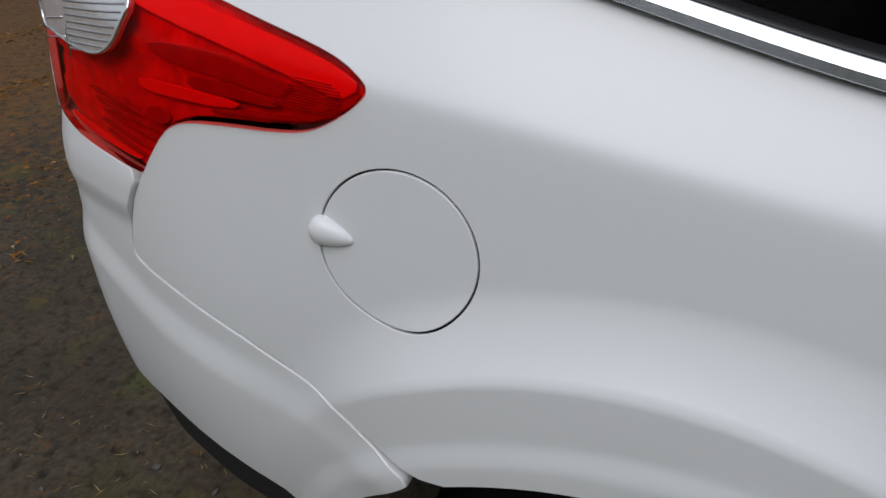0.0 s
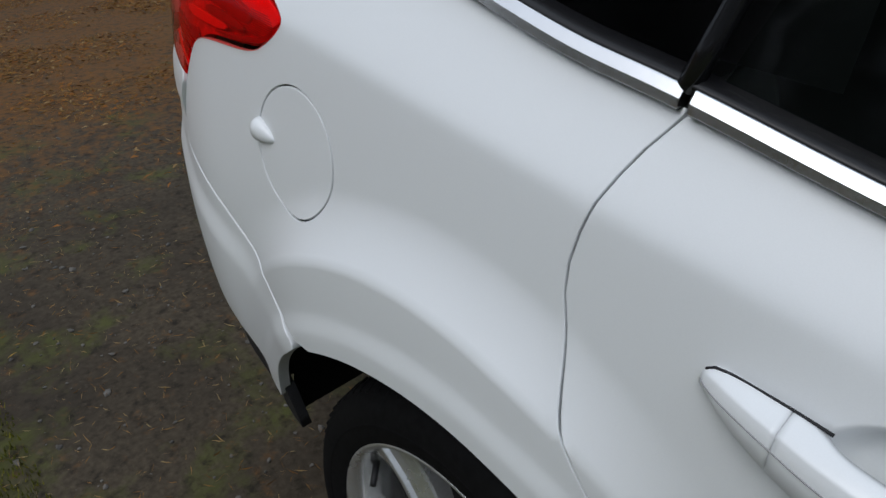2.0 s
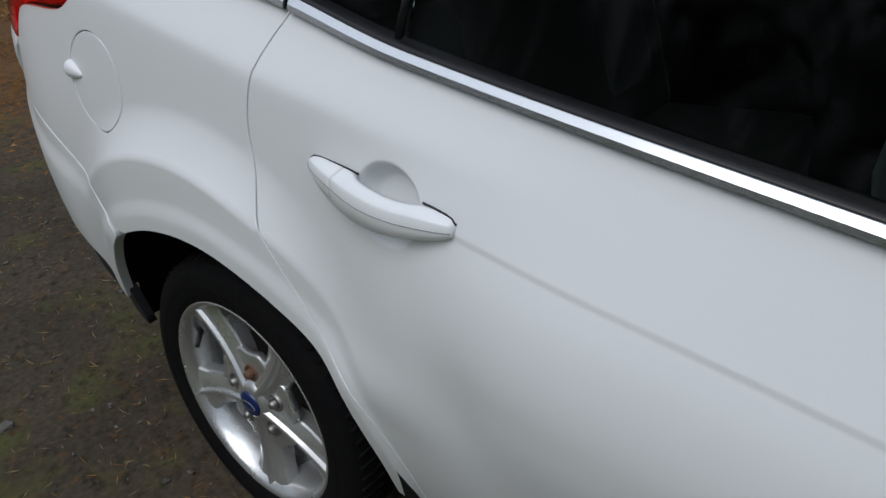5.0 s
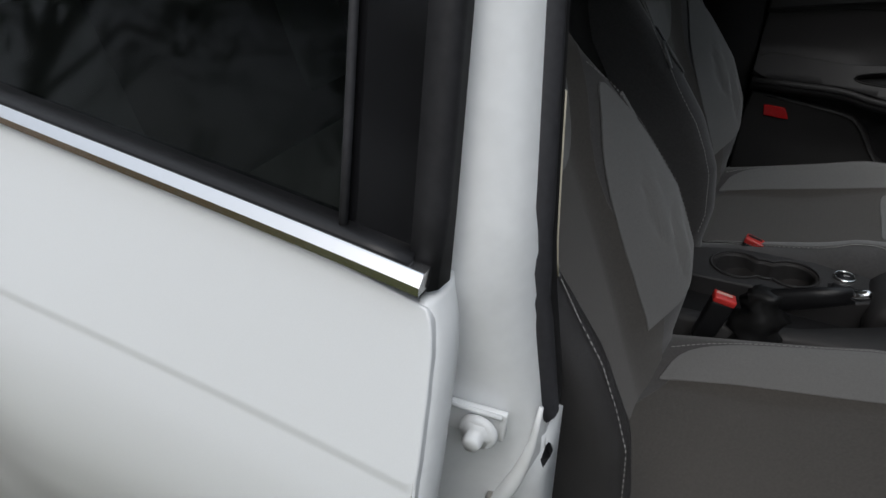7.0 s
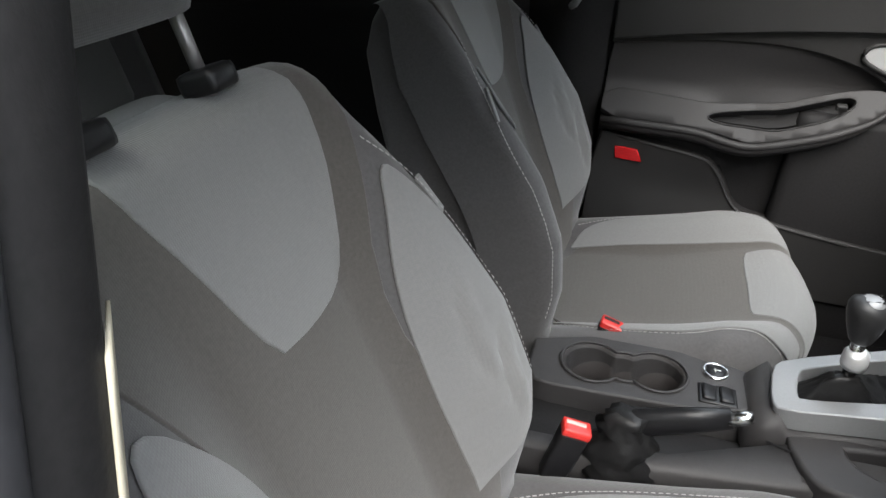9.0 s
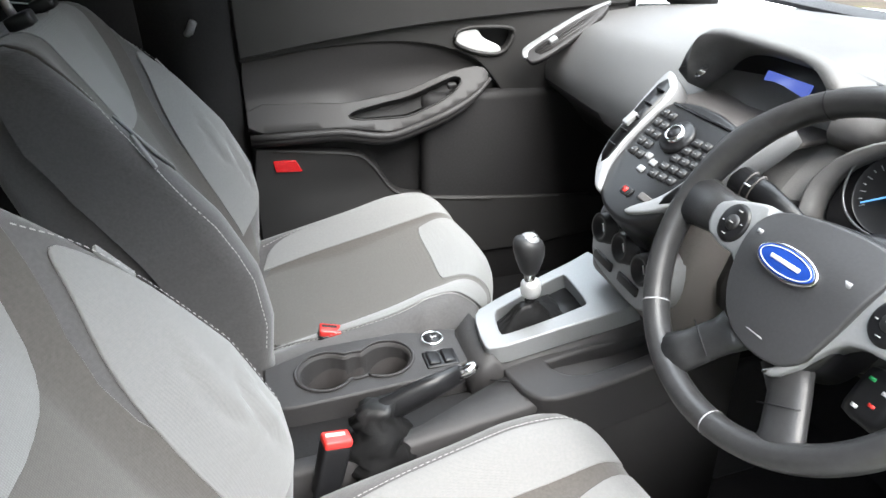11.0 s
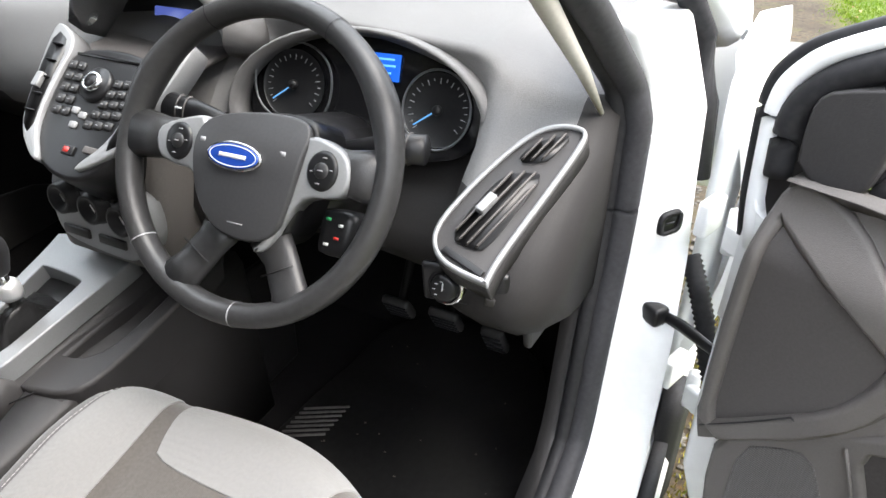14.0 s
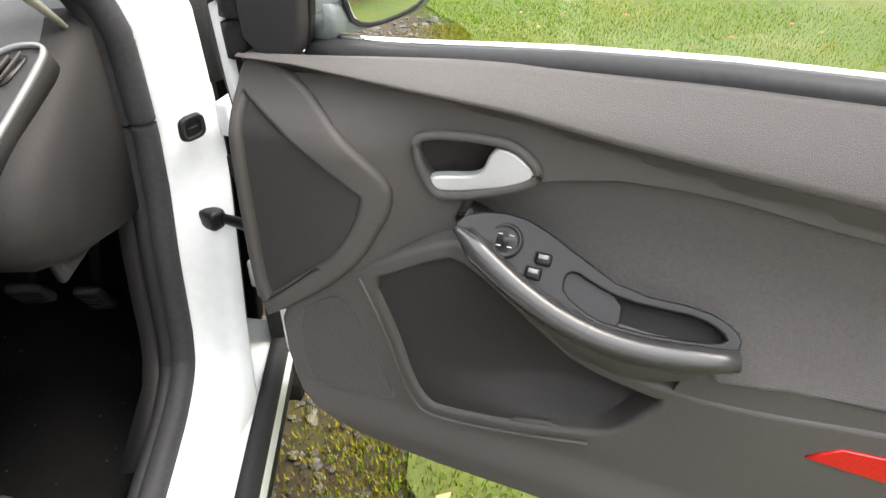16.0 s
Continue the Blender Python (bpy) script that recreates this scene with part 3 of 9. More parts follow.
def lamp_cell(outline, depth, material, name="lamp_cell"):
    """A shaped reflector cell under the lens."""
    patch(name, chaikin(outline, 1), lambda u, z: side(u, z) + np.array((0.002, depth, 0)), material, lamp, d=0.008, edge=0.003, round_=0.001)


lamp_cell([(-0.5733, 1.0955), (-0.47, 1.092), (-0.4, 1.071), (-0.372, 1.064), (-0.392, 1.052), (-0.45, 1.064), (-0.5538, 1.0803)], 0.0070, LAMP_DEEP)
lamp_cell([(-0.5068, 1.0658), (-0.44, 1.06), (-0.392, 1.047), (-0.4, 1.043), (-0.455, 1.048), (-0.51, 1.0547)], 0.0066, LAMP_DEEP)
lamp_cell([(-0.592, 1.0556), (-0.5068, 1.0517), (-0.44, 1.043), (-0.455, 1.037), (-0.5233, 1.0403), (-0.5875, 1.0437)], 0.0060, LAMP_BRIGHT)
lamp_cell([(-0.3, 1.066), (-0.31, 1.054), (-0.345, 1.036), (-0.395, 1.031), (-0.48, 1.031), (-0.48, 1.0345), (-0.395, 1.0355), (-0.35, 1.041), (-0.322, 1.056)], 0.0068, LAMP_DEEP)
for a, b, h in ((-0.7157, -0.5659, 1.0157), (-0.7038, -0.5557, 1.0041), (-0.6857, -0.5702, 0.9931), (-0.6971, -0.5853, 0.9804), (-0.6849, -0.5956, 0.9691)):
    lamp_cell([(a, h + 0.0105), (b, h - 0.004), (b + 0.003, h - 0.0072), (a, h + 0.006)], 0.0062, LAMP_DEEP, "lamp_fin")
lamp_cell([(-0.5789, 1.0261), (-0.5464, 1.0242), (-0.5414, 1.0144), (-0.5655, 1.0067), (-0.5864, 1.0132)], 0.0056, LAMP_DEEP)
lamp_cell([(-0.7968, 0.9799), (-0.7493, 0.9664), (-0.6616, 0.9599), (-0.609, 0.9575), (-0.6064, 0.962), (-0.6694, 0.9662), (-0.7559, 0.9747)], 0.0058, LAMP_BRIGHT)
for k in range(12):
    h0 = 1.044 + 0.0027 * k
    a_, b_ = -0.400 + 0.0026 * k, -0.322 - 0.0045 * max(0, k - 9)
    part("lamp_rib", tube([side(u, h0 - 0.10 * (u + 0.36)) + np.array((0.001, 0.0060, 0)) for u in np.linspace(a_, b_, 5)], 0.0007, 4), LAMP_DEEP, lamp)
rev = chaikin([(-0.5739, 1.1366), (-0.5891, 1.1132), (-0.6171, 1.0866), (-0.6556, 1.072), (-0.7101, 1.0718), (-0.768, 1.0817), (-0.815, 1.086), (-0.822, 1.118), (-0.81, 1.15), (-0.643, 1.1618)], 2)
w_lens = patch("reverse_lamp", rev, lambda u, z: side(u, z) + np.multiply.outer(-0.0024 + 0 * u, np.array((0.3, 1.0, 0))) + np.array((0, -0.003, 0)), LAMP_W, lamp, d=0.010, edge=0.006, label="clear reversing lamp with fine ribs")
for k in range(11):
    h0 = 1.0745 + 0.0075 * k
    e0 = float(np.interp(h0, [1.072, 1.0866, 1.1132, 1.1366, 1.155], [-0.664, -0.624, -0.594, -0.580, -0.620]))
    part("reverse_lamp_rib", tube([side(u, h0 + 0.06 * (u + 0.65)) + np.array((-0.001, -0.0054, 0)) for u in np.linspace(-0.724, e0, 6)], 0.0014, 5), GREY_MARK, w_lens)
part("reverse_lamp_rim", tube([side(u, z) + np.array((0.0, -0.0058, 0)) for u, z in rev], 0.0016, 6, closed=True), CHROME, w_lens)
part("reverse_lamp_divider", tube([side(u, z) + np.array((0.0, -0.0062, 0)) for u, z in ((-0.7277, 1.0588), (-0.7296, 1.0867), (-0.7149, 1.154))], 0.0012, 6), CHROME, w_lens)
for z0 in (1.076, 1.098):
    part("reverse_lamp_step", tube([side(u, z0 + 0.14 * (u + 0.77)) + np.array((0.0, -0.006, 0)) for u in np.linspace(-0.81, -0.734, 5)], 0.0010, 6), CHROME, w_lens)


# rear bumper with its ledge, and the black skirt below
def bumper_fn(u, z):
    p = side(u, z)
    zl = 0.775 + 0.30 * (np.clip(u, -0.8, -0.2) + 0.72) * -1.0
    k = 1 - step(-0.52, -0.30, u)
    bulge = 0.009 * k * (1 - step(zl - 0.03, zl + 0.03, z)) - 0.02 * k * np.maximum(0, 0.66 - z) + 0.007 * k * step(0.86, 0.90, z) * (1 - step(0.92, 0.98, z))
    s = np.maximum(U0 - u, 0)
    phi = np.interp(s, _s, _phi)
    lip = 0.004 * np.exp(-(((u + 0.300) / 0.05) ** 2) - ((z - 0.625) / 0.035) ** 2)
    o = np.stack([-np.sin(phi), -np.cos(phi), 0 * phi], -1)
    return p + (bulge + lip)[..., None] * o


b_poly = [(u - 0.003, z - 0.003) for u, z in BSEAM] + rear_arch + [(-0.456, 0.455), (-0.480, 0.480), (-0.5775, 0.519), (-0.664, 0.535), (-0.79, 0.540), (-0.90, 0.55), (-1.30, 0.57), (-1.30, 0.98), (-0.815, 0.970), (-0.742, 0.956), (-0.6576, 0.950)]
bumper = patch("rear_bumper", chaikin(b_poly, 1), bumper_fn, WHITE, car, d=0.012, edge=0.02, extra=RINGS)
patch("bumper_skirt", [(-0.415, 0.410), (-0.452, 0.462), (-0.480, 0.488), (-0.5775, 0.527), (-0.664, 0.543), (-0.79, 0.548), (-0.90, 0.558), (-1.30, 0.58), (-1.30, 0.38), (-0.80, 0.39), (-0.70, 0.396), (-0.60, 0.398), (-0.545, 0.396), (-0.50, 0.375), (-0.46, 0.335), (-0.440, 0.315), (-0.405, 0.315)], lambda u, z: bumper_fn(u, z) + np.array((0.006, 0.008, 0)), SKIRT, bumper, d=0.03, edge=0.02, label="black plastic lower bumper")
patch("tailgate", [(-0.90, 1.42), (-0.90, 1.168), (-0.835, 0.978), (-1.5, 0.978), (-1.5, 1.42)], lambda u, z: side(u, z) + np.array((0.01, 0, 0)), WHITE, car, d=0.05, edge=0.01)

# ---------------------------------------------------------------- rear door
rear_door = thing("rear_door", "closed white rear door with body-coloured handle and bright window strip", "car door", (0.6, -0.85, 0.35))


def door_skin(u, z):
    p = side(u, z)
    r = np.hypot((u - 0.452) / 0.060, (z - 0.896) / 0.050)
    dish = 0.027 * (1 - step(0.50, 1.0, r))
    p[..., 1] += dish
    return p


d_poly = [(u + 0.0025, z) for u, z in SEAM] + [(0.51, 0.360), (0.60, 0.360), (1.09, 0.356), (1.112, 0.375), (1.120, 0.60), (1.116, 0.85), (1.110, 0.93), (1.105, 0.955), (1.098, 0.966), (0.80, 1.009), (0.50, 1.039), (0.40, 1.052), (0.32, 1.064), (0.26, 1.074), (0.238, 1.078)]
patch("door_skin", chaikin(d_poly, 1), door_skin, WHITE, rear_door, d=0.0135, edge=0.014, extra=CREASE + RINGS + LINES + DISH)
edge_rows = []
for z in np.concatenate([np.linspace(0.36, 0.945, 26), [0.955, 0.962, 0.966]]):
    y0 = side(1.112, z)[1]
    x0 = float(np.interp(z, [0.36, 0.60, 0.85, 0.93, 0.966], [1.106, 1.115, 1.111, 1.106, 1.098]))
    k = float(np.interp(z, [0.90, 0.945, 0.966], [1, 0.9, 0.45]))
    edge_rows.append([(x0 - 0.004, y0 + 0.003, z), (x0 + 0.004 * k, y0 + 0.004, z), (x0 + 0.009 * k, y0 + 0.012, z), (x0 + 0.011 * k, y0 + 0.024, z), (x0 + 0.010 * k, y0 + 0.038, z), (x0 + 0.002 * k, y0 + 0.046, z), (x0 - 0.02, y0 + 0.046, z)])
part("door_shut_face", loft(edge_rows), WHITE_IN, rear_door, "white shut face of the rear door")
# handle: body, grip and key-cap at the rear end
HU = [0.312, 0.318, 0.330, 0.350, 0.380, 0.404, 0.430, 0.460, 0.490, 0.512, 0.530, 0.546, 0.556, 0.562]
H_TOP = [0.9165, 0.9215, 0.9230, 0.9225, 0.9215, 0.9200, 0.9190, 0.9165, 0.9165, 0.9180, 0.9170, 0.9155, 0.9135, 0.9095]
H_GROOVE = [0.9110, 0.9095, 0.9080, 0.9065, 0.9040, 0.9010, 0.8985, 0.8980, 0.8985, 0.9000, 0.9010, 0.9015, 0.9015, 0.9015]
H_BOT = [0.9080, 0.9030, 0.8950, 0.8880, 0.8815, 0.8770, 0.8745, 0.8745, 0.8775, 0.8815, 0.8850, 0.8880, 0.8910, 0.8945]


def handle_at(u):
    k = min(1.0, max(0.0, (u - 0.310) / 0.254))
    lift = 0.005 + 0.028 * math.sin(math.pi * k) ** 0.62
    return lerp_u(u, H_TOP), lerp_u(u, H_GROOVE), lerp_u(u, H_BOT), lift


def lerp_u(u, v):
    return float(np.interp(u, HU, v))


def handle_rings(u0, u1, n):
    rings = []
    for u in np.linspace(u0, u1, n):
        top, gv, bot, lift = handle_at(u)
        open_ = math.exp(-(((u - 0.458) / 0.058) ** 8))
        inn = max(0.0, lift - 0.021) * open_ - 0.004 * (1 - open_)
        rid = gv + 0.62 * (top - gv)
        zy = [(top - 0.002, inn), (top, inn + 0.30 * (lift - inn)), (top - 0.0008, inn + 0.45 * (lift - inn)), (rid + 0.0025, lift - 0.0028), (rid, lift - 0.0012), (gv, lift), (gv - 0.004, lift - 0.0002), (bot + 0.0040, lift - 0.0022), (bot + 0.0008, lift - 0.0065), (bot, inn + 0.40 * (lift - inn)), (bot + 0.001, inn)]
        rings.append([side(u, z) * np.array((1, 0, 1)) + np.array((0, side(u, gv)[1] - y + 0.12 * (z - gv), 0)) for z, y in zy])
    return rings


handle = part("door_handle", loft(handle_rings(0.3775, 0.562, 40)), WHITE, rear_door)
part("handle_cap", loft(handle_rings(0.312, 0.3765, 16)), WHITE, handle)
part("handle_groove", tube([side(u, handle_at(u)[1]) + np.array((0, -handle_at(u)[3] - 0.0001, 0)) for u in np.linspace(0.3125, 0.5615, 44)], 0.0007, 6), GREY_MARK, handle)
# thin black tubes draw the shadow line above both handle ends
for lo, hi in ((0.313, 0.404), (0.512, 0.563)):
    edge_ = [side(u, lerp_u(u, H_TOP) - 0.0005) + np.array((0, -0.0030, 0)) for u in np.linspace(lo, hi, 16)]
    part("handle_shadow_line", tube(edge_, 0.0014, 6), RUBBER, rear_door)


# bright strip under the window, with a dark lower lip
def strip_z(u):
    """Lower edge of the bright strip."""
    return belt_z(u) - 0.0080 + 0.0145 * (1 - step(0.16, 0.44, u)) + 0.005 * step(0.58, 1.08, u)


def strip_k(u):
    """Share of its rear height that the strip keeps."""
    return 0.86 - 0.24 * step(0.05, 0.60, u)


def strip(u0, u1, parent, n):
    rings, lips = [], []
    for u in np.linspace(u0, u1, n):
        o, k = side(u, strip_z(u)), strip_k(u)
        rings.append([o + np.array(p) * (1, 1, k) for p in ((0, 0.004, 0.0), (0, -0.0100, 0.0), (0, -0.0106, 0.0008), (0, -0.0092, 0.0100), (0, -0.0084, 0.0112), (0, -0.0026, 0.0196), (0, -0.0014, 0.0204), (0, 0.008, 0.0204), (0, 0.008, 0.006))])
        lips.append([o + np.array(p) for p in ((0, 0.002, -0.0016), (0, -0.0082, -0.0014), (0, -0.0096, 0.0002), (0, 0.003, 0.0002))])
    s = part("window_strip", loft(rings), CHROME, parent, "bright metal window strip", smooth=False)
    part("strip_lip", loft(lips), RUBBER, s, "black lower lip")


strip(0.2335, 1.098, rear_door, 40)
strip(-0.30, 0.2245, car, 26)
rub = [side(u, strip_z(u)) + np.array((0, 0.0022, 0.0204 * strip_k(u) + 0.0005)) for u in np.linspace(-0.30, 1.085, 40)]
part("window_rubber", loft([[p + np.array(q) for q in ((0, -0.0030, -0.0020), (0, -0.0020, 0.0012), (0, 0.0030, 0.0036), (0, 0.022, 0.0050), (0, 0.022, -0.003))] for p in rub]), BLACKPL, rear_door)
g_in = lambda k: (lambda u, z: side(u, z) + np.array((0, k, -0.004)))
ztop = 1.40
patch("window_glass", [(0.42, strip_z(0.42) + 0.014), (1.028, strip_z(1.028) + 0.014), (1.00, ztop), (0.435, ztop)], g_in(0.012), GLASS, rear_door, d=0.08, edge=0.003, round_=0.0005)
patch("quarter_glass", [(0.24, strip_z(0.24) + 0.016), (0.405, strip_z(0.405) + 0.014), (0.44, ztop), (0.33, 1.33), (0.27, 1.18)], g_in(0.012), GLASS, rear_door, d=0.08, edge=0.003, round_=0.0005)
bar = [side(0.414 + 0.06 * (z - 1.06), z) + np.array((0, 0.006, 0)) for z in np.linspace(1.06, ztop, 8)]
part("window_divider", tube(bar, 0.0062, 8, squash=(1, 0.7)), GLOSS, rear_door)
patch("pillar_cover", [(1.028, strip_z(1.028) + 0.014), (1.088, strip_z(1.088) + 0.014), (1.058, ztop), (1.00, ztop)], g_in(0.008), GLOSS, rear_door, d=0.05, edge=0.012, label="gloss black window pillar cover")
bar = [side(1.028 - 0.07 * (z - 0.99), z) + np.array((0, 0.004, 0)) for z in np.linspace(1.0, ztop, 8)]
part("glass_edge_strip", tube(bar, 0.0035, 6), SEAL, rear_door)
vs = [side(1.094 - 0.07 * (z - 0.985), z) + np.array((0, 0.004, 0)) for z in np.linspace(0.972, ztop, 10)]
part("pillar_seal", loft([[p + np.array(q) for q in ((-0.012, 0.000, 0), (0.003, 0.001, 0), (0.008, 0.006, 0), (0.010, 0.02, 0), (-0.012, 0.02, 0))] for p in vs]), RUBBER, rear_door)
bar = [side(0.222 + 0.25 * (z - 1.09) , z) + np.array((0, 0.0, 0)) for z in np.linspace(1.088, 1.35, 8)]
part("door_frame_edge", tube(bar, 0.010, 8), GLOSS, rear_door)
patch("fixed_quarter_glass", [(-0.30, strip_z(-0.30) + 0.019)] + [(u, strip_z(u) + 0.019) for u in np.linspace(-0.2, 0.215, 8)] + [(0.27, 1.25), (0.30, ztop), (-0.30, ztop), (-0.36, 1.24)], g_in(0.014), GLASS_D, car, d=0.06, edge=0.003, round_=0.0005)
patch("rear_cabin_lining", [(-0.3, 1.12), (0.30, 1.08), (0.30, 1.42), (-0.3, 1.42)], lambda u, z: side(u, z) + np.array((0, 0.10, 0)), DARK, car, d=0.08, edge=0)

# ---------------------------------------------------------------- wheel
wheel = thing("alloy_wheel", "silver five-spoke alloy wheel with a worn black tyre on dirt", "wheel", (0, -0.80, 0.0))
WM = basis((0.008, -0.778, 0.3095), (1, 0.02, 0), (0, 0.055, 1))
tyre = [(0.217, 0.058), (0.2275, 0.067), (0.243, 0.0735), (0.270, 0.0755), (0.288, 0.0725), (0.300, 0.064), (0.308, 0.052), (0.313, 0.034), (0.3135, 0.0), (0.310, -0.08), (0.29, -0.10), (0.25, -0.105), (0.215, -0.1)]
bm = lathe(tyre, 96)
bm.transform(WM)
tyre_ob = part("tyre", bm, TYRE, wheel)
for k in range(72):
    part("tread_block", rbox((0.014, 0.0085, 0.050), r=0.0015, seg=1, m=WM @ Matrix.Rotation(2 * math.pi * k / 72, 4, "Z") @ Matrix.Translation((0.3072, 0, 0.034)) @ Matrix.Rotation(0.35, 4, "X") @ Matrix.Rotation(-0.20, 4, "Y")), TYRE, tyre_ob)
for rr_ in (0.262, 0.284):
    part("sidewall_ring", lathe([(rr_ - 0.0022, 0.0735 - 6 * (rr_ - 0.262) ** 1.4), (rr_, 0.0768 - 6 * (rr_ - 0.262) ** 1.4), (rr_ + 0.0022, 0.0730 - 6 * (rr_ - 0.262) ** 1.4)], 96, WM), TYRE, tyre_ob)
rimp = [(0.2280, 0.0680), (0.2305, 0.0650), (0.2280, 0.0620), (0.2190, 0.0560), (0.2110, 0.0440), (0.2020, 0.0), (0.1990, -0.09)]
rim = part("rim", lathe(rimp + [(0.197, -0.09), (0.200, 0.0), (0.208, 0.046), (0.217, 0.0610), (0.2255, 0.0690), (0.2280, 0.0680)], 96, WM), ALLOY, wheel)
for k in range(5):
    a = math.radians(-14 + 72 * k)
    secs = []
    for r in np.linspace(0.034, 0.222, 20):
        q = (r - 0.034) / 0.188
        wl = 0.026 + 0.024 * q + 0.016 * max(0, q - 0.75) / 0.25
        wr = 0.026 + 0.020 * q + 0.012 * max(0, q - 0.75) / 0.25
        h = 0.060 - 0.006 * math.sin(math.pi * q) + 0.001 * q
        dip = 0.012 + 0.008 * math.sin(math.pi * min(1, 1.15 * q))
        e = 0.0055 * (1 - 0.3 * q)
        pr = [(-wl, h - dip - 0.030), (-wl, h - dip - 0.004), (-wl * 0.93, h - dip), (-wl * 0.55, h - 0.62 * dip), (-e - 0.004, h - 0.008), (-e, h - 0.0012), (-0.6 * e, h), (0.6 * e, h), (e, h - 0.0012), (e + 0.004, h - 0.008), (wr * 0.55, h - 0.62 * dip), (wr * 0.93, h - dip), (wr, h - dip - 0.004), (wr, h - dip - 0.030)]
        secs.append([(r, y - 0.006 * math.sin(math.pi * q), z) for y, z in pr])
    bm = loft(secs)
    bm.transform(WM @ Matrix.Rotation(a, 4, "Z"))
    part("spoke", bm, ALLOY, rim, smooth=False)
    an = math.radians(22 + 72 * k)
    # web between two spokes with the nut's pocket in it
    web = chaikin([(0.040, -0.030), (0.085, -0.050), (0.118, -0.034), (0.108, 0.0), (0.118, 0.034), (0.085, 0.050), (0.040, 0.030)], 1)
    part("hub_web", slab(web, WM @ Matrix.Rotation(an, 4, "Z") @ Matrix.Translation((0, 0, 0.026)), 0.016, 0.004), ALLOY, rim)
    bm = merge(lathe([(0.0, 0.058), (0.0065, 0.058), (0.0095, 0.054), (0.0105, 0.044), (0.0105, 0.03)], 6), lathe([(0.0125, 0.043), (0.0175, 0.0475), (0.0195, 0.0455), (0.0195, 0.03)], 20))
    bm.transform(WM @ Matrix.Rotation(an, 4, "Z") @ Matrix.Translation((0.066, 0, 0)))
    part("wheel_nut", bm, STEEL if k != 1 else RUST, rim, "rusty wheel nut" if k == 1 else "")
hub = part("hub", lathe([(0.0, 0.060), (0.034, 0.060), (0.042, 0.056), (0.050, 0.044), (0.054, 0.03)], 40, WM), ALLOY, rim)
part("hub_cap", lathe([(0.0, 0.067), (0.022, 0.066), (0.0285, 0.063), (0.030, 0.056)], 40, WM), mat("dark_blue_enamel", (0.005, 0.018, 0.10), 0.3, vary=0.1, coat=0.4), hub, "blue enamel hub cap")
part("hub_emblem", lathe([(0.018, 0.0675), (0.0195, 0.0680), (0.021, 0.0668)], 40, WM @ Matrix.Diagonal((1, 0.45, 1, 1))), SILVER, hub)
bm = tube([(0.205, 0, 0.030), (0.190, 0, 0.045), (0.176, 0, 0.060)], [0.006, 0.0055, 0.0055], 10)
bm.transform(WM @ Matrix.Rotation(math.radians(158), 4, "Z"))
part("valve", bm, RUBBER, rim)
part("brake_disc", lathe([(0.0, -0.03), (0.13, -0.03), (0.135, -0.05), (0.0, -0.05)], 40, WM), mat("dull_brake_steel", (0.05, 0.045, 0.042), 0.6, 0.3, vary=0.2), wheel)
bm = lathe([(0.462, 0.0), (0.470, 0.02), (0.470, 0.30), (0.30, 0.34), (0.0, 0.34)], 40, basis((0.0, -0.860, 0.308), (1, 0, 0), (0, 0, -1)), math.radians(222), math.radians(370))
for y0, a0, a1 in ((-0.824, 191, 224), (-0.800, 178, 193)):
    bm = merge(bm, lathe([(0.455, 0.0), (0.462, 0.02), (0.462, 0.24), (0.30, 0.28)], 10, basis((0.0, y0, 0.308), (1, 0, 0), (0, 0, -1)), math.radians(a0), math.radians(a1)))
part("wheel_well", bm, PITCH, car, "black wheel well liner")
# ---------------------------------------------------------------- shell: pillars, sill, roof, far flank
def pillar_sec(z):
    t = 0.32 * max(0, z - 0.97)
    w = 0.016 + 0.024 * (1 - float(step(0.74, 0.98, z))) - 0.045 * (1 - float(step(0.62, 0.80, z)))
    pts = [(1.040, -0.762), (1.075, -0.764), (1.104, -0.760), (1.120 + 0.6 * w, -0.751), (1.123 + w, -0.737), (1.129 + w, -0.717), (1.127 + w, -0.69), (1.08, -0.67), (1.02, -0.69)]
    return [(x - 0.13 * max(0, z - 0.97), y + t, z) for x, y in pts]


shell = thing("body_shell", "white painted car body shell with grey door seals", "car body", (1.2, 0, 0.2))
part("centre_pillar", loft([pillar_sec(z) for z in np.linspace(0.30, 1.44, 30)]), WHITE_IN, shell, "white centre door pillar")
sl = []
for z in np.linspace(0.34, 1.42, 24):
    p = pillar_sec(z)[5]
    sl.append((p[0] - 0.006, p[1] + 0.006, z))
part("door_seal", tube(sl, 0.0135, 10), SEAL, shell, "grey rubber door seal")
trim_sec = lambda p, pts: [(p[0] + a, p[1] + b, p[2]) for a, b in pts]
part("pillar_trim", loft([trim_sec(p, ((0.008, 0.012), (0.006, 0.035), (0.003, 0.045), (-0.008, 0.058), (-0.03, 0.066), (-0.13, 0.070), (-0.13, 0.03))) for p in sl]), DARK, shell, "black inner pillar trim")
tag_sec = []
for z in np.linspace(0.915, 1.062, 9):
    p = pillar_sec(z)[5]
    tag_sec.append(trim_sec((p[0] - 0.006, p[1] + 0.006, z), ((0.0034, 0.0448), (0.0046, 0.0456), (-0.0150, 0.0700), (-0.0162, 0.0692))))
part("pillar_label", loft(tag_sec), CREAM, shell, "cream label on the pillar trim edge")
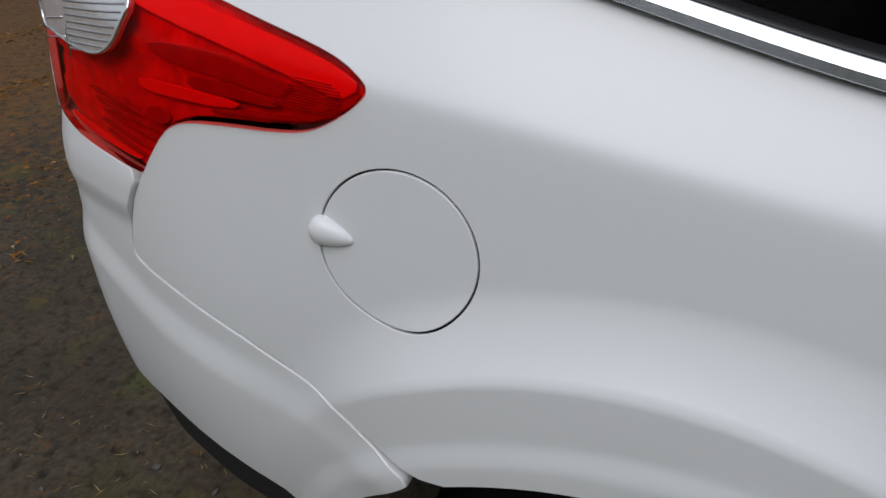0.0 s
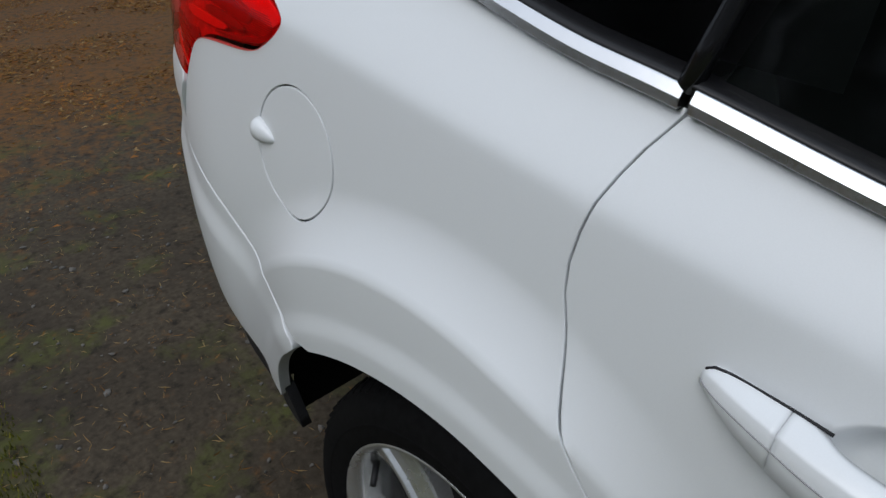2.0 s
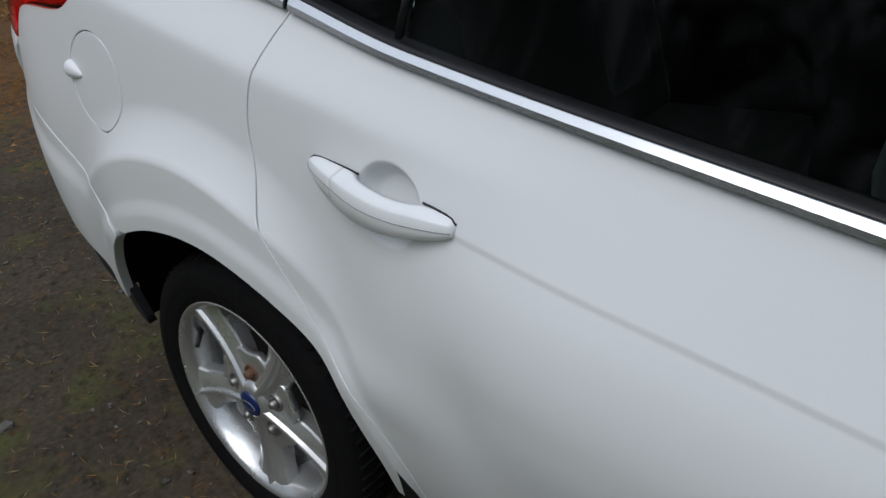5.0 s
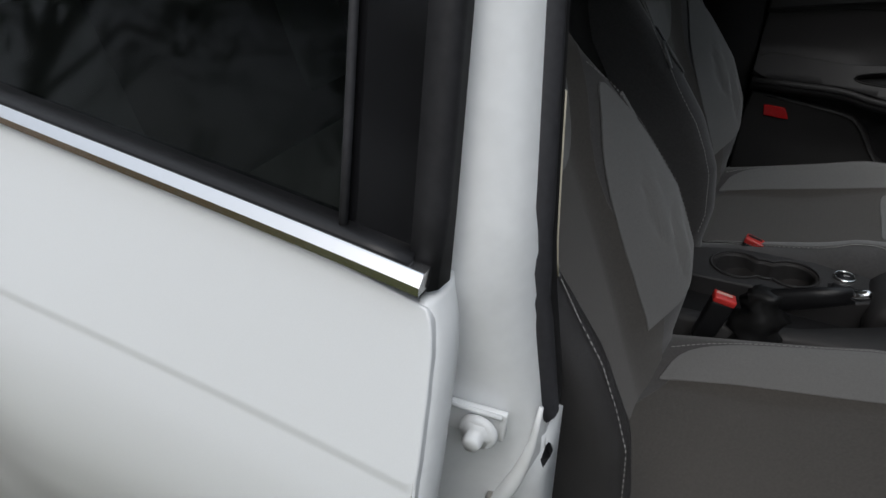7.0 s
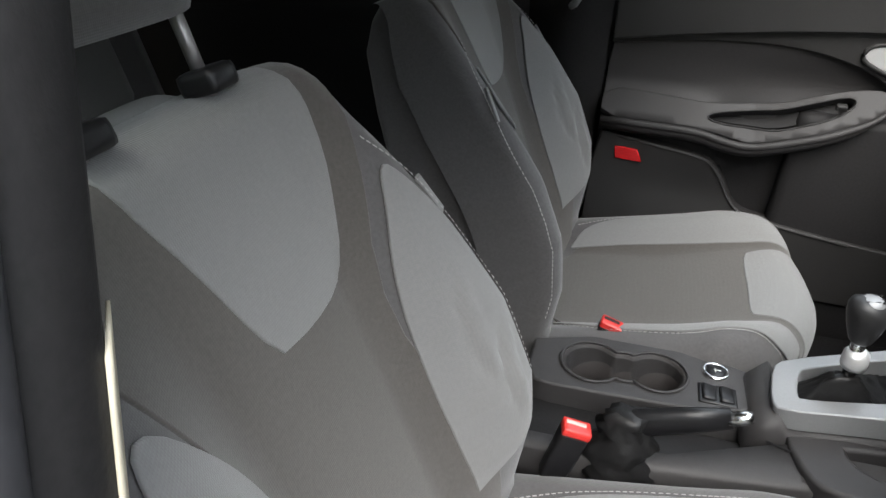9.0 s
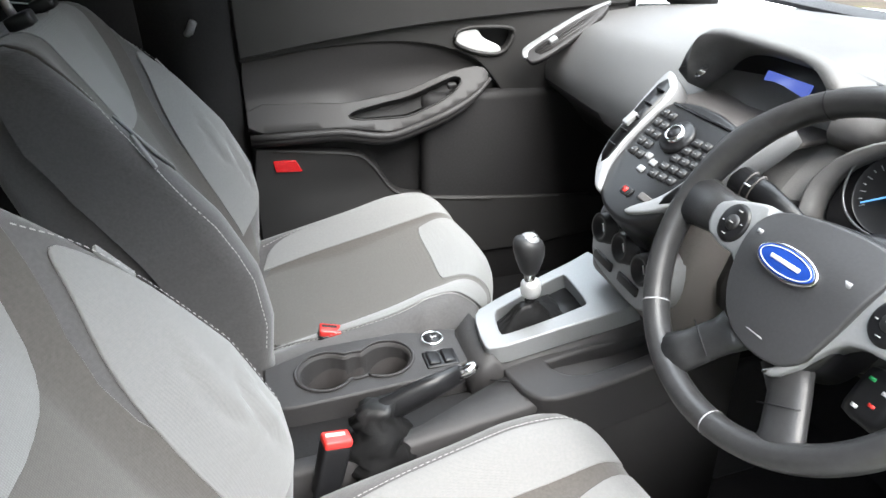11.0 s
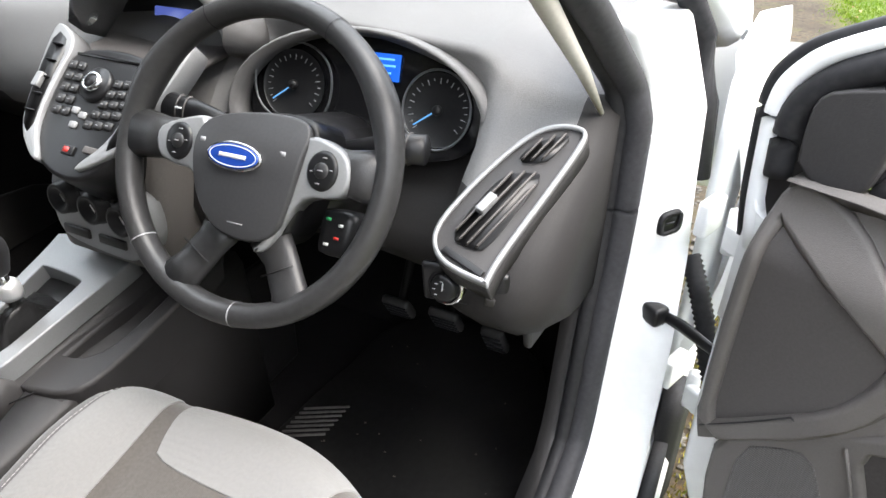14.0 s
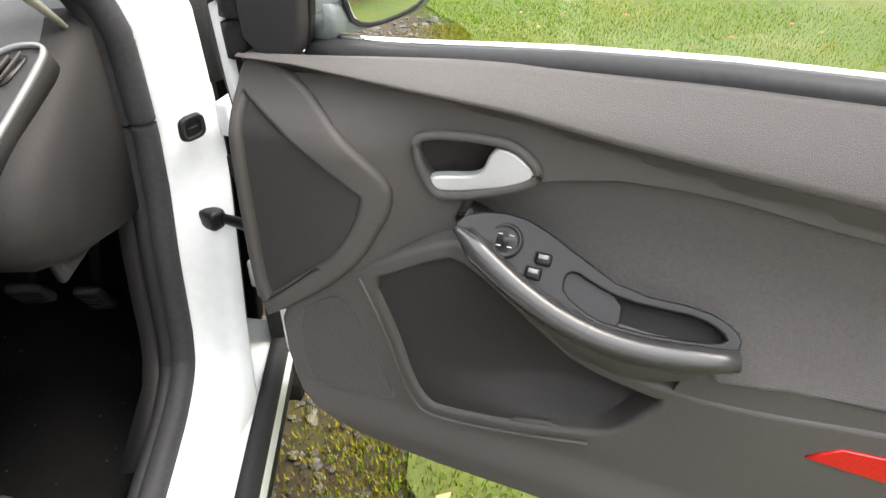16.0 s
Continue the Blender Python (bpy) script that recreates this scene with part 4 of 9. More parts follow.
# check strap plate and bolt on the pillar
hp = rbox((0.072, 0.006, 0.030), r=0.002, m=pose(1.108, -0.766, 0.830, 0, 4, 8))
hinge = part("hinge_plate", hp, WHITE_IN, shell, "white door hinge plate")
part("hinge_bolt", lathe([(0, 0.018), (0.007, 0.018), (0.0085, 0.015), (0.0085, 0.007), (0.0135, 0.006), (0.0145, 0.003), (0.0145, 0)], 6, basis((1.124, -0.771, 0.825), (1, 0, 0), (0, 0, 1))), WHITE_IN, hinge)

part("hinge_washer", lathe([(0.009, 0.0065), (0.0145, 0.0055), (0.0165, 0.003), (0.0165, 0)], 28, basis((1.124, -0.771, 0.825), (1, 0, 0), (0, 0, 1))), WHITE_IN, hinge)
part("hinge_lip", tube([(1.074, -0.771, 0.845), (1.108, -0.772, 0.8455), (1.142, -0.768, 0.8435)], 0.0022, 8), WHITE_IN, hinge)
# sill end of the pillar, swept back behind a rolled lip, with the wiring beside it
sweep = chaikin([(1.163, -0.735, 0.835), (1.160, -0.742, 0.790), (1.146, -0.752, 0.745), (1.122, -0.760, 0.700), (1.108, -0.764, 0.640), (1.106, -0.764, 0.50), (1.108, -0.764, 0.36)], 2, False)
part("pillar_lip", tube([tuple(p) for p in sweep], [0.002 + 0.0055 * min(1, i / 6) for i in range(len(sweep))], 10), WHITE_IN, shell, "rolled white lip of the pillar's foot")
part("pillar_foot", loft([[(1.10, -0.742, z), (1.150, -0.734, z), (1.164, -0.722, z), (1.168, -0.68, z), (1.10, -0.68, z)] for z in np.linspace(0.33, 0.79, 8)]), WHITE_IN, shell, "white pillar foot")
loom = [(1.132, -0.752, 0.735), (1.134, -0.756, 0.71), (1.130, -0.758, 0.685), (1.132, -0.758, 0.66), (1.129, -0.758, 0.60), (1.130, -0.758, 0.50)]
part("pillar_wiring", tube(resample(loom, 0.004, False), [0.0048 + 0.0012 * (i % 3) for i in range(len(resample(loom, 0.004, False)))], 8), mat("taped_loom", (0.30, 0.29, 0.27), 0.7, vary=0.4, scale=120, bump=0.5), shell, "taped wiring on the pillar")
part("loom_clip", rbox((0.022, 0.016, 0.030), r=0.004, m=pose(1.142, -0.756, 0.688, 0, 14, 0)), BLACKPL, shell)

# ---------------------------------------------------------------- cabin shell
def lerp(y, ys, vs):
    return float(np.interp(y, ys, vs))


def roll(v, v0, r):
    """Goes straight to v0, then over a rounded edge of radius r and down."""
    v = np.asarray(v, float)
    q = np.clip((v - v0) / r, 0, math.pi / 2)
    pos = np.where(v < v0, v, v0 + r * np.sin(q))
    drop = np.where(v < v0, 0, r * (1 - np.cos(q)) + np.maximum(0, v - v0 - r * math.pi / 2))
    return pos, drop


part("cabin_floor", rbox((2.2, 1.40, 0.06), (1.35, 0.0, 0.235), 0.01), CARPET, shell, "black carpeted cabin floor")
part("bulkhead", rbox((0.06, 1.46, 0.75), r=0.01, m=pose(2.36, 0, 0.58, 0, 18, 0)), CARPET, shell)
part("footwell_side", rbox((0.34, 0.05, 0.55), r=0.02, m=pose(2.17, -0.685, 0.50)), DARK, shell, "black footwell kick panel")
part("footwell_side", rbox((0.75, 0.05, 0.55), r=0.02, m=pose(1.99, 0.705, 0.50)), DARK, shell)
part("sill", loft([[(x, -0.80, 0.25), (x, -0.83, 0.30), (x, -0.80, 0.345), (x, -0.745, 0.355), (x, -0.70, 0.33), (x, -0.70, 0.25)] for x in np.linspace(0.44, 2.10, 8)]), WHITE_IN, shell, "white painted door sill")
part("sill_skirt", loft([[(x, -0.795, 0.20), (x, -0.824, 0.25), (x, -0.822, 0.345), (x, -0.80, 0.352), (x, -0.78, 0.20)] for x in np.linspace(0.425, 2.25, 8)]), SKIRT, shell, "black plastic sill skirt")
part("sill_trim", loft([[(x, -0.735, 0.362), (x, -0.70, 0.372), (x, -0.66, 0.35), (x, -0.65, 0.27), (x, -0.70, 0.27)] for x in np.linspace(1.20, 1.60, 6)]), DARK, shell)
def roof_pts(x):
    k = 0.028 * ((x - 0.55) / 1.0) ** 2
    w = 1 - 0.06 * abs((x - 0.7) / 1.2) ** 2
    return [(x, y * w, z - k) for y, z in ((-0.585, 1.405), (-0.565, 1.435), (-0.50, 1.462), (-0.30, 1.482), (0, 1.490), (0.30, 1.482), (0.50, 1.462), (0.565, 1.435), (0.585, 1.405), (0.52, 1.395), (0, 1.425), (-0.52, 1.395))]


part("roof", loft([roof_pts(x) for x in np.linspace(-0.55, 1.50, 10)]), WHITE, shell, "white roof with pale headlining")
part("headlining", rbox((1.98, 1.0, 0.01), (0.47, 0, 1.375), 0.004), mat("pale_headlining", (0.45, 0.43, 0.40), 0.95, vary=0.05), shell)
flip = lambda f: (lambda u, v: f(u, v) * np.array((1, -1, 1)))
patch("far_flank", [(-1.35, 0.36), (-1.35, 1.0), (-0.3, 1.09), (0.3, 1.055), (1.20, 0.95), (1.20, 0.33), (0.42, 0.33), (0.36, 0.52), (0.22, 0.66), (0.0, 0.705), (-0.22, 0.66), (-0.36, 0.52), (-0.40, 0.36)], flip(side), WHITE, shell, d=0.06, edge=0.02, out=(0, 1, 0))
rear_end = []
for z in np.linspace(0.40, 0.99, 9):
    e = side(-1.30, z)
    rear_end.append([(e[0], e[1] + 0.01, z), (e[0] - 0.02, e[1] * 0.5, z), (e[0] - 0.025, 0, z), (e[0] - 0.02, -e[1] * 0.5, z), (e[0], -e[1] - 0.01, z), (e[0] + 0.05, -e[1], z), (e[0] + 0.05, e[1], z)])
part("tailgate_centre", loft(rear_end), WHITE, shell)
rear_win = [[(-0.93 + 0.62 * (z - 0.99), -0.60 + 0.12 * (z - 0.99), z), (-0.96 + 0.62 * (z - 0.99), 0, z), (-0.93 + 0.62 * (z - 0.99), 0.60 - 0.12 * (z - 0.99), z), (-0.90 + 0.62 * (z - 0.99), 0.58, z), (-0.90 + 0.62 * (z - 0.99), -0.58, z)] for z in np.linspace(0.985, 1.43, 7)]
part("rear_window", loft(rear_win), GLOSS, shell)
nose = [[(3.30 + 0.10 * math.sin(math.pi * (z - 0.30) / 0.75), -0.74, z), (3.42 + 0.06 * math.sin(math.pi * (z - 0.30) / 0.75), 0, z), (3.30 + 0.10 * math.sin(math.pi * (z - 0.30) / 0.75), 0.74, z), (3.25, 0.74, z), (3.25, -0.74, z)] for z in np.linspace(0.28, 0.84, 8)]
part("front_end", loft(nose), WHITE, shell)
patch("far_tailgate", [(-0.83, 1.42), (-0.83, 0.99), (-1.5, 0.99), (-1.5, 1.42)], flip(side), WHITE, shell, d=0.06, edge=0.01, out=(-0.5, 1, 0))
part("far_door_lining", rbox((1.85, 0.02, 0.72), r=0.008, m=pose(0.14, 0.795, 0.64)), DARK, shell, "black rear door lining")
part("far_centre_pillar", loft([[(1.05, 0.76 - 0.4 * max(0, z - 0.98), z), (1.228, 0.76 - 0.4 * max(0, z - 0.98), z), (1.216, 0.69 - 0.4 * max(0, z - 0.98), z), (1.05, 0.68 - 0.4 * max(0, z - 0.98), z)] for z in np.linspace(0.3, 1.44, 12)]), DARK, shell, "black far pillar trim")
part("rear_bulkhead", rbox((0.05, 1.26, 1.1), (-0.75, 0, 0.85), 0.02), DARK, shell)
far_glass = [(-0.6, 1.02), (1.05, 1.0), (1.05, 1.40), (-0.4, 1.40)]
patch("far_rear_glass", far_glass, lambda u, v: np.stack([u, 0.80 - 0.55 * (v - 1.0), v], -1), GLASS_D, shell, d=0.2, edge=0, out=(0, 1, 0))
ws = [(-0.62, 0.0), (0.62, 0.0), (0.50, 1.0), (-0.50, 1.0)]
windscreen = patch("windscreen", ws, lambda u, v: np.stack([2.62 - 1.12 * v - 0.10 * u * u, u, 0.985 + 0.44 * v], -1), GLASS_C, shell, d=0.15, edge=0, out=(1, 0, 1))
windscreen.visible_shadow = False
# bonnet and front wing, white, beyond the screen
def bonnet_fn(u, v):
    return np.stack([u, v, 0.965 - 0.09 * np.maximum(0, u - 2.6) - 0.16 * np.maximum(0, u - 2.9) ** 2 - 0.10 * np.clip(np.abs(v) - 0.45, 0, 1) - 0.35 * np.clip(np.abs(v) - 0.66, 0, 1)], -1)


patch("bonnet", [(2.60, -0.78), (3.35, -0.74), (3.45, 0), (3.35, 0.74), (2.60, 0.78)], bonnet_fn, WHITE, shell, d=0.06, edge=0.02, out=(0, 0, 1))
patch("scuttle", [(2.50, -0.74), (2.60, -0.74), (2.60, 0.74), (2.50, 0.74)], lambda u, v: np.stack([u, v, 0.96 + 0 * u], -1), SKIRT, shell, d=0.06, edge=0.01, out=(0, 0, 1), label="black plastic windscreen scuttle")
wing = lambda u, v: np.stack([u, -0.80 - 0.06 * np.sin(np.clip((0.95 - v) / 0.5, 0, 1) * math.pi), v], -1)
wing_arch = [(2.648 + 0.38 * math.cos(a), 0.308 + 0.38 * math.sin(a)) for a in np.radians(np.arange(10, 171, 10))]
patch("front_wing", [(2.13, 0.30), (2.10, 0.6), (2.12, 0.85), (2.20, 0.945), (2.60, 0.93), (3.3, 0.82), (3.45, 0.6), (3.40, 0.42), (3.05, 0.36)] + wing_arch + [(2.26, 0.30)], wing, WHITE, shell, d=0.05, edge=0.02, label="white front wing")
patch("far_front_wing", [(2.13, 0.30), (2.10, 0.6), (2.12, 0.85), (2.20, 0.945), (2.60, 0.93), (3.3, 0.82), (3.45, 0.6), (3.40, 0.42), (3.05, 0.36)] + wing_arch + [(2.26, 0.30)], flip(wing), WHITE, shell, d=0.06, edge=0.02, out=(0, 1, 0))
# windscreen pillar: body colour outside, pale trim inside, grey seal
ap = [Vector(p) for p in ((2.36, -0.745, 0.94), (2.16, -0.715, 1.05), (1.96, -0.675, 1.16), (1.76, -0.63, 1.27), (1.50, -0.575, 1.40))]
part("screen_pillar", tube([tuple(p) for p in ap], 0.040, 12, squash=(0.9, 0.8)), WHITE_IN, shell, "white windscreen pillar")
part("screen_pillar_trim", tube([(1.955, -0.664, 0.915), (1.885, -0.652, 0.985), (1.79, -0.630, 1.075), (1.62, -0.592, 1.19), (1.38, -0.535, 1.33)], [0.003, 0.008, 0.012, 0.013, 0.013], 12), mat("pale_grey_pillar_trim", (0.50, 0.48, 0.43), 0.8, vary=0.06, scale=200, bump=0.3), shell, "pale grey pillar trim")
part("far_screen_pillar", tube([(p.x, -p.y, p.z) for p in ap], 0.045, 10), DARK, shell)

# ---------------------------------------------------------------- seats
seat = thing("front_seat", "driver's seat in charcoal and taupe cloth with light grey panels", "car seat", (1.25, -0.385, 0.26), group="front seats")
SY = -0.385


def cushion(a, b):
    """a: across from the seat's middle, b: forward from the back; both along the cloth."""
    y, da = roll(np.abs(a), 0.205, 0.045)
    x, db = roll(b, 0.40, 0.06)
    bol = 0.040 * step(0.12, 0.20, np.abs(a)) * (1 - 0.55 * step(0.30, 0.46, b))
    dip = -0.010 * np.exp(-((b - 0.20) / 0.10) ** 2) * (1 - step(0.10, 0.2, np.abs(a)))
    z = 0.472 + 0.24 * np.minimum(x, 0.46) + bol + dip - da - db - 0.010 * step(0.38, 0.46, b)
    curve = np.where(a < 0, 2.1, 0.75) * np.minimum(np.abs(a), 0.26) ** 2
    return np.stack([1.195 + x - curve * step(0.2, 0.46, b), SY + np.sign(a) * y, z], -1)


def bulge_h(h):
    return np.interp(h, [-0.05, 0.05, 0.12, 0.20, 0.30, 0.40, 0.50, 0.58, 0.66], [0.02, 0.045, 0.080, 0.098, 0.094, 0.070, 0.040, 0.018, 0.0])


def back(c, h):
    """c: across, h: up the backrest; the side bolsters come forward."""
    half = np.interp(h, [-0.1, 0.08, 0.25, 0.45, 0.56, 0.62, 0.7], [0.205, 0.225, 0.235, 0.215, 0.185, 0.165, 0.15])
    ac = np.abs(c)
    y, dr = roll(ac, half - 0.012, 0.026)
    hh, dt = roll(h, 0.572, 0.032)
    p = bulge_h(np.minimum(h, 0.62)) * step(0.085, 0.215, ac) - dr - dt + 0.008 * np.sin(np.clip(h / 0.6, 0, 1) * math.pi)
    side_taper = 0.02 * np.clip(dr / 0.1, 0, 1)
    x = 1.195 - 0.375 * hh + 0.927 * p
    z = 0.470 + 0.927 * hh + 0.375 * p
    return np.stack([x, SY + np.sign(c) * (y + 0 * side_taper), z], -1)


FWD = (0.93, 0, 0.37)


def back_fold(c, h):
    """The backrest with two slack folds in the inner bolster's cloth."""
    d_ = 0
    for c0, h0, h1 in ((0.168, 0.285, 0.350), (0.187, 0.220, 0.285)):
        cc = c0 + 0.010 * ((h - h0) / 0.065) ** 2
        on = np.exp(-((h - h0) / 0.058) ** 4)
        e = (c - cc) / 0.0050
        d_ = d_ + on * (0.0042 * np.exp(-((e - 1.3) / 1.2) ** 2) - 0.0040 * np.exp(-(e + 0.4) ** 2))
    return back(c, h) + d_[..., None] * np.array(FWD) if np.ndim(d_) else back(c, h) + d_ * np.array(FWD)


backrest = patch("backrest", chaikin([(-0.355, -0.06), (0.355, -0.06), (0.365, 0.25), (0.335, 0.46), (0.265, 0.57), (0.20, 0.64), (0.17, 0.66), (-0.17, 0.66), (-0.20, 0.64), (-0.265, 0.57), (-0.335, 0.46), (-0.365, 0.25)], 1), back, CLOTH_B, seat, d=0.017, edge=0.0, out=FWD)
tau = chaikin([(-0.165, -0.03), (0.165, -0.03), (0.172, 0.08), (0.125, 0.30), (0.125, 0.40), (0.165, 0.50), (0.185, 0.55), (0.17, 0.615), (0.12, 0.652), (-0.12, 0.652), (-0.17, 0.615), (-0.185, 0.55), (-0.165, 0.50), (-0.125, 0.40), (-0.125, 0.30), (-0.172, 0.08)], 1)
mid = patch("backrest_centre", tau, back, CLOTH_D, seat, d=0.016, edge=0.004, lift=0.0025, out=FWD, label="taupe cloth centre panel")
vee = chaikin([(0.080, 0.412), (0.104, 0.432), (0.124, 0.484), (0.136, 0.518), (0.148, 0.575), (0.140, 0.620), (0.110, 0.645), (-0.090, 0.645), (-0.080, 0.58), (-0.050, 0.505), (-0.030, 0.440), (-0.014, 0.414), (-0.014, 0.414), (0.030, 0.408)], 1)
patch("backrest_insert", vee, back, CLOTH_L, mid, d=0.013, edge=0.003, lift=0.0045, out=FWD, label="light grey ribbed cloth insert")
for sgn in (1, -1):
    bol = chaikin([(0.140, 0.100), (0.140, 0.100), (0.130, 0.20), (0.129, 0.31), (0.140, 0.39), (0.162, 0.445), (0.182, 0.488), (0.196, 0.462), (0.208, 0.41), (0.214, 0.33), (0.217, 0.23), (0.214, 0.150), (0.200, 0.126)], 2) if sgn > 0 else chaikin([(-0.072, 0.20), (-0.078, 0.258), (-0.098, 0.330), (-0.112, 0.378), (-0.138, 0.425), (-0.182, 0.488), (-0.205, 0.45), (-0.214, 0.40), (-0.16, 0.36), (-0.10, 0.25)], 2)
    b = patch("bolster_panel", bol, back_fold, CLOTH_L, seat, d=0.0055 if sgn > 0 else 0.013, edge=0.003, lift=0.0045, out=FWD, label="light grey cloth bolster panel")


def stitches(name, fn, line, parent, lift=0.003, gap=0.0085, length=0.0052, mat_=None):
    """A row of short raised threads along a line in fn's parameters."""
    pts = resample(chaikin(line, 2, False), gap, False)
    bm = bmesh.new()
    P = np.array([fn(np.array(u), np.array(v)) for u, v in pts])
    h = 1e-3
    for (u, v), p, q in zip(pts[:-1], P[:-1], P[1:]):
        n = np.cross(fn(np.array(u + h), np.array(v)) - p, fn(np.array(u), np.array(v + h)) - p)
        n /= max(np.linalg.norm(n), 1e-9)
        if n @ np.array((0.7, -0.2, 0.7)) < 0:
            n = -n
        t = (q - p) / max(np.linalg.norm(q - p), 1e-9)
        s = np.cross(t, n) * 0.00075
        a, b = p + n * lift, p + t * length + n * lift
        vs = [bm.verts.new(tuple(w)) for w in (a - s, b - s, b + s, a + s, (a + b) / 2 + n * 0.0009)]
        for i in range(4):
            bm.faces.new((vs[i], vs[(i + 1) % 4], vs[4]))
    bmesh.ops.recalc_face_normals(bm, faces=bm.faces[:])
    return part(name, bm, mat_ or THREAD, parent, "pale contrast stitching")


for sgn in (1, -1):
    edge_ = [(0.180, 0.515), (0.205, 0.47), (0.217, 0.41), (0.223, 0.33), (0.226, 0.23), (0.216, 0.14)] if sgn > 0 else [(0.180, 0.525), (0.208, 0.49), (0.230, 0.42), (0.243, 0.34), (0.248, 0.22), (0.244, 0.08)]
    stitches("stitching", back, [(sgn * c, h) for c, h in edge_], backrest)
    part("bolster_tag", rbox((0.004, 0.010, 0.05), r=0.001, m=Matrix.Translation(tuple(back(np.array(sgn * 0.222), np.array(0.43)) + np.array(FWD) * 0.002)) @ pose(0, 0, 0, sgn * 18, -30, 0)), CLOTH_L, backrest)
# back shell closing the seat behind
def shell_ring(z, w, xf, xb):
    """A rounded ring round the backrest's rear at height z."""
    c, hx = (xf + xb) / 2, (xf - xb) / 2
    return [(c + hx * math.copysign(abs(math.cos(a)) ** 0.45, math.cos(a)), SY + w * math.copysign(abs(math.sin(a)) ** 0.35, math.sin(a)), z) for a in np.linspace(0, 2 * np.pi, 28, endpoint=False)]


sz = np.linspace(0.40, 1.012, 16)
part("back_shell", loft([shell_ring(z, float(np.interp(z, [0.40, 0.60, 0.85, 0.94, 0.99, 1.012], [0.21, 0.228, 0.215, 0.190, 0.155, 0.085])), float(np.interp(z, [0.40, 0.60, 0.85, 0.94, 1.012], [1.185, 1.125, 1.035, 0.99, 0.950])), float(np.interp(z, [0.40, 0.60, 0.85, 0.94, 1.012], [1.03, 0.97, 0.90, 0.875, 0.888]))) for z in sz]), CLOTH_B, seat)
base = patch("cushion", chaikin([(-0.36, -0.02), (0.36, -0.02), (0.36, 0.40), (0.33, 0.55), (0.20, 0.62), (-0.20, 0.62), (-0.33, 0.55), (-0.36, 0.40)], 1), cushion, CLOTH_B, seat, d=0.017, edge=0.0, out=(0.1, 0, 1))
cmid = patch("cushion_centre", chaikin([(-0.150, 0.0), (0.150, 0.0), (0.165, 0.20), (0.150, 0.36), (0.155, 0.50), (0.10, 0.55), (-0.10, 0.55), (-0.155, 0.50), (-0.150, 0.36), (-0.165, 0.20)], 1), cushion, CLOTH_D, seat, d=0.016, edge=0.004, lift=0.0025, out=(0.1, 0, 1), label="taupe cloth centre panel")
patch("cushion_insert", chaikin([(-0.10, 0.345), (0.10, 0.345), (0.112, 0.38), (0.135, 0.50), (0.135, 0.52), (-0.135, 0.52), (-0.135, 0.50), (-0.112, 0.38)], 2), cushion, CLOTH_L, cmid, d=0.013, edge=0.003, lift=0.0045, out=(0.1, 0, 1), label="light grey cloth insert")
for sgn in (1, -1):
    bol = chaikin([(sgn * a, b) for a, b in ((0.140, 0.025), (0.140, 0.025), (0.150, 0.18), (0.140, 0.34), (0.142, 0.42), (0.160, 0.50), (0.190, 0.49), (0.203, 0.40), (0.207, 0.25), (0.200, 0.12), (0.180, 0.045))], 2)
    patch("cushion_bolster", bol, cushion, CLOTH_L, seat, d=0.013, edge=0.003, lift=0.0045, out=(0.1, 0, 1), label="light grey cloth bolster panel")
    stitches("stitching", cushion, [(sgn * 0.186, 0.03), (sgn * 0.206, 0.12), (sgn * 0.213, 0.25), (sgn * 0.209, 0.40), (sgn * 0.196, 0.49)], base)
    part("side_valance", rbox((0.42, 0.03, 0.16), r=0.012, m=pose(1.42, SY + sgn * 0.235, 0.43, 0, -10, 0)), DARK, seat)
    part("seat_rail", rbox((0.55, 0.03, 0.05), r=0.006, m=pose(1.42, SY + sgn * 0.19, 0.29)), STEEL, seat)
part("seat_frame", rbox((0.46, 0.44, 0.15), r=0.03, m=pose(1.42, SY, 0.40, 0, -8, 0)), DARK, seat)
# headrest
hs = []
for k in np.linspace(0, 1, 12):
    z = 1.085 + 0.19 * k
    w = 0.125 * (1 - 0.25 * abs(2 * k - 1) ** 2.5)
    dpt = 0.055 * (1 - 0.5 * abs(2 * k - 1) ** 3)
    cx = 0.925 - 0.10 * k
    hs.append([(cx + dpt * math.cos(q) * (0.9 if math.cos(q) > 0 else 0.7), SY + w * math.copysign(abs(math.sin(q)) ** 0.6, math.sin(q)), z) for q in np.linspace(0, 2 * np.pi, 20, endpoint=False)])
head = part("headrest", loft(hs), CLOTH_B, seat, "charcoal cloth headrest")
for s in (1, -1):
    part("headrest_post", tube([(0.955, SY + s * 0.07, 1.02), (0.925, SY + s * 0.07, 1.11)], 0.006, 10), STEEL, head)
    part("post_sleeve", rbox((0.035, 0.035, 0.02), r=0.006, m=pose(0.955, SY + s * 0.07, 1.035, 0, -20, 0)), BLACKPL, head)
pas = copy_thing(seat, pose(1.25, 0.356, 0.26))
tagged(pas, "passenger seat in charcoal and taupe cloth with light grey panels")
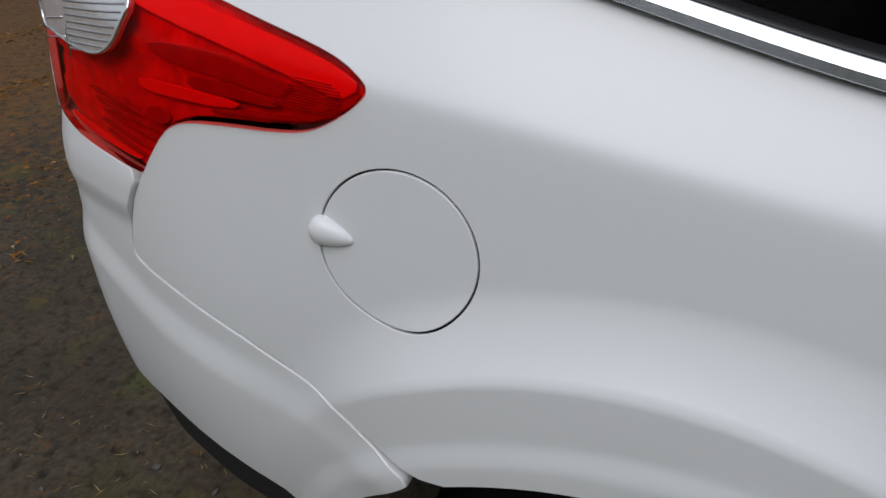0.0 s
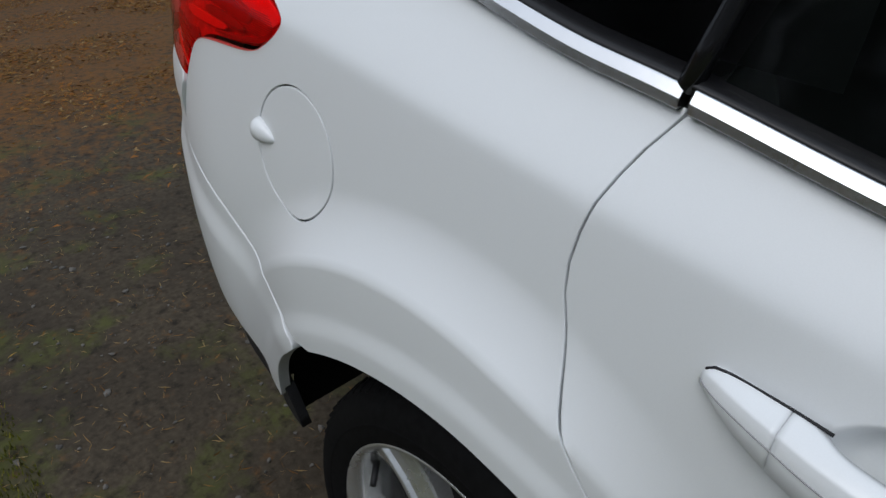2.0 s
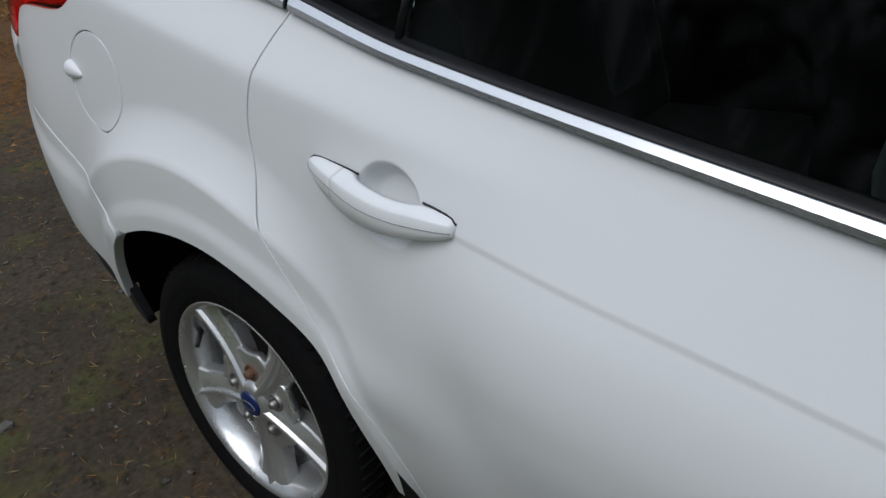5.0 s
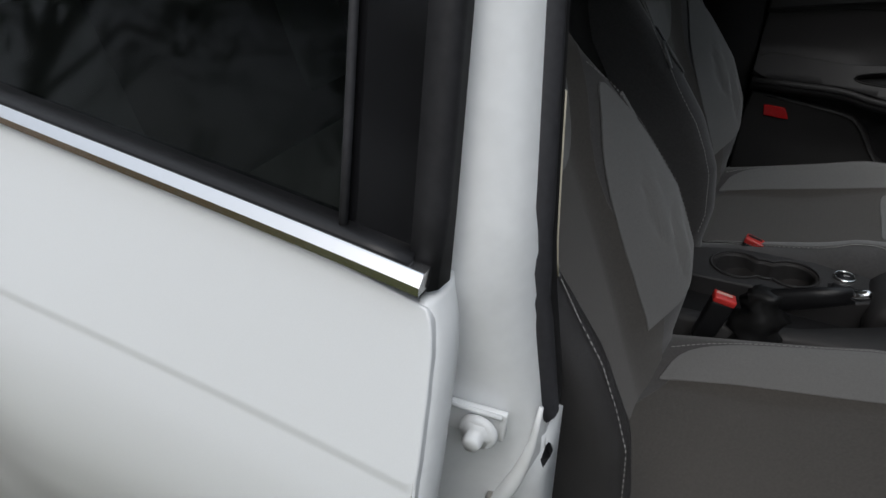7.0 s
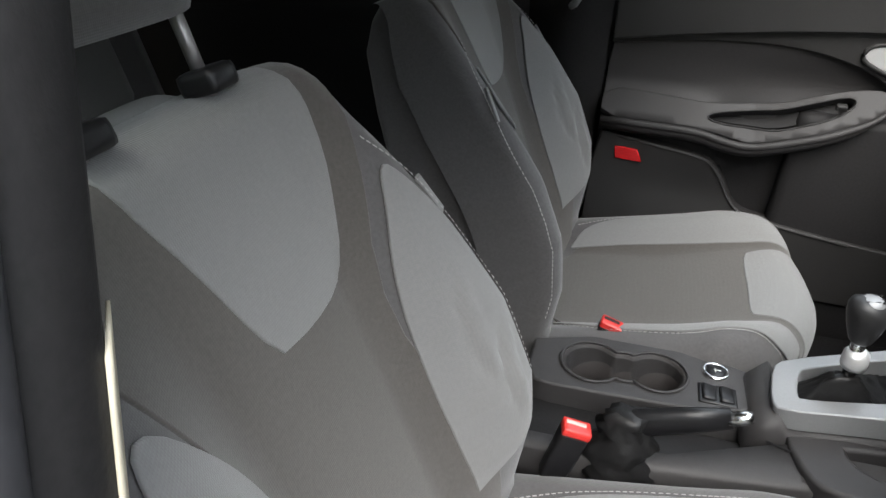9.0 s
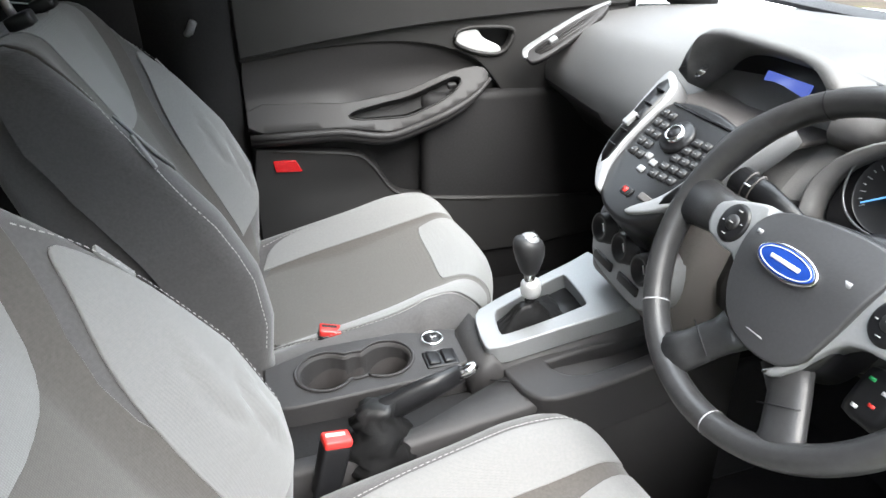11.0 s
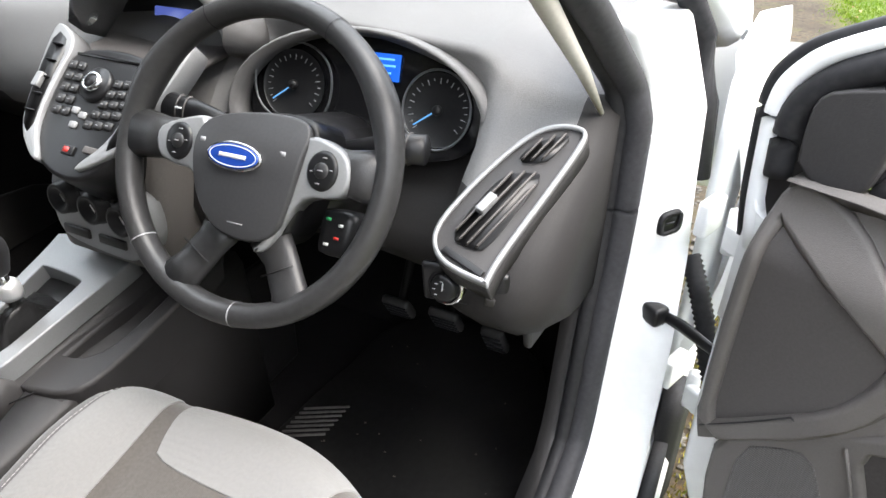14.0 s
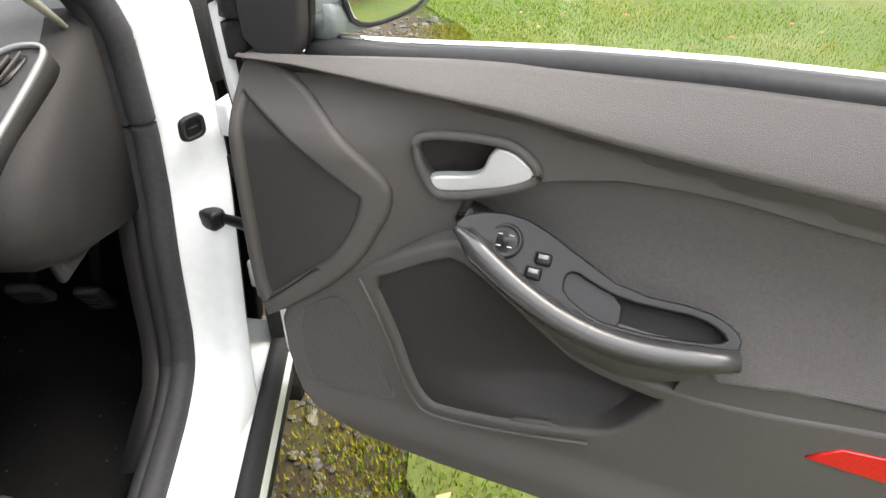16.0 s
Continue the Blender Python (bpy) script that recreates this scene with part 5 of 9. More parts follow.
# side trim of the driver's seat, seen through the door opening
st = chaikin([(-0.045, -0.02), (-0.052, 0.146), (-0.072, 0.242), (-0.086, 0.288), (-0.105, 0.340), (-0.135, 0.375), (-0.172, 0.394), (-0.21, 0.408), (-0.26, 0.408), (-0.33, 0.39), (-0.362, 0.34), (-0.362, -0.03)], 2)
patch("side_bolster_cover", st, back, TRIM_C, seat, d=0.014, edge=0.004, lift=0.007, out=FWD)
stitches("stitching", back, [(-0.060, 0.08), (-0.062, 0.15), (-0.082, 0.242), (-0.096, 0.288), (-0.114, 0.334), (-0.140, 0.366), (-0.174, 0.384), (-0.208, 0.397)], backrest, lift=0.009)
stitches("stitching", back, [(-0.206, 0.40), (-0.212, 0.376), (-0.220, 0.33), (-0.232, 0.20), (-0.235, 0.05)], backrest, lift=0.009)
# rear bench
bench = thing("rear_bench", "dark cloth rear bench behind the front seats", "car seat", (0.2, 0, 0.3))
part("bench_cushion", rbox((0.50, 1.25, 0.22), r=0.05, m=pose(0.38, 0, 0.46, 0, -6, 0)), CLOTH_D, bench)
part("bench_back", rbox((0.16, 1.25, 0.62), r=0.05, m=pose(0.06, 0, 0.80, 0, -18, 0)), CLOTH_B, bench)
for y in (-0.38, 0.38):
    part("bench_headrest", rbox((0.09, 0.26, 0.14), r=0.035, m=pose(-0.06, y, 1.14, 0, -12, 0)), CLOTH_B, bench)
    part("bench_insert", rbox((0.16, 0.30, 0.40), r=0.05, m=pose(0.068, y, 0.80, 0, -18, 0)), CLOTH_L, bench)

# belts
for y, nm, lab in ((-0.135, "belt_buckle", "black belt buckle with red button beside the driver's seat"), (0.165, "belt_buckle", "black belt buckle with red button beside the passenger seat")):
    bk = thing(nm, lab, "seat belt", (1.27, y, 0.42), group="seat belt buckles")
    tilt = 14
    zc = 0.545 if y < 0 else 0.50
    xm = 1.272 if y < 0 else 1.303
    M = pose(xm, y, zc, 0, tilt, 10 if y < 0 else -4)
    part("buckle_body", rbox((0.034, 0.022, 0.085), r=0.005, m=M, taper=(1.1, 1.1)), BLACKPL, bk)
    rr = grow(np.array([(-0.018, -0.0115), (0.018, -0.0115), (0.018, 0.0115), (-0.018, 0.0115)]), 0.0)
    red = part("release_button", rbox((0.036, 0.024, 0.012), r=0.003, m=M @ Matrix.Translation((0, 0, 0.046))), RED, bk, "red release button")
    part("buckle_slot", rbox((0.026, 0.006, 0.004), r=0.001, m=M @ Matrix.Translation((-0.002, 0.003, 0.0515))), BLACKPL if y > 0 else mat("worn_red_plastic", (0.75, 0.42, 0.38), 0.5, vary=0.1), red)
    part("buckle_stalk", tube([(xm - 0.02, y, zc - 0.12), (xm - 0.008, y, zc - 0.04)], 0.012, 10), RUBBER, bk)

# ---------------------------------------------------------------- centre console
con = thing("centre_console", "dark grey centre console with silver gear surround and cup holders", "car console", (1.45, -0.01, 0.26))
cup1, cup2 = (1.292, 0.055), (1.385, 0.058)
plate = [(1.205, 0.118), (1.535, 0.118), (1.535, 0.004), (1.25, -0.006), (1.205, 0.0)]


def top_fn(u, v):
    return np.stack([u, v, 0.548 + 0.03 * (u - 1.3) + 0 * v], -1)


q = np.linspace(0, 2 * np.pi, 72, endpoint=False)
cup = []
for a in q:
    w = np.array((math.cos(a), math.sin(a)))
    r = [max(0.0, float(w @ (np.array(c) - (1.3385, 0.0565)))) + math.sqrt(max(0, rr * rr - float(np.cross(w, np.array(c) - (1.3385, 0.0565))) ** 2)) for c, rr in ((cup1, 0.043), (cup2, 0.041))]
    k = max(r[0] if w[0] < 0 else 0.030, r[1] if w[0] >= 0 else 0.030)
    cup.append((1.3385, 0.0565) + w * k)
cup = np.array(cup)
patch("console_top", chaikin(plate, 1), top_fn, TRIM_C, con, d=0.012, holes=[cup], edge=0.075, round_=0.005, out=(0, 0, 1))
bm = loft([[(*p, 0.549 + 0.03 * (p[0] - 1.3)) for p in cup], [(*p, 0.548 + 0.03 * (p[0] - 1.3)) for p in grow(cup, -0.003)], [(*p, 0.475) for p in grow(cup, -0.008)]], cap=False)
bm2 = bmesh.new()
bm2.faces.new([bm2.verts.new((*p, 0.476)) for p in grow(cup, -0.007)])
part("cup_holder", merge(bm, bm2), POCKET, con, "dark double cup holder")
part("cup_rim", tube([(*p, 0.5505 + 0.03 * (p[0] - 1.3)) for p in grow(cup, 0.003)], 0.0022, 6, closed=True), TRIM_C, con)
for x, y in ((1.325, 0.022), (1.352, 0.026)):
    part("cup_finger", rbox((0.016, 0.02, 0.045), r=0.006, m=pose(x, y, 0.505, 8, 0, 0)), BLACKPL, con)
part("start_button", lathe([(0, 0.006), (0.0135, 0.006), (0.0145, 0.004), (0.0145, 0)], 32, pose(1.468, 0.083, 0.5525)), BLACKPL, con, "round push button with bright ring")
part("button_ring", lathe([(0.0145, 0.0), (0.0150, 0.006), (0.0175, 0.0065), (0.0190, 0.004), (0.0195, 0)], 32, pose(1.468, 0.083, 0.5525)), CHROME, con)
part("button_mark", merge(rbox((0.010, 0.0016, 0.0006), r=0, m=pose(1.470, 0.083, 0.559)), rbox((0.0016, 0.008, 0.0006), r=0, m=pose(1.467, 0.083, 0.559))), WHITE_MARK, con)
part("switch_recess", rbox((0.052, 0.040, 0.006), r=0.004, m=pose(1.468, 0.033, 0.5525)), BLACKPL, con)
for k in (0, 1):
    part("rocker_switch", rbox((0.020, 0.032, 0.008), r=0.004, m=pose(1.456 + 0.024 * k, 0.033, 0.5555, 0, 12, 0)), BLACKPL, con)
# console body below the deck
part("console_body", loft([[(x, 0.135, 0.26), (x, 0.128, zt - 0.02), (x, 0.115, zt), (x, yl, zt), (x, yl - 0.012, zt - 0.02), (x, yl - 0.03, 0.26)] for x, zt, yl in ((1.00, 0.46, -0.03), (1.20, 0.468, -0.005), (1.535, 0.472, 0.0), (1.56, 0.552, -0.09), (1.72, 0.56, -0.10), (1.90, 0.60, -0.10))]), TRIM_C, con)
part("console_side", loft([[(x, -0.102, 0.28), (x, -0.102, zt - 0.006), (x, -0.096, zt), (x, yi, zt + 0.008), (x, yi, 0.28)] for x in np.linspace(1.10, 1.585, 20) for zt, yi in ((float(np.interp(x, [1.10, 1.35, 1.50, 1.585], [0.505, 0.515, 0.538, 0.553])), float(np.interp(x, [1.10, 1.40, 1.53, 1.585], [-0.082, -0.080, -0.040, -0.030]))),)]), TRIM_C, con)
# well floor in near-black: the shade round the lever is in its colour
part("lever_tray", rbox((0.34, 0.085, 0.02), r=0.006, m=pose(1.37, -0.045, 0.50)), DARK, con)
# raised gear plinth with silver surround
GM = basis((1.62, -0.02, 0.61), (0.974, 0, 0.227), (0, 1, 0))
gout = chaikin([(-0.095, 0.022), (-0.089, 0.004), (0.0, -0.002), (0.107, -0.012), (0.155, -0.014), (0.155, 0.155), (0.111, 0.142), (0.064, 0.134), (-0.068, 0.108), (-0.086, 0.090)], 1)
gin = chaikin([(-0.069, 0.032), (-0.059, 0.021), (0.074, 0.021), (0.084, 0.030), (0.086, 0.112), (0.079, 0.121), (-0.042, 0.094), (-0.058, 0.085)], 2)
body_sec = []
for x, z, yl, yr in ((-0.135, -0.055, 0.004, 0.105), (-0.12, -0.022, -0.002, 0.115), (-0.09, -0.006, -0.006, 0.125), (-0.078, -0.030, -0.008, 0.128), (0.0, -0.030, -0.010, 0.150), (0.10, -0.030, -0.018, 0.165), (0.17, -0.030, -0.022, 0.17)):
    ring = [(x, yl - 0.004, -0.11), (x, yl - 0.002, z - 0.016), (x, yl + 0.008, z), (x, yr - 0.008, z), (x, yr + 0.006, z - 0.016), (x, yr + 0.02, -0.11)]
    body_sec.append([tuple(GM @ Vector(p)) for p in ring])
plinth = part("gear_plinth", loft(body_sec), TRIM_C, con)
gl = lambda u, v: np.array([tuple(GM @ Vector((float(a), float(b), 0.0))) for a, b in zip(np.ravel(u), np.ravel(v))]).reshape(*np.shape(u), 3)
patch("gear_surround", gout, gl, SILVER, plinth, d=0.02, holes=[gin], edge=0.032, round_=0.003, lift=0.004, out=(0, 0, 1), label="silver gear lever surround")
part("surround_well", slab(grow(gin, 0.002), GM @ Matrix.Translation((0, 0, -0.026)), 0.003, 0), GAITER, plinth)
gb = []
for k, (dz, sc, sh) in enumerate(((-0.022, 0.96, 0), (-0.016, 0.80, 0.004), (-0.008, 0.64, 0.004), (0.004, 0.50, 0.005), (0.014, 0.38, 0.007), (0.024, 0.29, 0.008), (0.033, 0.20, 0.009))):
    c = np.array((0.0 - 0.02, 0.066))
    gb.append([tuple(GM @ Vector((c[0] + (p[0] - 0.012) * sc + sh + 0.003 * math.sin(7 * i * 0.35 + k), c[1] - 0.024 * k / 6 + (p[1] - 0.066) * sc + 0.002 * math.cos(5 * i * 0.4 + 2 * k), dz))) for i, p in enumerate(gin)])
lever = part("gear_gaiter", loft(gb), GAITER, con, "black leather gear gaiter")
part("gear_collar", tube([(1.607, 0.023, 0.656), (1.606, 0.022, 0.664), (1.604, 0.020, 0.676), (1.603, 0.020, 0.681)], [0.0150, 0.0160, 0.0150, 0.011], 20), SATIN, lever, "satin silver collar")
part("gear_rod", tube([(1.608, 0.026, 0.64), (1.600, 0.020, 0.705)], 0.0085, 12), CHROME, lever)
kz = [(0.694, 0.0095), (0.697, 0.0120), (0.706, 0.0150), (0.718, 0.0185), (0.731, 0.0212), (0.742, 0.0215), (0.750, 0.0190), (0.755, 0.0125), (0.757, 0.004)]
part("gear_knob", loft([[(1.601 - 0.10 * (z - 0.69) + 1.12 * r * math.cos(a), 0.020 + r * math.sin(a), z - 0.16 * r * math.cos(a) * min(1, (z - 0.68) / 0.05)) for a in np.linspace(0, 2 * np.pi, 28, endpoint=False)] for z, r in kz]), KEYPL, lever, "gloss black gear knob")
KT = basis((1.594, 0.020, 0.7535), (1, 0, 0.20), (0, 1, 0))
cap_ = part("knob_cap", lathe([(0, 0.0055), (0.008, 0.0050), (0.0125, 0.0030), (0.0150, -0.0005), (0.0156, -0.0040)], 32, KT), SILVER, lever, "bright shift pattern cap")
for y in (-0.008, 0.0, 0.008):
    part("shift_mark", rbox((0.017, 0.0016, 0.001), r=0, m=KT @ Matrix.Translation((0, y, 0.0042))), BLACKPL, cap_)
    for x in (-0.0125, 0.0125):
        if abs(x) + abs(y) < 0.022:
            part("shift_mark", rbox((0.0028, 0.0030, 0.001), r=0, m=KT @ Matrix.Translation((x, y, 0.0030))), BLACKPL, cap_)
part("shift_bar", rbox((0.0014, 0.016, 0.001), r=0, m=KT @ Matrix.Translation((0, 0, 0.0044))), BLACKPL, cap_)
# handbrake and its gaiter
hb = part("handbrake", tube([(1.315, -0.080, 0.552), (1.36, -0.085, 0.580), (1.41, -0.089, 0.603), (1.460, -0.091, 0.624)], [0.0155, 0.0165, 0.0155, 0.0120], 14, squash=(0.8, 1.25)), BLACKPL, con, "dark handbrake lever")
part("brake_button", tube([(1.456, -0.091, 0.622), (1.476, -0.092, 0.631), (1.482, -0.092, 0.6335)], [0.0100, 0.0088, 0.0060], 14), CHROME, hb, "chrome handbrake button")
gr = np.random.default_rng(5).uniform(-1, 1, (13, 22))
part("brake_gaiter", loft([[(1.345 + 0.006 * math.sin(k * 1.1) + (r + 0.0035 * gr[k][i]) * 1.3 * math.cos(a), -0.088 + (r + 0.003 * gr[k][i]) * math.sin(a) * (1 + 0.10 * math.sin(3 * a + k)), z + 0.003 * gr[k][(i + 5) % 22]) for i, a in enumerate(np.linspace(0, 2 * np.pi, 22, endpoint=False))] for k, (z, r) in enumerate((0.490 + 0.0088 * n_, 0.038 - 0.0017 * n_ + (0.0028 if n_ % 2 else -0.0020)) for n_ in range(13))]), GAITER, con, "crumpled black leather handbrake gaiter")
# open side pocket of the console towards the driver, bowed out under the gear plinth
part("console_flank", rbox((0.46, 0.02, 0.26), r=0.01, m=pose(1.80, -0.092, 0.41, 0, 0, 2)), DARK, con)
shelf = lambda u, v: np.stack([u, v, 0.572 + 0.15 * (u - 1.62) + 0 * v], -1)
mouth = chaikin([(1.608, -0.034), (1.608, -0.034), (1.64, -0.033), (1.74, -0.036), (1.81, -0.038), (1.81, -0.086), (1.745, -0.092), (1.69, -0.095), (1.655, -0.094), (1.623, -0.081), (1.609, -0.055)], 2)
pk = patch("pocket_wall", chaikin([(1.552, -0.024), (1.556, -0.046), (1.566, -0.088), (1.585, -0.109), (1.63, -0.114), (1.675, -0.114), (1.76, -0.108), (1.88, -0.10), (1.88, -0.026)], 1), shelf, TRIM_C, con, d=0.012, holes=[mouth], edge=0.085, round_=0.007, out=(0, 0, 1), label="dark wall of an open side pocket")
patch("pocket_floor", grow(mouth, 0.004), lambda u, v: shelf(u, v) + np.array((0, 0, -0.034)), DARK, pk, d=0.02, edge=0.0, out=(0, 0, 1))
patch("pocket_mat", chaikin([(1.640, -0.082), (1.655, -0.050), (1.735, -0.048), (1.735, -0.082)], 1), lambda u, v: shelf(u, v) + np.array((0, 0, -0.031)), TRIM_C, pk, d=0.02, edge=0.002, out=(0, 0, 1), label="loose grey rubber mat")
part("console_seam", tube([(1.525, -0.036, 0.552), (1.556, -0.052, 0.556), (1.566, -0.094, 0.545), (1.572, -0.112, 0.52)], 0.0012, 6), RUBBER, con)

# ---------------------------------------------------------------- dashboard
dash = thing("dashboard", "dark grey soft dashboard with silver-framed vents and lit instruments", "dashboard", (1.95, 0, 0.66))
YS = [-0.682, -0.655, -0.60, -0.548, -0.522, -0.345, -0.22, -0.16, -0.03, 0.10, 0.18, 0.40, 0.715]
KEY = {
    0: ([2.44, 2.47, 2.49, 2.50, 2.52, 2.54, 2.55, 2.56, 2.57, 2.56, 2.55, 2.50, 2.44], [0.945, 0.95, 0.955, 0.96, 0.965, 0.97, 0.97, 0.97, 0.97, 0.97, 0.97, 0.96, 0.945]),
    1: ([2.15, 2.15, 2.15, 2.15, 2.15, 2.15, 2.15, 2.15, 2.18, 2.15, 2.15, 2.15, 2.15], [0.945, 0.952, 0.962, 0.978, 0.992, 1.002, 0.998, 0.995, 1.005, 0.99, 0.985, 0.97, 0.95]),
    2: ([2.02, 1.97, 1.955, 1.945, 1.935, 1.925, 1.93, 1.94, 1.96, 1.95, 1.96, 1.97, 2.00], [0.930, 0.932, 0.942, 0.962, 0.980, 0.992, 0.990, 0.988, 1.00, 0.98, 0.972, 0.955, 0.93]),
    3: ([1.97, 1.935, 1.920, 1.91, 1.935, 1.945, 1.945, 1.925, 1.935, 1.91, 1.91, 1.92, 1.96], [0.905, 0.905, 0.908, 0.925, 0.955, 0.97, 0.97, 0.965, 0.985, 0.955, 0.945, 0.93, 0.91]),
    4: ([1.80, 1.745, 1.742, 1.752, 1.945, 1.96, 1.945, 1.82, 1.83, 1.86, 1.84, 1.875, 1.90], [0.800, 0.800, 0.803, 0.815, 0.84, 0.83, 0.85, 0.86, 0.90, 0.90, 0.85, 0.81, 0.80]),
    5: ([1.80, 1.752, 1.752, 1.765, 1.80, 1.82, 1.80, 1.77, 1.77, 1.82, 1.93, 1.97, 1.99], [0.700, 0.690, 0.690, 0.695, 0.70, 0.71, 0.70, 0.68, 0.68, 0.68, 0.72, 0.735, 0.735]),
    6: ([2.05] * 13, [0.655] * 13),
    7: ([2.40] * 13, [0.66] * 13),
}


def dash_sec(y):
    p = np.array([(lerp(y, YS, KEY[k][0]), lerp(y, YS, KEY[k][1])) for k in range(8)])
    p = np.vstack([p[:1], chaikin(p, 2, False)[1:-1], p[-1:]])
    return [(x, y, z) for x, z in p]


dy = sorted(set(np.round(np.linspace(-0.682, 0.715, 73), 3)) | {-0.60, -0.16})
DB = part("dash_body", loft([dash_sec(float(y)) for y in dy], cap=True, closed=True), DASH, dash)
# shade on the dash's lower face and ends, painted by a darker skin
DB.data.materials.append(DASH_SHADED)
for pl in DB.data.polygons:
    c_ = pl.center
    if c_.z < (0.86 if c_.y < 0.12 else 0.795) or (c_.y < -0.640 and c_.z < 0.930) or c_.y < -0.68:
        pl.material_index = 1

# driver's end vent: silver frame, slats, thumb wheel
VM = basis((1.735, -0.578, 0.806), (0.8215, -0.3386, 0.4588), (0.33, 0.93, 0.14))
VM = VM @ Matrix.Translation((0, 0, 0.009))
vo = chaikin([(-0.013, -0.002), (-0.004, 0.028), (0.020, 0.046), (0.070, 0.050), (0.125, 0.049), (0.180, 0.041), (0.206, 0.022), (0.216, -0.004), (0.212, -0.018), (0.187, -0.025), (0.119, -0.034), (0.028, -0.044), (-0.004, -0.053), (-0.004, -0.053)], 2)
vi = grow(vo, -0.0056)
vent = part("vent_panel", slab(vo, VM @ Matrix.Translation((0, 0, -0.028)), 0.026, 0.003), TRIM_C, dash)
part("vent_frame", ring_slab(vo[::-1] if area2(vo) < 0 else vo, vi, VM @ Matrix.Translation((0, 0, -0.004)), 0.007), SILVER, vent, "silver vent frame")


def louvre(poly, n, M, parent, along, mat_=BLACKPL):
    part("vent_well", slab(poly, M @ Matrix.Translation((0, 0, -0.001)), 0.001, 0), BLACKPL, parent)
    lo, hi = poly.min(0), poly.max(0)
    for k in range(n):
        u = (k + 0.7) / (n + 0.4)
        if along == "x":
            yy = lo[1] + (hi[1] - lo[1]) * u
            xs = np.linspace(lo[0], hi[0], 200)
            ok = inside(np.stack([xs, 0 * xs + yy], 1), poly)
            if ok.sum() < 5:
                continue
            a, b = xs[ok][0], xs[ok][-1]
            part("vent_slat", rbox((b - a - 0.002, 0.0025, 0.011), r=0.001, seg=1, m=M @ Matrix.Translation(((a + b) / 2, yy, 0.003)) @ pose(0, 0, 0, 28, 0, 0)), mat_, parent)
        else:
            xx = lo[0] + (hi[0] - lo[0]) * u
            ys = np.linspace(lo[1], hi[1], 200)
            ok = inside(np.stack([0 * ys + xx, ys], 1), poly)
            if ok.sum() < 5:
                continue
            a, b = ys[ok][0], ys[ok][-1]
            part("vent_slat", rbox((0.0025, b - a - 0.002, 0.011), r=0.001, seg=1, m=M @ Matrix.Translation((xx, (a + b) / 2, 0.003)) @ pose(0, 0, 0, 0, 25, 0)), mat_, parent)


v1 = chaikin([(0.018, 0.021), (0.066, 0.027), (0.115, 0.027), (0.132, 0.008), (0.139, -0.012), (0.086, -0.018), (0.030, -0.023), (0.020, -0.010)], 1)
v2 = chaikin([(0.136, 0.028), (0.168, 0.028), (0.192, 0.010), (0.199, -0.003), (0.175, -0.004), (0.153, -0.002)], 1)
louvre(v1, 4, VM, vent, "x", TRIM)
louvre(v2, 3, VM, vent, "x", TRIM)
part("vent_thumb", rbox((0.026, 0.011, 0.010), r=0.002, m=VM @ Matrix.Translation((0.070, 0.010, 0.010))), SILVER, vent, "silver vent slider")
part("vent_lower_slot", rbox((0.008, 0.056, 0.004), r=0.001, m=VM @ Matrix.Translation((0.004, -0.012, 0.0005)) @ pose(0, 0, 0, 0, 0, 0)), BLACKPL, vent)
# light switch under it
part("switch_panel", rbox((0.012, 0.098, 0.052), r=0.012, m=pose(1.750, -0.586, 0.771, 0, -10, 10)), BLACKPL, dash, "black light switch panel")
LS = basis((1.741, -0.568, 0.772), (0.1, -0.98, 0), (0.17, 0, 0.98))
sw = part("light_switch", lathe([(0, 0.016), (0.012, 0.016), (0.0155, 0.013), (0.0165, 0)], 28, LS), BLACKPL, dash)
part("switch_collar", lathe([(0.0165, 0.0), (0.0175, 0.008), (0.0205, 0.007), (0.022, 0.0)], 32, LS), BLACKPL, sw)
arc_ = np.radians(np.linspace(-95, 80, 16))
part("switch_ring", tube([tuple(LS @ Vector((0.0192 * math.cos(a), 0.0192 * math.sin(a), 0.008))) for a in arc_], [0.0006 + 0.0022 * math.sin(math.pi * i / 15) for i in range(16)], 8), CHROME, sw, "bright crescent on the switch")
for a in np.radians((100, 140, 180, 220)):
    part("switch_mark", rbox((0.0034, 0.0012, 0.0006), r=0, m=LS @ Matrix.Translation((0.0098 * math.cos(a), 0.0098 * math.sin(a), 0.0162))), GREY_MARK, sw)
part("switch_pointer", rbox((0.0016, 0.009, 0.002), r=0.0005, m=LS @ Matrix.Translation((0, 0.004, 0.0165))), GREY_MARK, sw)
for dz in (0.009, -0.009):
    part("dimmer_wheel", rbox((0.006, 0.012, 0.011), r=0.002, m=pose(1.748, -0.616, 0.769 + dz, 0, -10, 10)), TRIM_C, dash)
part("fuse_cover", rbox((0.16, 0.012, 0.10), r=0.02, m=pose(1.87, -0.655, 0.73, 0, -10, -8)), CORNER, dash)


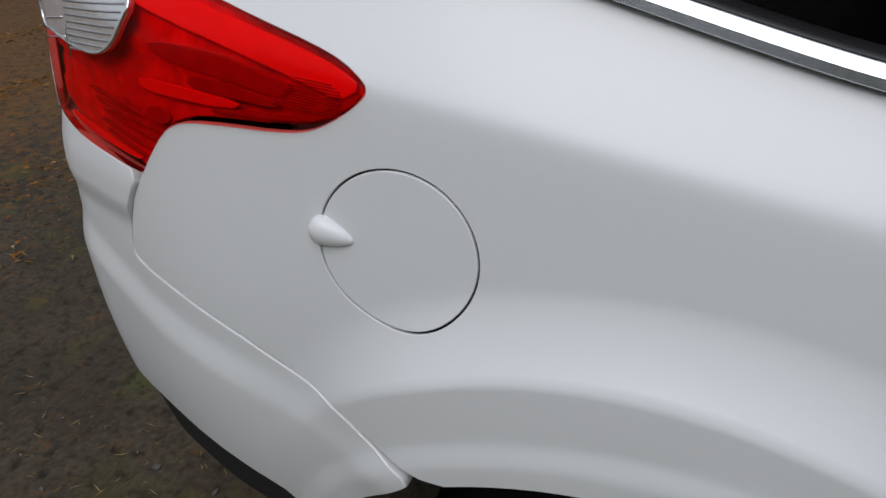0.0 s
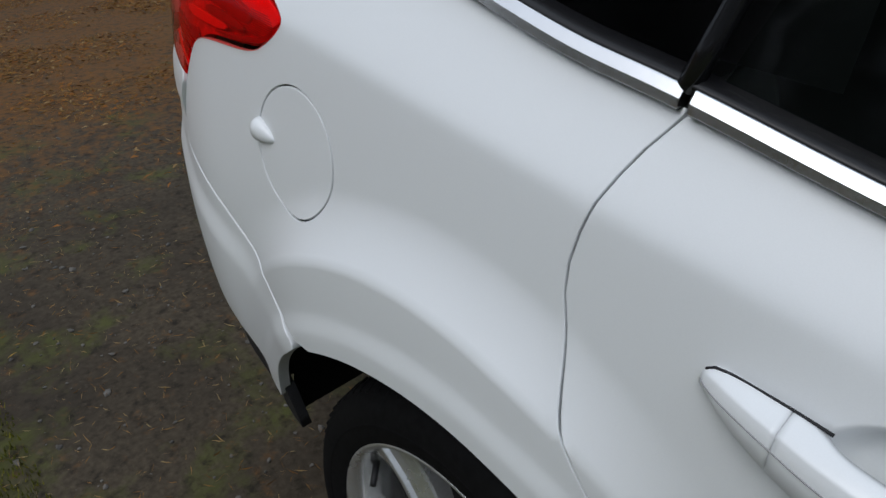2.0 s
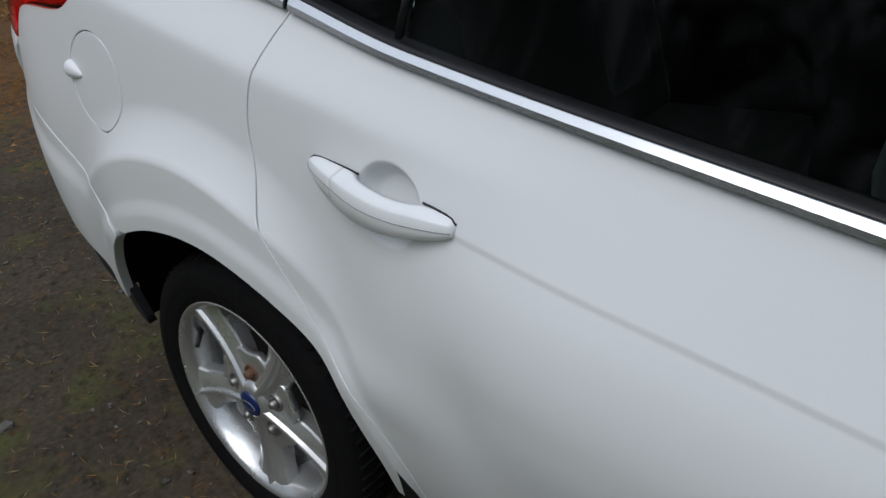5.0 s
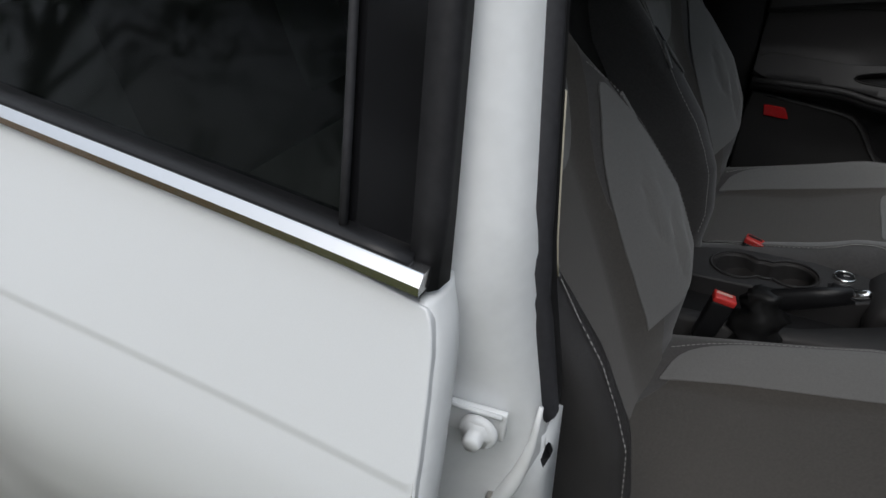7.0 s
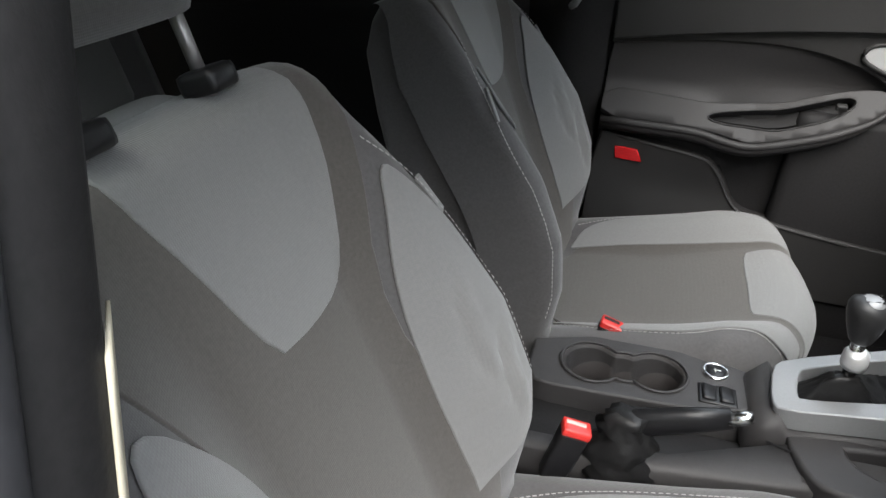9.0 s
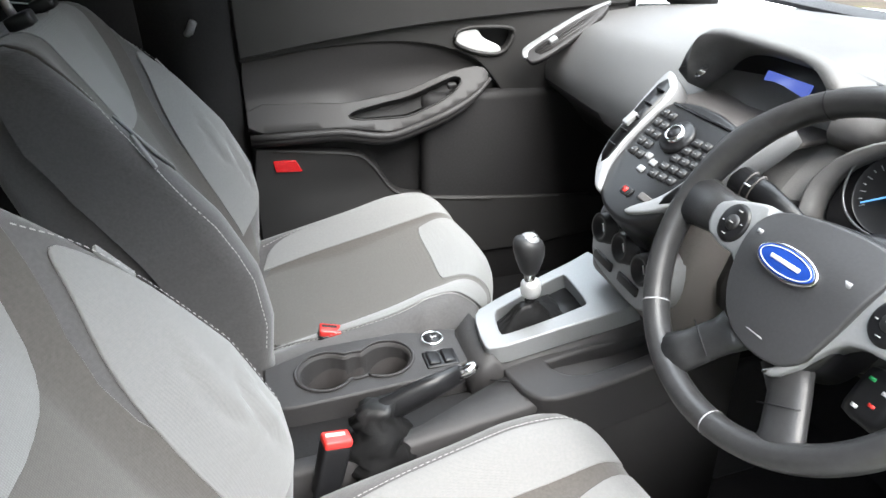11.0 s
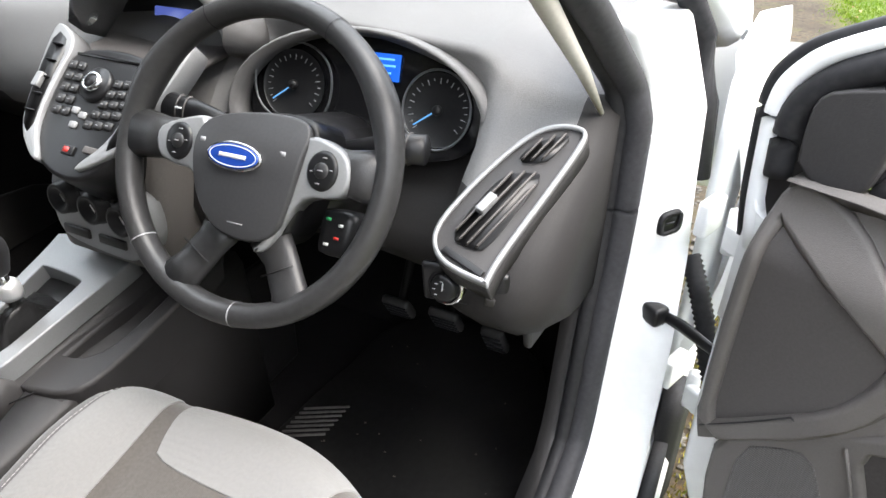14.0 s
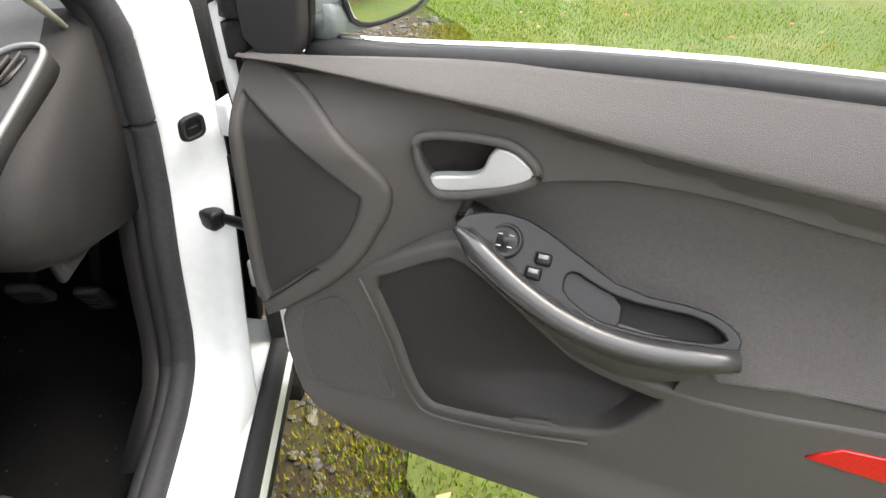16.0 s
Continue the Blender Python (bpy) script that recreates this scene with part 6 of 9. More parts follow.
# instrument cluster
IM = basis((1.90, -0.372, 0.90), (0.10, -0.985, 0.0), (0.34, 0.03, 0.94))
cl = chaikin([(-0.180, -0.055), (-0.176, 0.03), (-0.14, 0.076), (-0.05, 0.082), (0.05, 0.080), (0.11, 0.062), (0.155, 0.02), (0.160, -0.04), (0.10, -0.070), (-0.10, -0.070)], 2)
cluster = part("cluster_panel", slab(cl, IM @ Matrix.Translation((0, 0, -0.03)), 0.02, 0.003), GLOSS, dash, "black instrument cluster with two dials and a blue display")
for cx, cy, nm in ((-0.110, 0.010, "dial"), (0.097, 0.001, "dial")):
    D2 = IM @ Matrix.Translation((cx, cy, 0)) @ Matrix.Scale(0.86, 4)
    dial = part(nm, lathe([(0, -0.008), (0.052, -0.008), (0.054, -0.006)], 48, D2), BLACKPL, cluster)
    ringo = [(0.0675 * math.copysign(abs(math.cos(a)) ** 0.85, math.cos(a)) + 0.002, 0.0605 * math.copysign(abs(math.sin(a)) ** 0.85, math.sin(a)) + 0.010 * (1 - math.cos(a)) * 0.4) for a in np.radians(np.arange(0, 360, 6))] if cx < 0 else [(0.0525 * math.cos(a), 0.0575 * math.sin(a)) for a in np.radians(np.arange(0, 360, 6))]
    part("dial_ring", tube([tuple(D2 @ Vector((x, y, -0.001))) for x, y in ringo], 0.0015, 8, closed=True), RING, cluster, "thin satin dial ring")
    for k in range(21):
        a = math.radians(220 - 260 * k / 20)
        L = 0.008 if k % 2 == 0 else 0.0045
        part("dial_tick", rbox((L, 0.0013, 0.0006), r=0, m=D2 @ Matrix.Rotation(a, 4, "Z") @ Matrix.Translation((0.044 - L / 2 + 0.002, 0, -0.0073))), GREY_MARK, dial)
    part("dial_needle", rbox((0.040, 0.0022, 0.002), r=0.0006, m=D2 @ Matrix.Rotation(math.radians(216), 4, "Z") @ Matrix.Translation((0.022, 0, -0.004))), glow("lit_needle", (0.15, 0.45, 0.9), 0.16) if cx < 0 else bpy.data.materials["lit_needle"], dial, "pale blue needle")
    part("dial_hub", lathe([(0, 0.001), (0.007, 0.0), (0.008, -0.007)], 20, D2), BLACKPL, dial)
disp = part("trip_display", rbox((0.040, 0.034, 0.003), r=0.001, m=IM @ Matrix.Translation((0.021, 0.046, -0.006))), SCREEN_C, cluster, "lit blue trip display")
for k, (w, y) in enumerate(((0.030, 0.055), (0.036, 0.047), (0.022, 0.038))):
    part("display_line", rbox((w * 0.8, 0.0026, 0.0008), r=0, m=IM @ Matrix.Translation((0.021, y + 0.001, -0.0042))), SCREEN_T, disp)
hood_pts = []
for a in np.linspace(math.radians(200), math.radians(-22), 26):
    hood_pts.append((0.176 * math.cos(a) * 1.0 - 0.008, -0.02 + 0.105 * max(-0.45, math.sin(a)) ** 1 if math.sin(a) > 0 else -0.02 + 0.105 * math.sin(a)))
hs_ = []
for x, y in hood_pts:
    p0, p1, p2 = (tuple(IM @ Vector((x * s, y * s2, d_))) for s, s2, d_ in ((0.98, 0.96, -0.02), (1.0, 1.0, 0.030), (1.05, 1.06, 0.020)))
    p3 = tuple(IM @ Vector((x * 1.12, y * 1.12, -0.03)))
    hs_.append([p0, p1, p2, p3])
part("cluster_hood", loft(hs_), DASH, dash, "soft hood over the instruments")

# centre stack: hooded screen, radio face, side vents, climate knobs
RM = basis((1.764, -0.05, 0.912), (0, -1, 0), (0.741, 0, 0.671))
face = chaikin([(-0.075, 0.055), (0.085, 0.055), (0.098, -0.02), (0.085, -0.10), (0.05, -0.132), (-0.01, -0.130), (-0.055, -0.10), (-0.072, -0.02)], 2)
stack = part("radio_panel", slab(face, RM @ Matrix.Translation((0, 0, -0.07)), 0.072, 0.006), BLACKPL, dash, "black radio panel with rows of keys")
lower = rbox((0.10, 0.21, 0.22), r=0.02, m=pose(1.78, -0.045, 0.77, 0, 6, 0))
part("stack_body", lower, TRIM, dash)
kn = part("radio_dial", lathe([(0, 0.012), (0.010, 0.012), (0.0105, 0.006), (0.022, 0.006), (0.0245, 0.004), (0.025, 0)], 36, RM @ Matrix.Translation((0.002, 0.0, 0.003))), BLACKPL, stack, "round selector dial")
part("dial_trim", lathe([(0.010, 0.0125), (0.0125, 0.0135), (0.0135, 0.0065)], 32, RM @ Matrix.Translation((0.002, 0.0, 0.003))), CHROME, kn)
part("disc_slot", rbox((0.125, 0.004, 0.004), r=0.001, m=RM @ Matrix.Translation((0.002, 0.040, 0.002))), GLOSS, stack)
for r in range(5):
    for c in range(3):
        x, y = 0.036 + 0.017 * c - 0.004 * r, 0.006 - 0.0155 * r + 0.002 * c
        k_ = part("radio_key", rbox((0.0145, 0.0115, 0.005), r=0.002, seg=1, m=RM @ Matrix.Translation((x, y, 0.003))), KEYPL, stack)
        part("key_mark", rbox((0.005, 0.0009, 0.0006), r=0, m=RM @ Matrix.Translation((x, y, 0.0057))), GREY_MARK, k_)
    for c in range(2):
        x, y = -0.058 + 0.017 * c + 0.003 * r, 0.022 - 0.0165 * r
        k_ = part("radio_key", rbox((0.0145, 0.0125, 0.005), r=0.002, seg=1, m=RM @ Matrix.Translation((x, y, 0.003))), KEYPL, stack)
        part("key_mark", rbox((0.005, 0.0009, 0.0006), r=0, m=RM @ Matrix.Translation((x, y, 0.0057))), GREY_MARK, k_)
for x, y in ((-0.012, -0.040), (0.004, -0.045), (-0.004, -0.060)):
    part("menu_key", rbox((0.012, 0.010, 0.006), r=0.003, m=RM @ Matrix.Translation((x, y, 0.003))), SILVER, stack)
part("hazard_key", rbox((0.020, 0.013, 0.005), r=0.002, m=RM @ Matrix.Translation((0.010, -0.094, 0.003))), BLACKPL, stack)
part("hazard_mark", rbox((0.009, 0.007, 0.001), r=0, m=RM @ Matrix.Translation((0.008, -0.094, 0.006))), RED, stack)
part("stack_key", rbox((0.022, 0.010, 0.004), r=0.002, m=RM @ Matrix.Translation((0.045, -0.088, 0.003))), TRIM, stack)
for sgn in (-1, 1):
    fr = chaikin([(sgn * a, b) for a, b in ((0.072, 0.058), (0.118, 0.082), (0.128, 0.07), (0.112, -0.01), (0.094, -0.078), (0.045, -0.118), (0.030, -0.116), (0.070, -0.07), (0.074, 0.0))], 2)
    VMx = RM @ Matrix.Translation((0.004, 0, 0.006))
    sv = part("side_vent", slab(fr, VMx @ Matrix.Translation((0, 0, -0.03)), 0.032, 0.003), SILVER, stack, "silver-framed centre vent")
    slot = chaikin([(sgn * a, b) for a, b in ((0.082, 0.050), (0.118, 0.070), (0.110, 0.0), (0.094, -0.068), (0.066, -0.090), (0.080, -0.02))], 1)
    part("vent_well", slab(slot, VMx @ Matrix.Translation((0, 0, 0.0015)), 0.0012, 0), BLACKPL, sv)
    for k in range(5):
        t_ = k / 4
        part("vent_slat", rbox((0.018, 0.0022, 0.006), r=0.0008, seg=1, m=VMx @ Matrix.Translation((sgn * (0.098 - 0.012 * (1 - t_)), -0.055 + 0.10 * t_, 0.004))), BLACKPL, sv)
    part("vent_slider", rbox((0.012, 0.022, 0.008), r=0.002, m=VMx @ Matrix.Translation((sgn * 0.096, -0.012, 0.006))), SILVER, sv)
CM = basis((1.716, -0.05, 0.757), (0, -1, 0), (0.10, 0, 0.995))
cp = chaikin([(-0.078, 0.040), (-0.06, 0.052), (0.06, 0.045), (0.10, 0.030), (0.108, -0.03), (0.070, -0.062), (0.046, -0.070), (-0.065, -0.062), (-0.086, -0.045), (-0.090, -0.005)], 2)
clim = part("climate_panel", slab(cp, CM @ Matrix.Translation((0, 0, -0.02)), 0.024, 0.004), SILVER, dash, "silver climate panel with three black knobs")
for x, y in ((-0.050, 0.008), (0.008, 0.005), (0.062, 0.0)):
    k_ = part("climate_knob", lathe([(0, 0.010), (0.013, 0.010), (0.016, 0.018), (0.0215, 0.017), (0.0235, 0.004), (0.0245, 0.004), (0.025, 0.0)], 36, CM @ Matrix.Translation((x, y, 0.004))), BLACKPL, clim)
    part("knob_mark", rbox((0.002, 0.012, 0.001), r=0, m=CM @ Matrix.Translation((x, y, 0.0145)) @ Matrix.Rotation(0.6, 4, "Z")), WHITE_MARK, k_)
for x, y in ((-0.020, 0.028), (0.040, 0.024)):
    part("climate_key", lathe([(0, 0.006), (0.006, 0.006), (0.0075, 0.003), (0.008, 0)], 20, CM @ Matrix.Translation((x, y, 0.004))), BLACKPL, clim)
for x in (-0.045, 0.025):
    part("climate_button", rbox((0.052, 0.014, 0.006), r=0.003, m=CM @ Matrix.Translation((x, -0.044, 0.005))), BLACKPL, clim)
# screen hood and screen
SM = basis((1.918, -0.055, 0.962), (0, -1, 0), (0.30, 0, 0.954))
hood = []
for a in np.linspace(math.radians(178), math.radians(2), 21):
    x = 0.135 * math.copysign(abs(math.cos(a)) ** 0.45, math.cos(a))
    y = -0.05 + 0.094 * abs(math.sin(a)) ** 0.5
    hood.append([tuple(SM @ Vector(p)) for p in ((x * 0.93, y - 0.006, -0.01), (x, y, 0.085 - 0.55 * max(0, 0.03 - y)), (x * 1.06, y + 0.012, 0.07), (x * 1.10, y + 0.004, -0.06))])
part("screen_hood", loft(hood), DASH, dash, "soft hood over the centre screen")
part("screen_well", rbox((0.26, 0.10, 0.006), r=0.01, m=SM @ Matrix.Translation((0, -0.005, -0.006))), BLACKPL, dash)
scr = part("centre_screen", rbox((0.082, 0.056, 0.004), r=0.002, m=SM @ Matrix.Translation((-0.010, -0.008, 0.0))), SCREEN, dash, "small lit blue screen")
part("screen_line", rbox((0.030, 0.004, 0.001), r=0, m=SM @ Matrix.Translation((-0.006, -0.008, 0.0025))), SCREEN_T, scr)
part("screen_line", rbox((0.020, 0.003, 0.001), r=0, m=SM @ Matrix.Translation((-0.012, -0.018, 0.0025))), SCREEN_T, scr)
shelf_ = rbox((0.22, 0.10, 0.008), r=0.01, m=basis((1.86, -0.055, 0.935), (0, -1, 0), (0.97, 0, 0.10)))
part("screen_shelf", shelf_, TRIM, dash)
for y in (0.078,):
    part("sensor_eye", lathe([(0, 0.006), (0.010, 0.004), (0.014, 0)], 20, basis((1.875, y, 0.965), (0, -1, 0), (0.7, 0, 0.7))), CHROME, dash)
# passenger end vent and glovebox
PM = basis((1.928, 0.615, 0.915), (0.87, 0.05, 0.48), (0.0, 0.88, 0.45))
pv = chaikin([(-0.105, -0.026), (0.04, -0.024), (0.10, -0.008), (0.112, 0.004), (0.06, 0.022), (-0.09, 0.030), (-0.112, 0.006)], 2)
pvo = part("passenger_vent", slab(pv, PM @ Matrix.Translation((0, 0, -0.01)), 0.012, 0.003), TRIM_C, dash)
strip_ = chaikin([(-0.116, 0.004), (-0.108, 0.026), (-0.09, 0.034), (0.06, 0.026), (0.120, 0.006), (0.112, 0.000), (0.06, 0.014), (-0.088, 0.020), (-0.100, 0.012), (-0.106, 0.002)], 2)
part("vent_frame", slab(strip_, PM @ Matrix.Translation((0, 0, -0.004)), 0.009, 0.002), SILVER, pvo, "silver vent edge strip")
pvs = chaikin([(-0.088, 0.008), (-0.080, -0.018), (0.04, -0.016), (0.085, -0.004), (0.06, 0.006), (-0.07, 0.014)], 1)
part("vent_well", slab(pvs, PM @ Matrix.Translation((0, 0, 0.0015)), 0.0012, 0), CORNER, pvo)
for k in range(3):
    part("vent_slat", rbox((0.13 - 0.02 * k, 0.002, 0.006), r=0.0008, seg=1, m=PM @ Matrix.Translation((-0.012 - 0.006 * k, 0.003 - 0.008 * k, 0.003))), TRIM_C, pvo)
part("vent_slider", rbox((0.02, 0.014, 0.012), r=0.003, m=PM @ Matrix.Translation((-0.04, 0.0, 0.006))), SILVER, pvo)


# ---------------------------------------------------------------- steering wheel
stw = thing("steering_wheel", "black leather steering wheel with silver spokes and a blue oval badge", "steering wheel", (1.705, -0.345, 0.89))
TM0 = basis((1.705, -0.345, 0.888), (0.045, -0.999, 0.0), (0.473, 0.02, 0.881))
TM = TM0
bm = bmesh.new()
rings = []
for k in range(96):
    a = 2 * math.pi * k / 96
    grip = 1 + 0.16 * sum(math.exp(-((math.degrees((a - math.radians(c) + math.pi) % (2 * math.pi) - math.pi)) / 14) ** 2) for c in (28, 152))
    ring = []
    for j in range(16):
        b = 2 * math.pi * j / 16
        r = 0.1685 + 0.0140 * grip * math.cos(b)
        ring.append(bm.verts.new(TM @ Vector((r * math.cos(a), r * math.sin(a), 0.0165 * grip * math.sin(b)))))
    rings.append(ring)
for k in range(96):
    for j in range(16):
        bm.faces.new((rings[k][j], rings[(k + 1) % 96][j], rings[(k + 1) % 96][(j + 1) % 16], rings[k][(j + 1) % 16]))
bmesh.ops.recalc_face_normals(bm, faces=bm.faces[:])
rim_ob = part("rim", bm, LEATHER, stw, "black leather rim, worn on the outer edge")
for c in (62, 118, 222, 276):
    a = math.radians(c)
    M = TM @ Matrix.Rotation(a, 4, "Z") @ Matrix.Translation((0.1685, 0, 0)) @ Matrix.Rotation(math.pi / 2, 4, "X")
    part("rim_seam", lathe([(0.0171, -0.0008), (0.0175, 0.0), (0.0171, 0.0008)], 24, M @ Matrix.Diagonal((0.86, 1.0, 1, 1))), GREY_MARK if c in (222, 276) else BLACKPL, rim_ob)
hubp = chaikin([(-0.030, 0.043), (-0.054, 0.030), (-0.058, 0.004), (-0.050, -0.038), (-0.024, -0.073), (0.018, -0.084), (0.056, -0.074), (0.068, -0.035), (0.075, 0.010), (0.078, 0.044), (0.060, 0.052), (0.022, 0.051)], 2)


def pad_fn(u, v):
    d_ = np.hypot((u - 0.008) / 0.085, (v + 0.015) / 0.085)
    z = 0.028 - 0.014 * d_ ** 2 + 0.004 * np.exp(-(((v - 0.01) / 0.03) ** 2))
    o = np.stack([u, v, z], -1)
    R_ = np.array(TM.to_3x3())
    return o @ R_.T + np.array(TM.translation)


SN = tuple(TM.to_3x3() @ Vector((0, 0, 1)))
pad = patch("airbag_pad", hubp, pad_fn, PAD, stw, d=0.006, edge=0.03, round_=0.004, out=SN, label="dark grey airbag pad")
part("hub_back", slab(grow(hubp, 0.006), TM @ Matrix.Translation((0, 0, -0.055)), 0.058, 0.006), BLACKPL, stw)
BM = TM @ Matrix.Translation((0.004, 0.002, 0.0275)) @ pose(0, 0, 0.0015, -3, 0, 0)
bd = part("badge", slab(oval(0, 0, 0.0345, 0.0155, 48), BM, 0.004, 0.0015), CHROME, pad, "bright-rimmed blue oval badge")
part("badge_field", slab(oval(0, 0, 0.0318, 0.0130, 48), BM @ Matrix.Translation((0, 0, 0.003)), 0.0022, 0.0005), BLUE, bd)
part("badge_ring", tube([tuple(BM @ Vector((0.0292 * math.cos(a), 0.0108 * math.sin(a), 0.0052))) for a in np.linspace(0, 2 * np.pi, 40, endpoint=False)], 0.0005, 6, closed=True), WHITE_MARK, bd)
part("badge_mark", rbox((0.034, 0.0042, 0.0008), r=0.0003, seg=1, m=BM @ Matrix.Translation((0, 0, 0.0055))), WHITE_MARK, bd, "pale bar on the badge")
for w, x, y in ((0.026, 0.012, -0.060), (0.020, 0.012, -0.067)):
    part("pad_mark", rbox((w, 0.0014, 0.0008), r=0, m=TM @ Matrix.Translation((x, y, 0.0225)) @ pose(0, 0, 0, 8, 0, 0)), GREY_MARK, pad)
for x in (-0.044, 0.058):
    part("horn_mark", rbox((0.007, 0.005, 0.0006), r=0, m=TM @ Matrix.Translation((x, 0.014, 0.0255))), GREY_MARK, pad)
SPOKES = (
    (1, [(0.072, 0.030), (0.080, 0.039), (0.102, 0.035), (0.125, 0.025), (0.133, 0.006), (0.131, -0.010), (0.120, -0.021), (0.086, -0.025), (0.073, -0.038), (0.064, -0.056), (0.056, -0.075), (0.045, -0.092), (0.030, -0.094), (0.044, -0.078), (0.056, -0.050), (0.065, -0.019), (0.067, 0.012)], (0.101, 0.005)),
    (-1, [(-0.054, 0.040), (-0.072, 0.038), (-0.112, 0.024), (-0.120, 0.010), (-0.114, -0.012), (-0.090, -0.020), (-0.062, -0.020), (-0.054, -0.042), (-0.032, -0.074), (-0.026, -0.074), (-0.046, -0.040), (-0.056, 0.0)], (-0.085, 0.007)),
)
for sgn, line_s, (kx, ky) in SPOKES:
    s_ = part("spoke", slab(chaikin(line_s, 1), TM @ Matrix.Translation((0, 0, -0.010)), 0.024, 0.004), SILVER, stw, "silver spoke with control pad")
    part("spoke_core", tube([tuple(TM @ Vector((sgn * 0.06, 0.006, -0.010))), tuple(TM @ Vector((sgn * 0.120, 0.008, -0.004))), tuple(TM @ Vector((sgn * 0.160, 0.008, 0.0)))], [0.030, 0.024, 0.030], 16, squash=(1, 0.55), up=SN), LEATHER, stw)
    KM = TM @ Matrix.Translation((kx, ky, 0.013))
    pd_ = part("control_pad", lathe([(0, 0.0045), (0.0150, 0.0045), (0.0182, 0.0030), (0.0192, 0)], 32, KM @ Matrix.Diagonal((0.95, 1.12, 1, 1))), BLACKPL, s_)
    part("control_rocker", lathe([(0, 0.0022), (0.0070, 0.0020), (0.0085, 0.0)], 24, KM @ Matrix.Translation((0, 0, 0.0045))), KEYPL, pd_)
    for mx_, my_, w_ in ((0, 0, 0.006), (0.0115, 0.002, 0.003), (-0.0115, -0.002, 0.003), (0.002, 0.0135, 0.005), (-0.002, -0.0135, 0.005)):
        part("control_mark", rbox((w_, 0.0012, 0.0006), r=0, m=KM @ Matrix.Translation((mx_, my_, 0.0070 if mx_ == 0 else 0.0048))), GREY_MARK, pd_)
    ll = [(sgn * 0.030 + 0.008, -0.074, -0.006), (sgn * 0.046 + 0.010, -0.096, -0.008), (sgn * 0.066 + 0.010, -0.128, -0.004), (sgn * 0.078 + 0.008, -0.148, 0.0)]
    part("lower_spoke", tube([tuple(TM @ Vector(p)) for p in ll], [0.026, 0.021, 0.022, 0.026], 14, squash=(1, 0.55), up=SN), LEATHER, stw)
    part("spoke_seam", tube([tuple(TM @ Vector((sgn * 0.052 - sgn * 0.016 + 0.010, -0.118, 0.008))), tuple(TM @ Vector((sgn * 0.052 + sgn * 0.02 + 0.010, -0.098, 0.008)))], 0.0009, 6), BLACKPL, stw)
colm = part("column_shroud", tube([tuple(TM @ Vector((0, -0.01, -0.05))), tuple(TM @ Vector((0, 0.0, -0.12))), tuple(TM @ Vector((0, 0.02, -0.22)))], [0.062, 0.072, 0.075], 20), BLACKPL, stw)
for sgn in (-1, 1):
    a0 = TM @ Vector((sgn * 0.05, 0.025, -0.075))
    a1 = TM @ Vector((sgn * 0.135, 0.045, -0.062))
    a2 = TM @ Vector((sgn * 0.178, 0.048, -0.055))
    stk = part("stalk", tube([tuple(a0), tuple(a1), tuple(a2)], [0.010, 0.0125, 0.0135], 14, squash=(1.25, 0.8), up=SN), BLACKPL, colm, "black column stalk")
    for k in (0.3, 0.55):
        p = a1.lerp(a2, k)
        part("stalk_ring", tube([tuple(a1.lerp(a2, k - 0.02)), tuple(a1.lerp(a2, k + 0.02))], 0.0145, 14, squash=(1.25, 0.8), up=SN), TRIM, stk)
    part("stalk_mark", rbox((0.010, 0.0022, 0.001), r=0, m=Matrix.Translation(a1.lerp(a2, 0.4)) @ TM.to_3x3().to_4x4() @ Matrix.Translation((0, 0, 0.0118))), WHITE_MARK, stk)
RP = TM @ Matrix.Translation((0.108, -0.058, -0.045))
rem = part("audio_remote", rbox((0.044, 0.052, 0.05), r=0.012, m=RP), BLACKPL, colm, "black column remote with coloured keys")
for x, y, m_ in ((-0.012, 0.018, mat("green_mark", (0.03, 0.35, 0.12), 0.5)), (0.008, 0.012, WHITE_MARK), (0.004, -0.006, RED), (-0.010, -0.016, WHITE_MARK)):
    part("remote_mark", rbox((0.006, 0.0032, 0.001), r=0, m=RP @ Matrix.Translation((x * 0.8, y * 0.8, 0.0256))), m_, rem)

# ---------------------------------------------------------------- footwell
for nm, x, y, z, w, h, lab in (("brake_pedal", 2.10, -0.395, 0.425, 0.062, 0.060, "black rubber brake pedal"), ("accelerator_pedal", 2.12, -0.487, 0.395, 0.045, 0.085, "black hinged accelerator pedal"), ("clutch_pedal", 2.09, -0.30, 0.43, 0.058, 0.058, "black rubber clutch pedal")):
    pd = thing(nm, lab, "pedal", (x, y, z), group="foot pedals")
    part("pedal_pad", rbox((0.018, w, h), r=0.008, m=pose(x, y, z, 0, -32, 0)), PEDAL, pd)
    for k in range(4):
        part("pad_rib", rbox((0.004, w * 0.8, 0.004), r=0.001, seg=1, m=pose(x, y, z, 0, -32, 0) @ Matrix.Translation((-0.010, 0, -h * 0.35 + h * 0.23 * k))), RUBBER, pd)
    part("pedal_arm", tube([(x + 0.01, y, z), (x + 0.07, y, z + 0.12), (x + 0.10, y, z + 0.28)], 0.009, 10), DARK, pd)
fm = thing("floor_mat", "black rubber floor mat with grooves and dust", "floor mat", (1.9, -0.40, 0.27))
MATM = mat("dusty_black_rubber", (0.005, 0.005, 0.0052), 0.6, vary=0.3, scale=70, bump=0.5, spec=0.18, second=(0.014, 0.0135, 0.013), second_scale=9, second_mix=0.4)
mat_fn = lambda u, v: np.stack([u, v, 0.285 + 0.35 * np.maximum(0, u - 2.05) ** 1.1 + 0.003 * np.sin(9 * u + 5 * v)], -1)
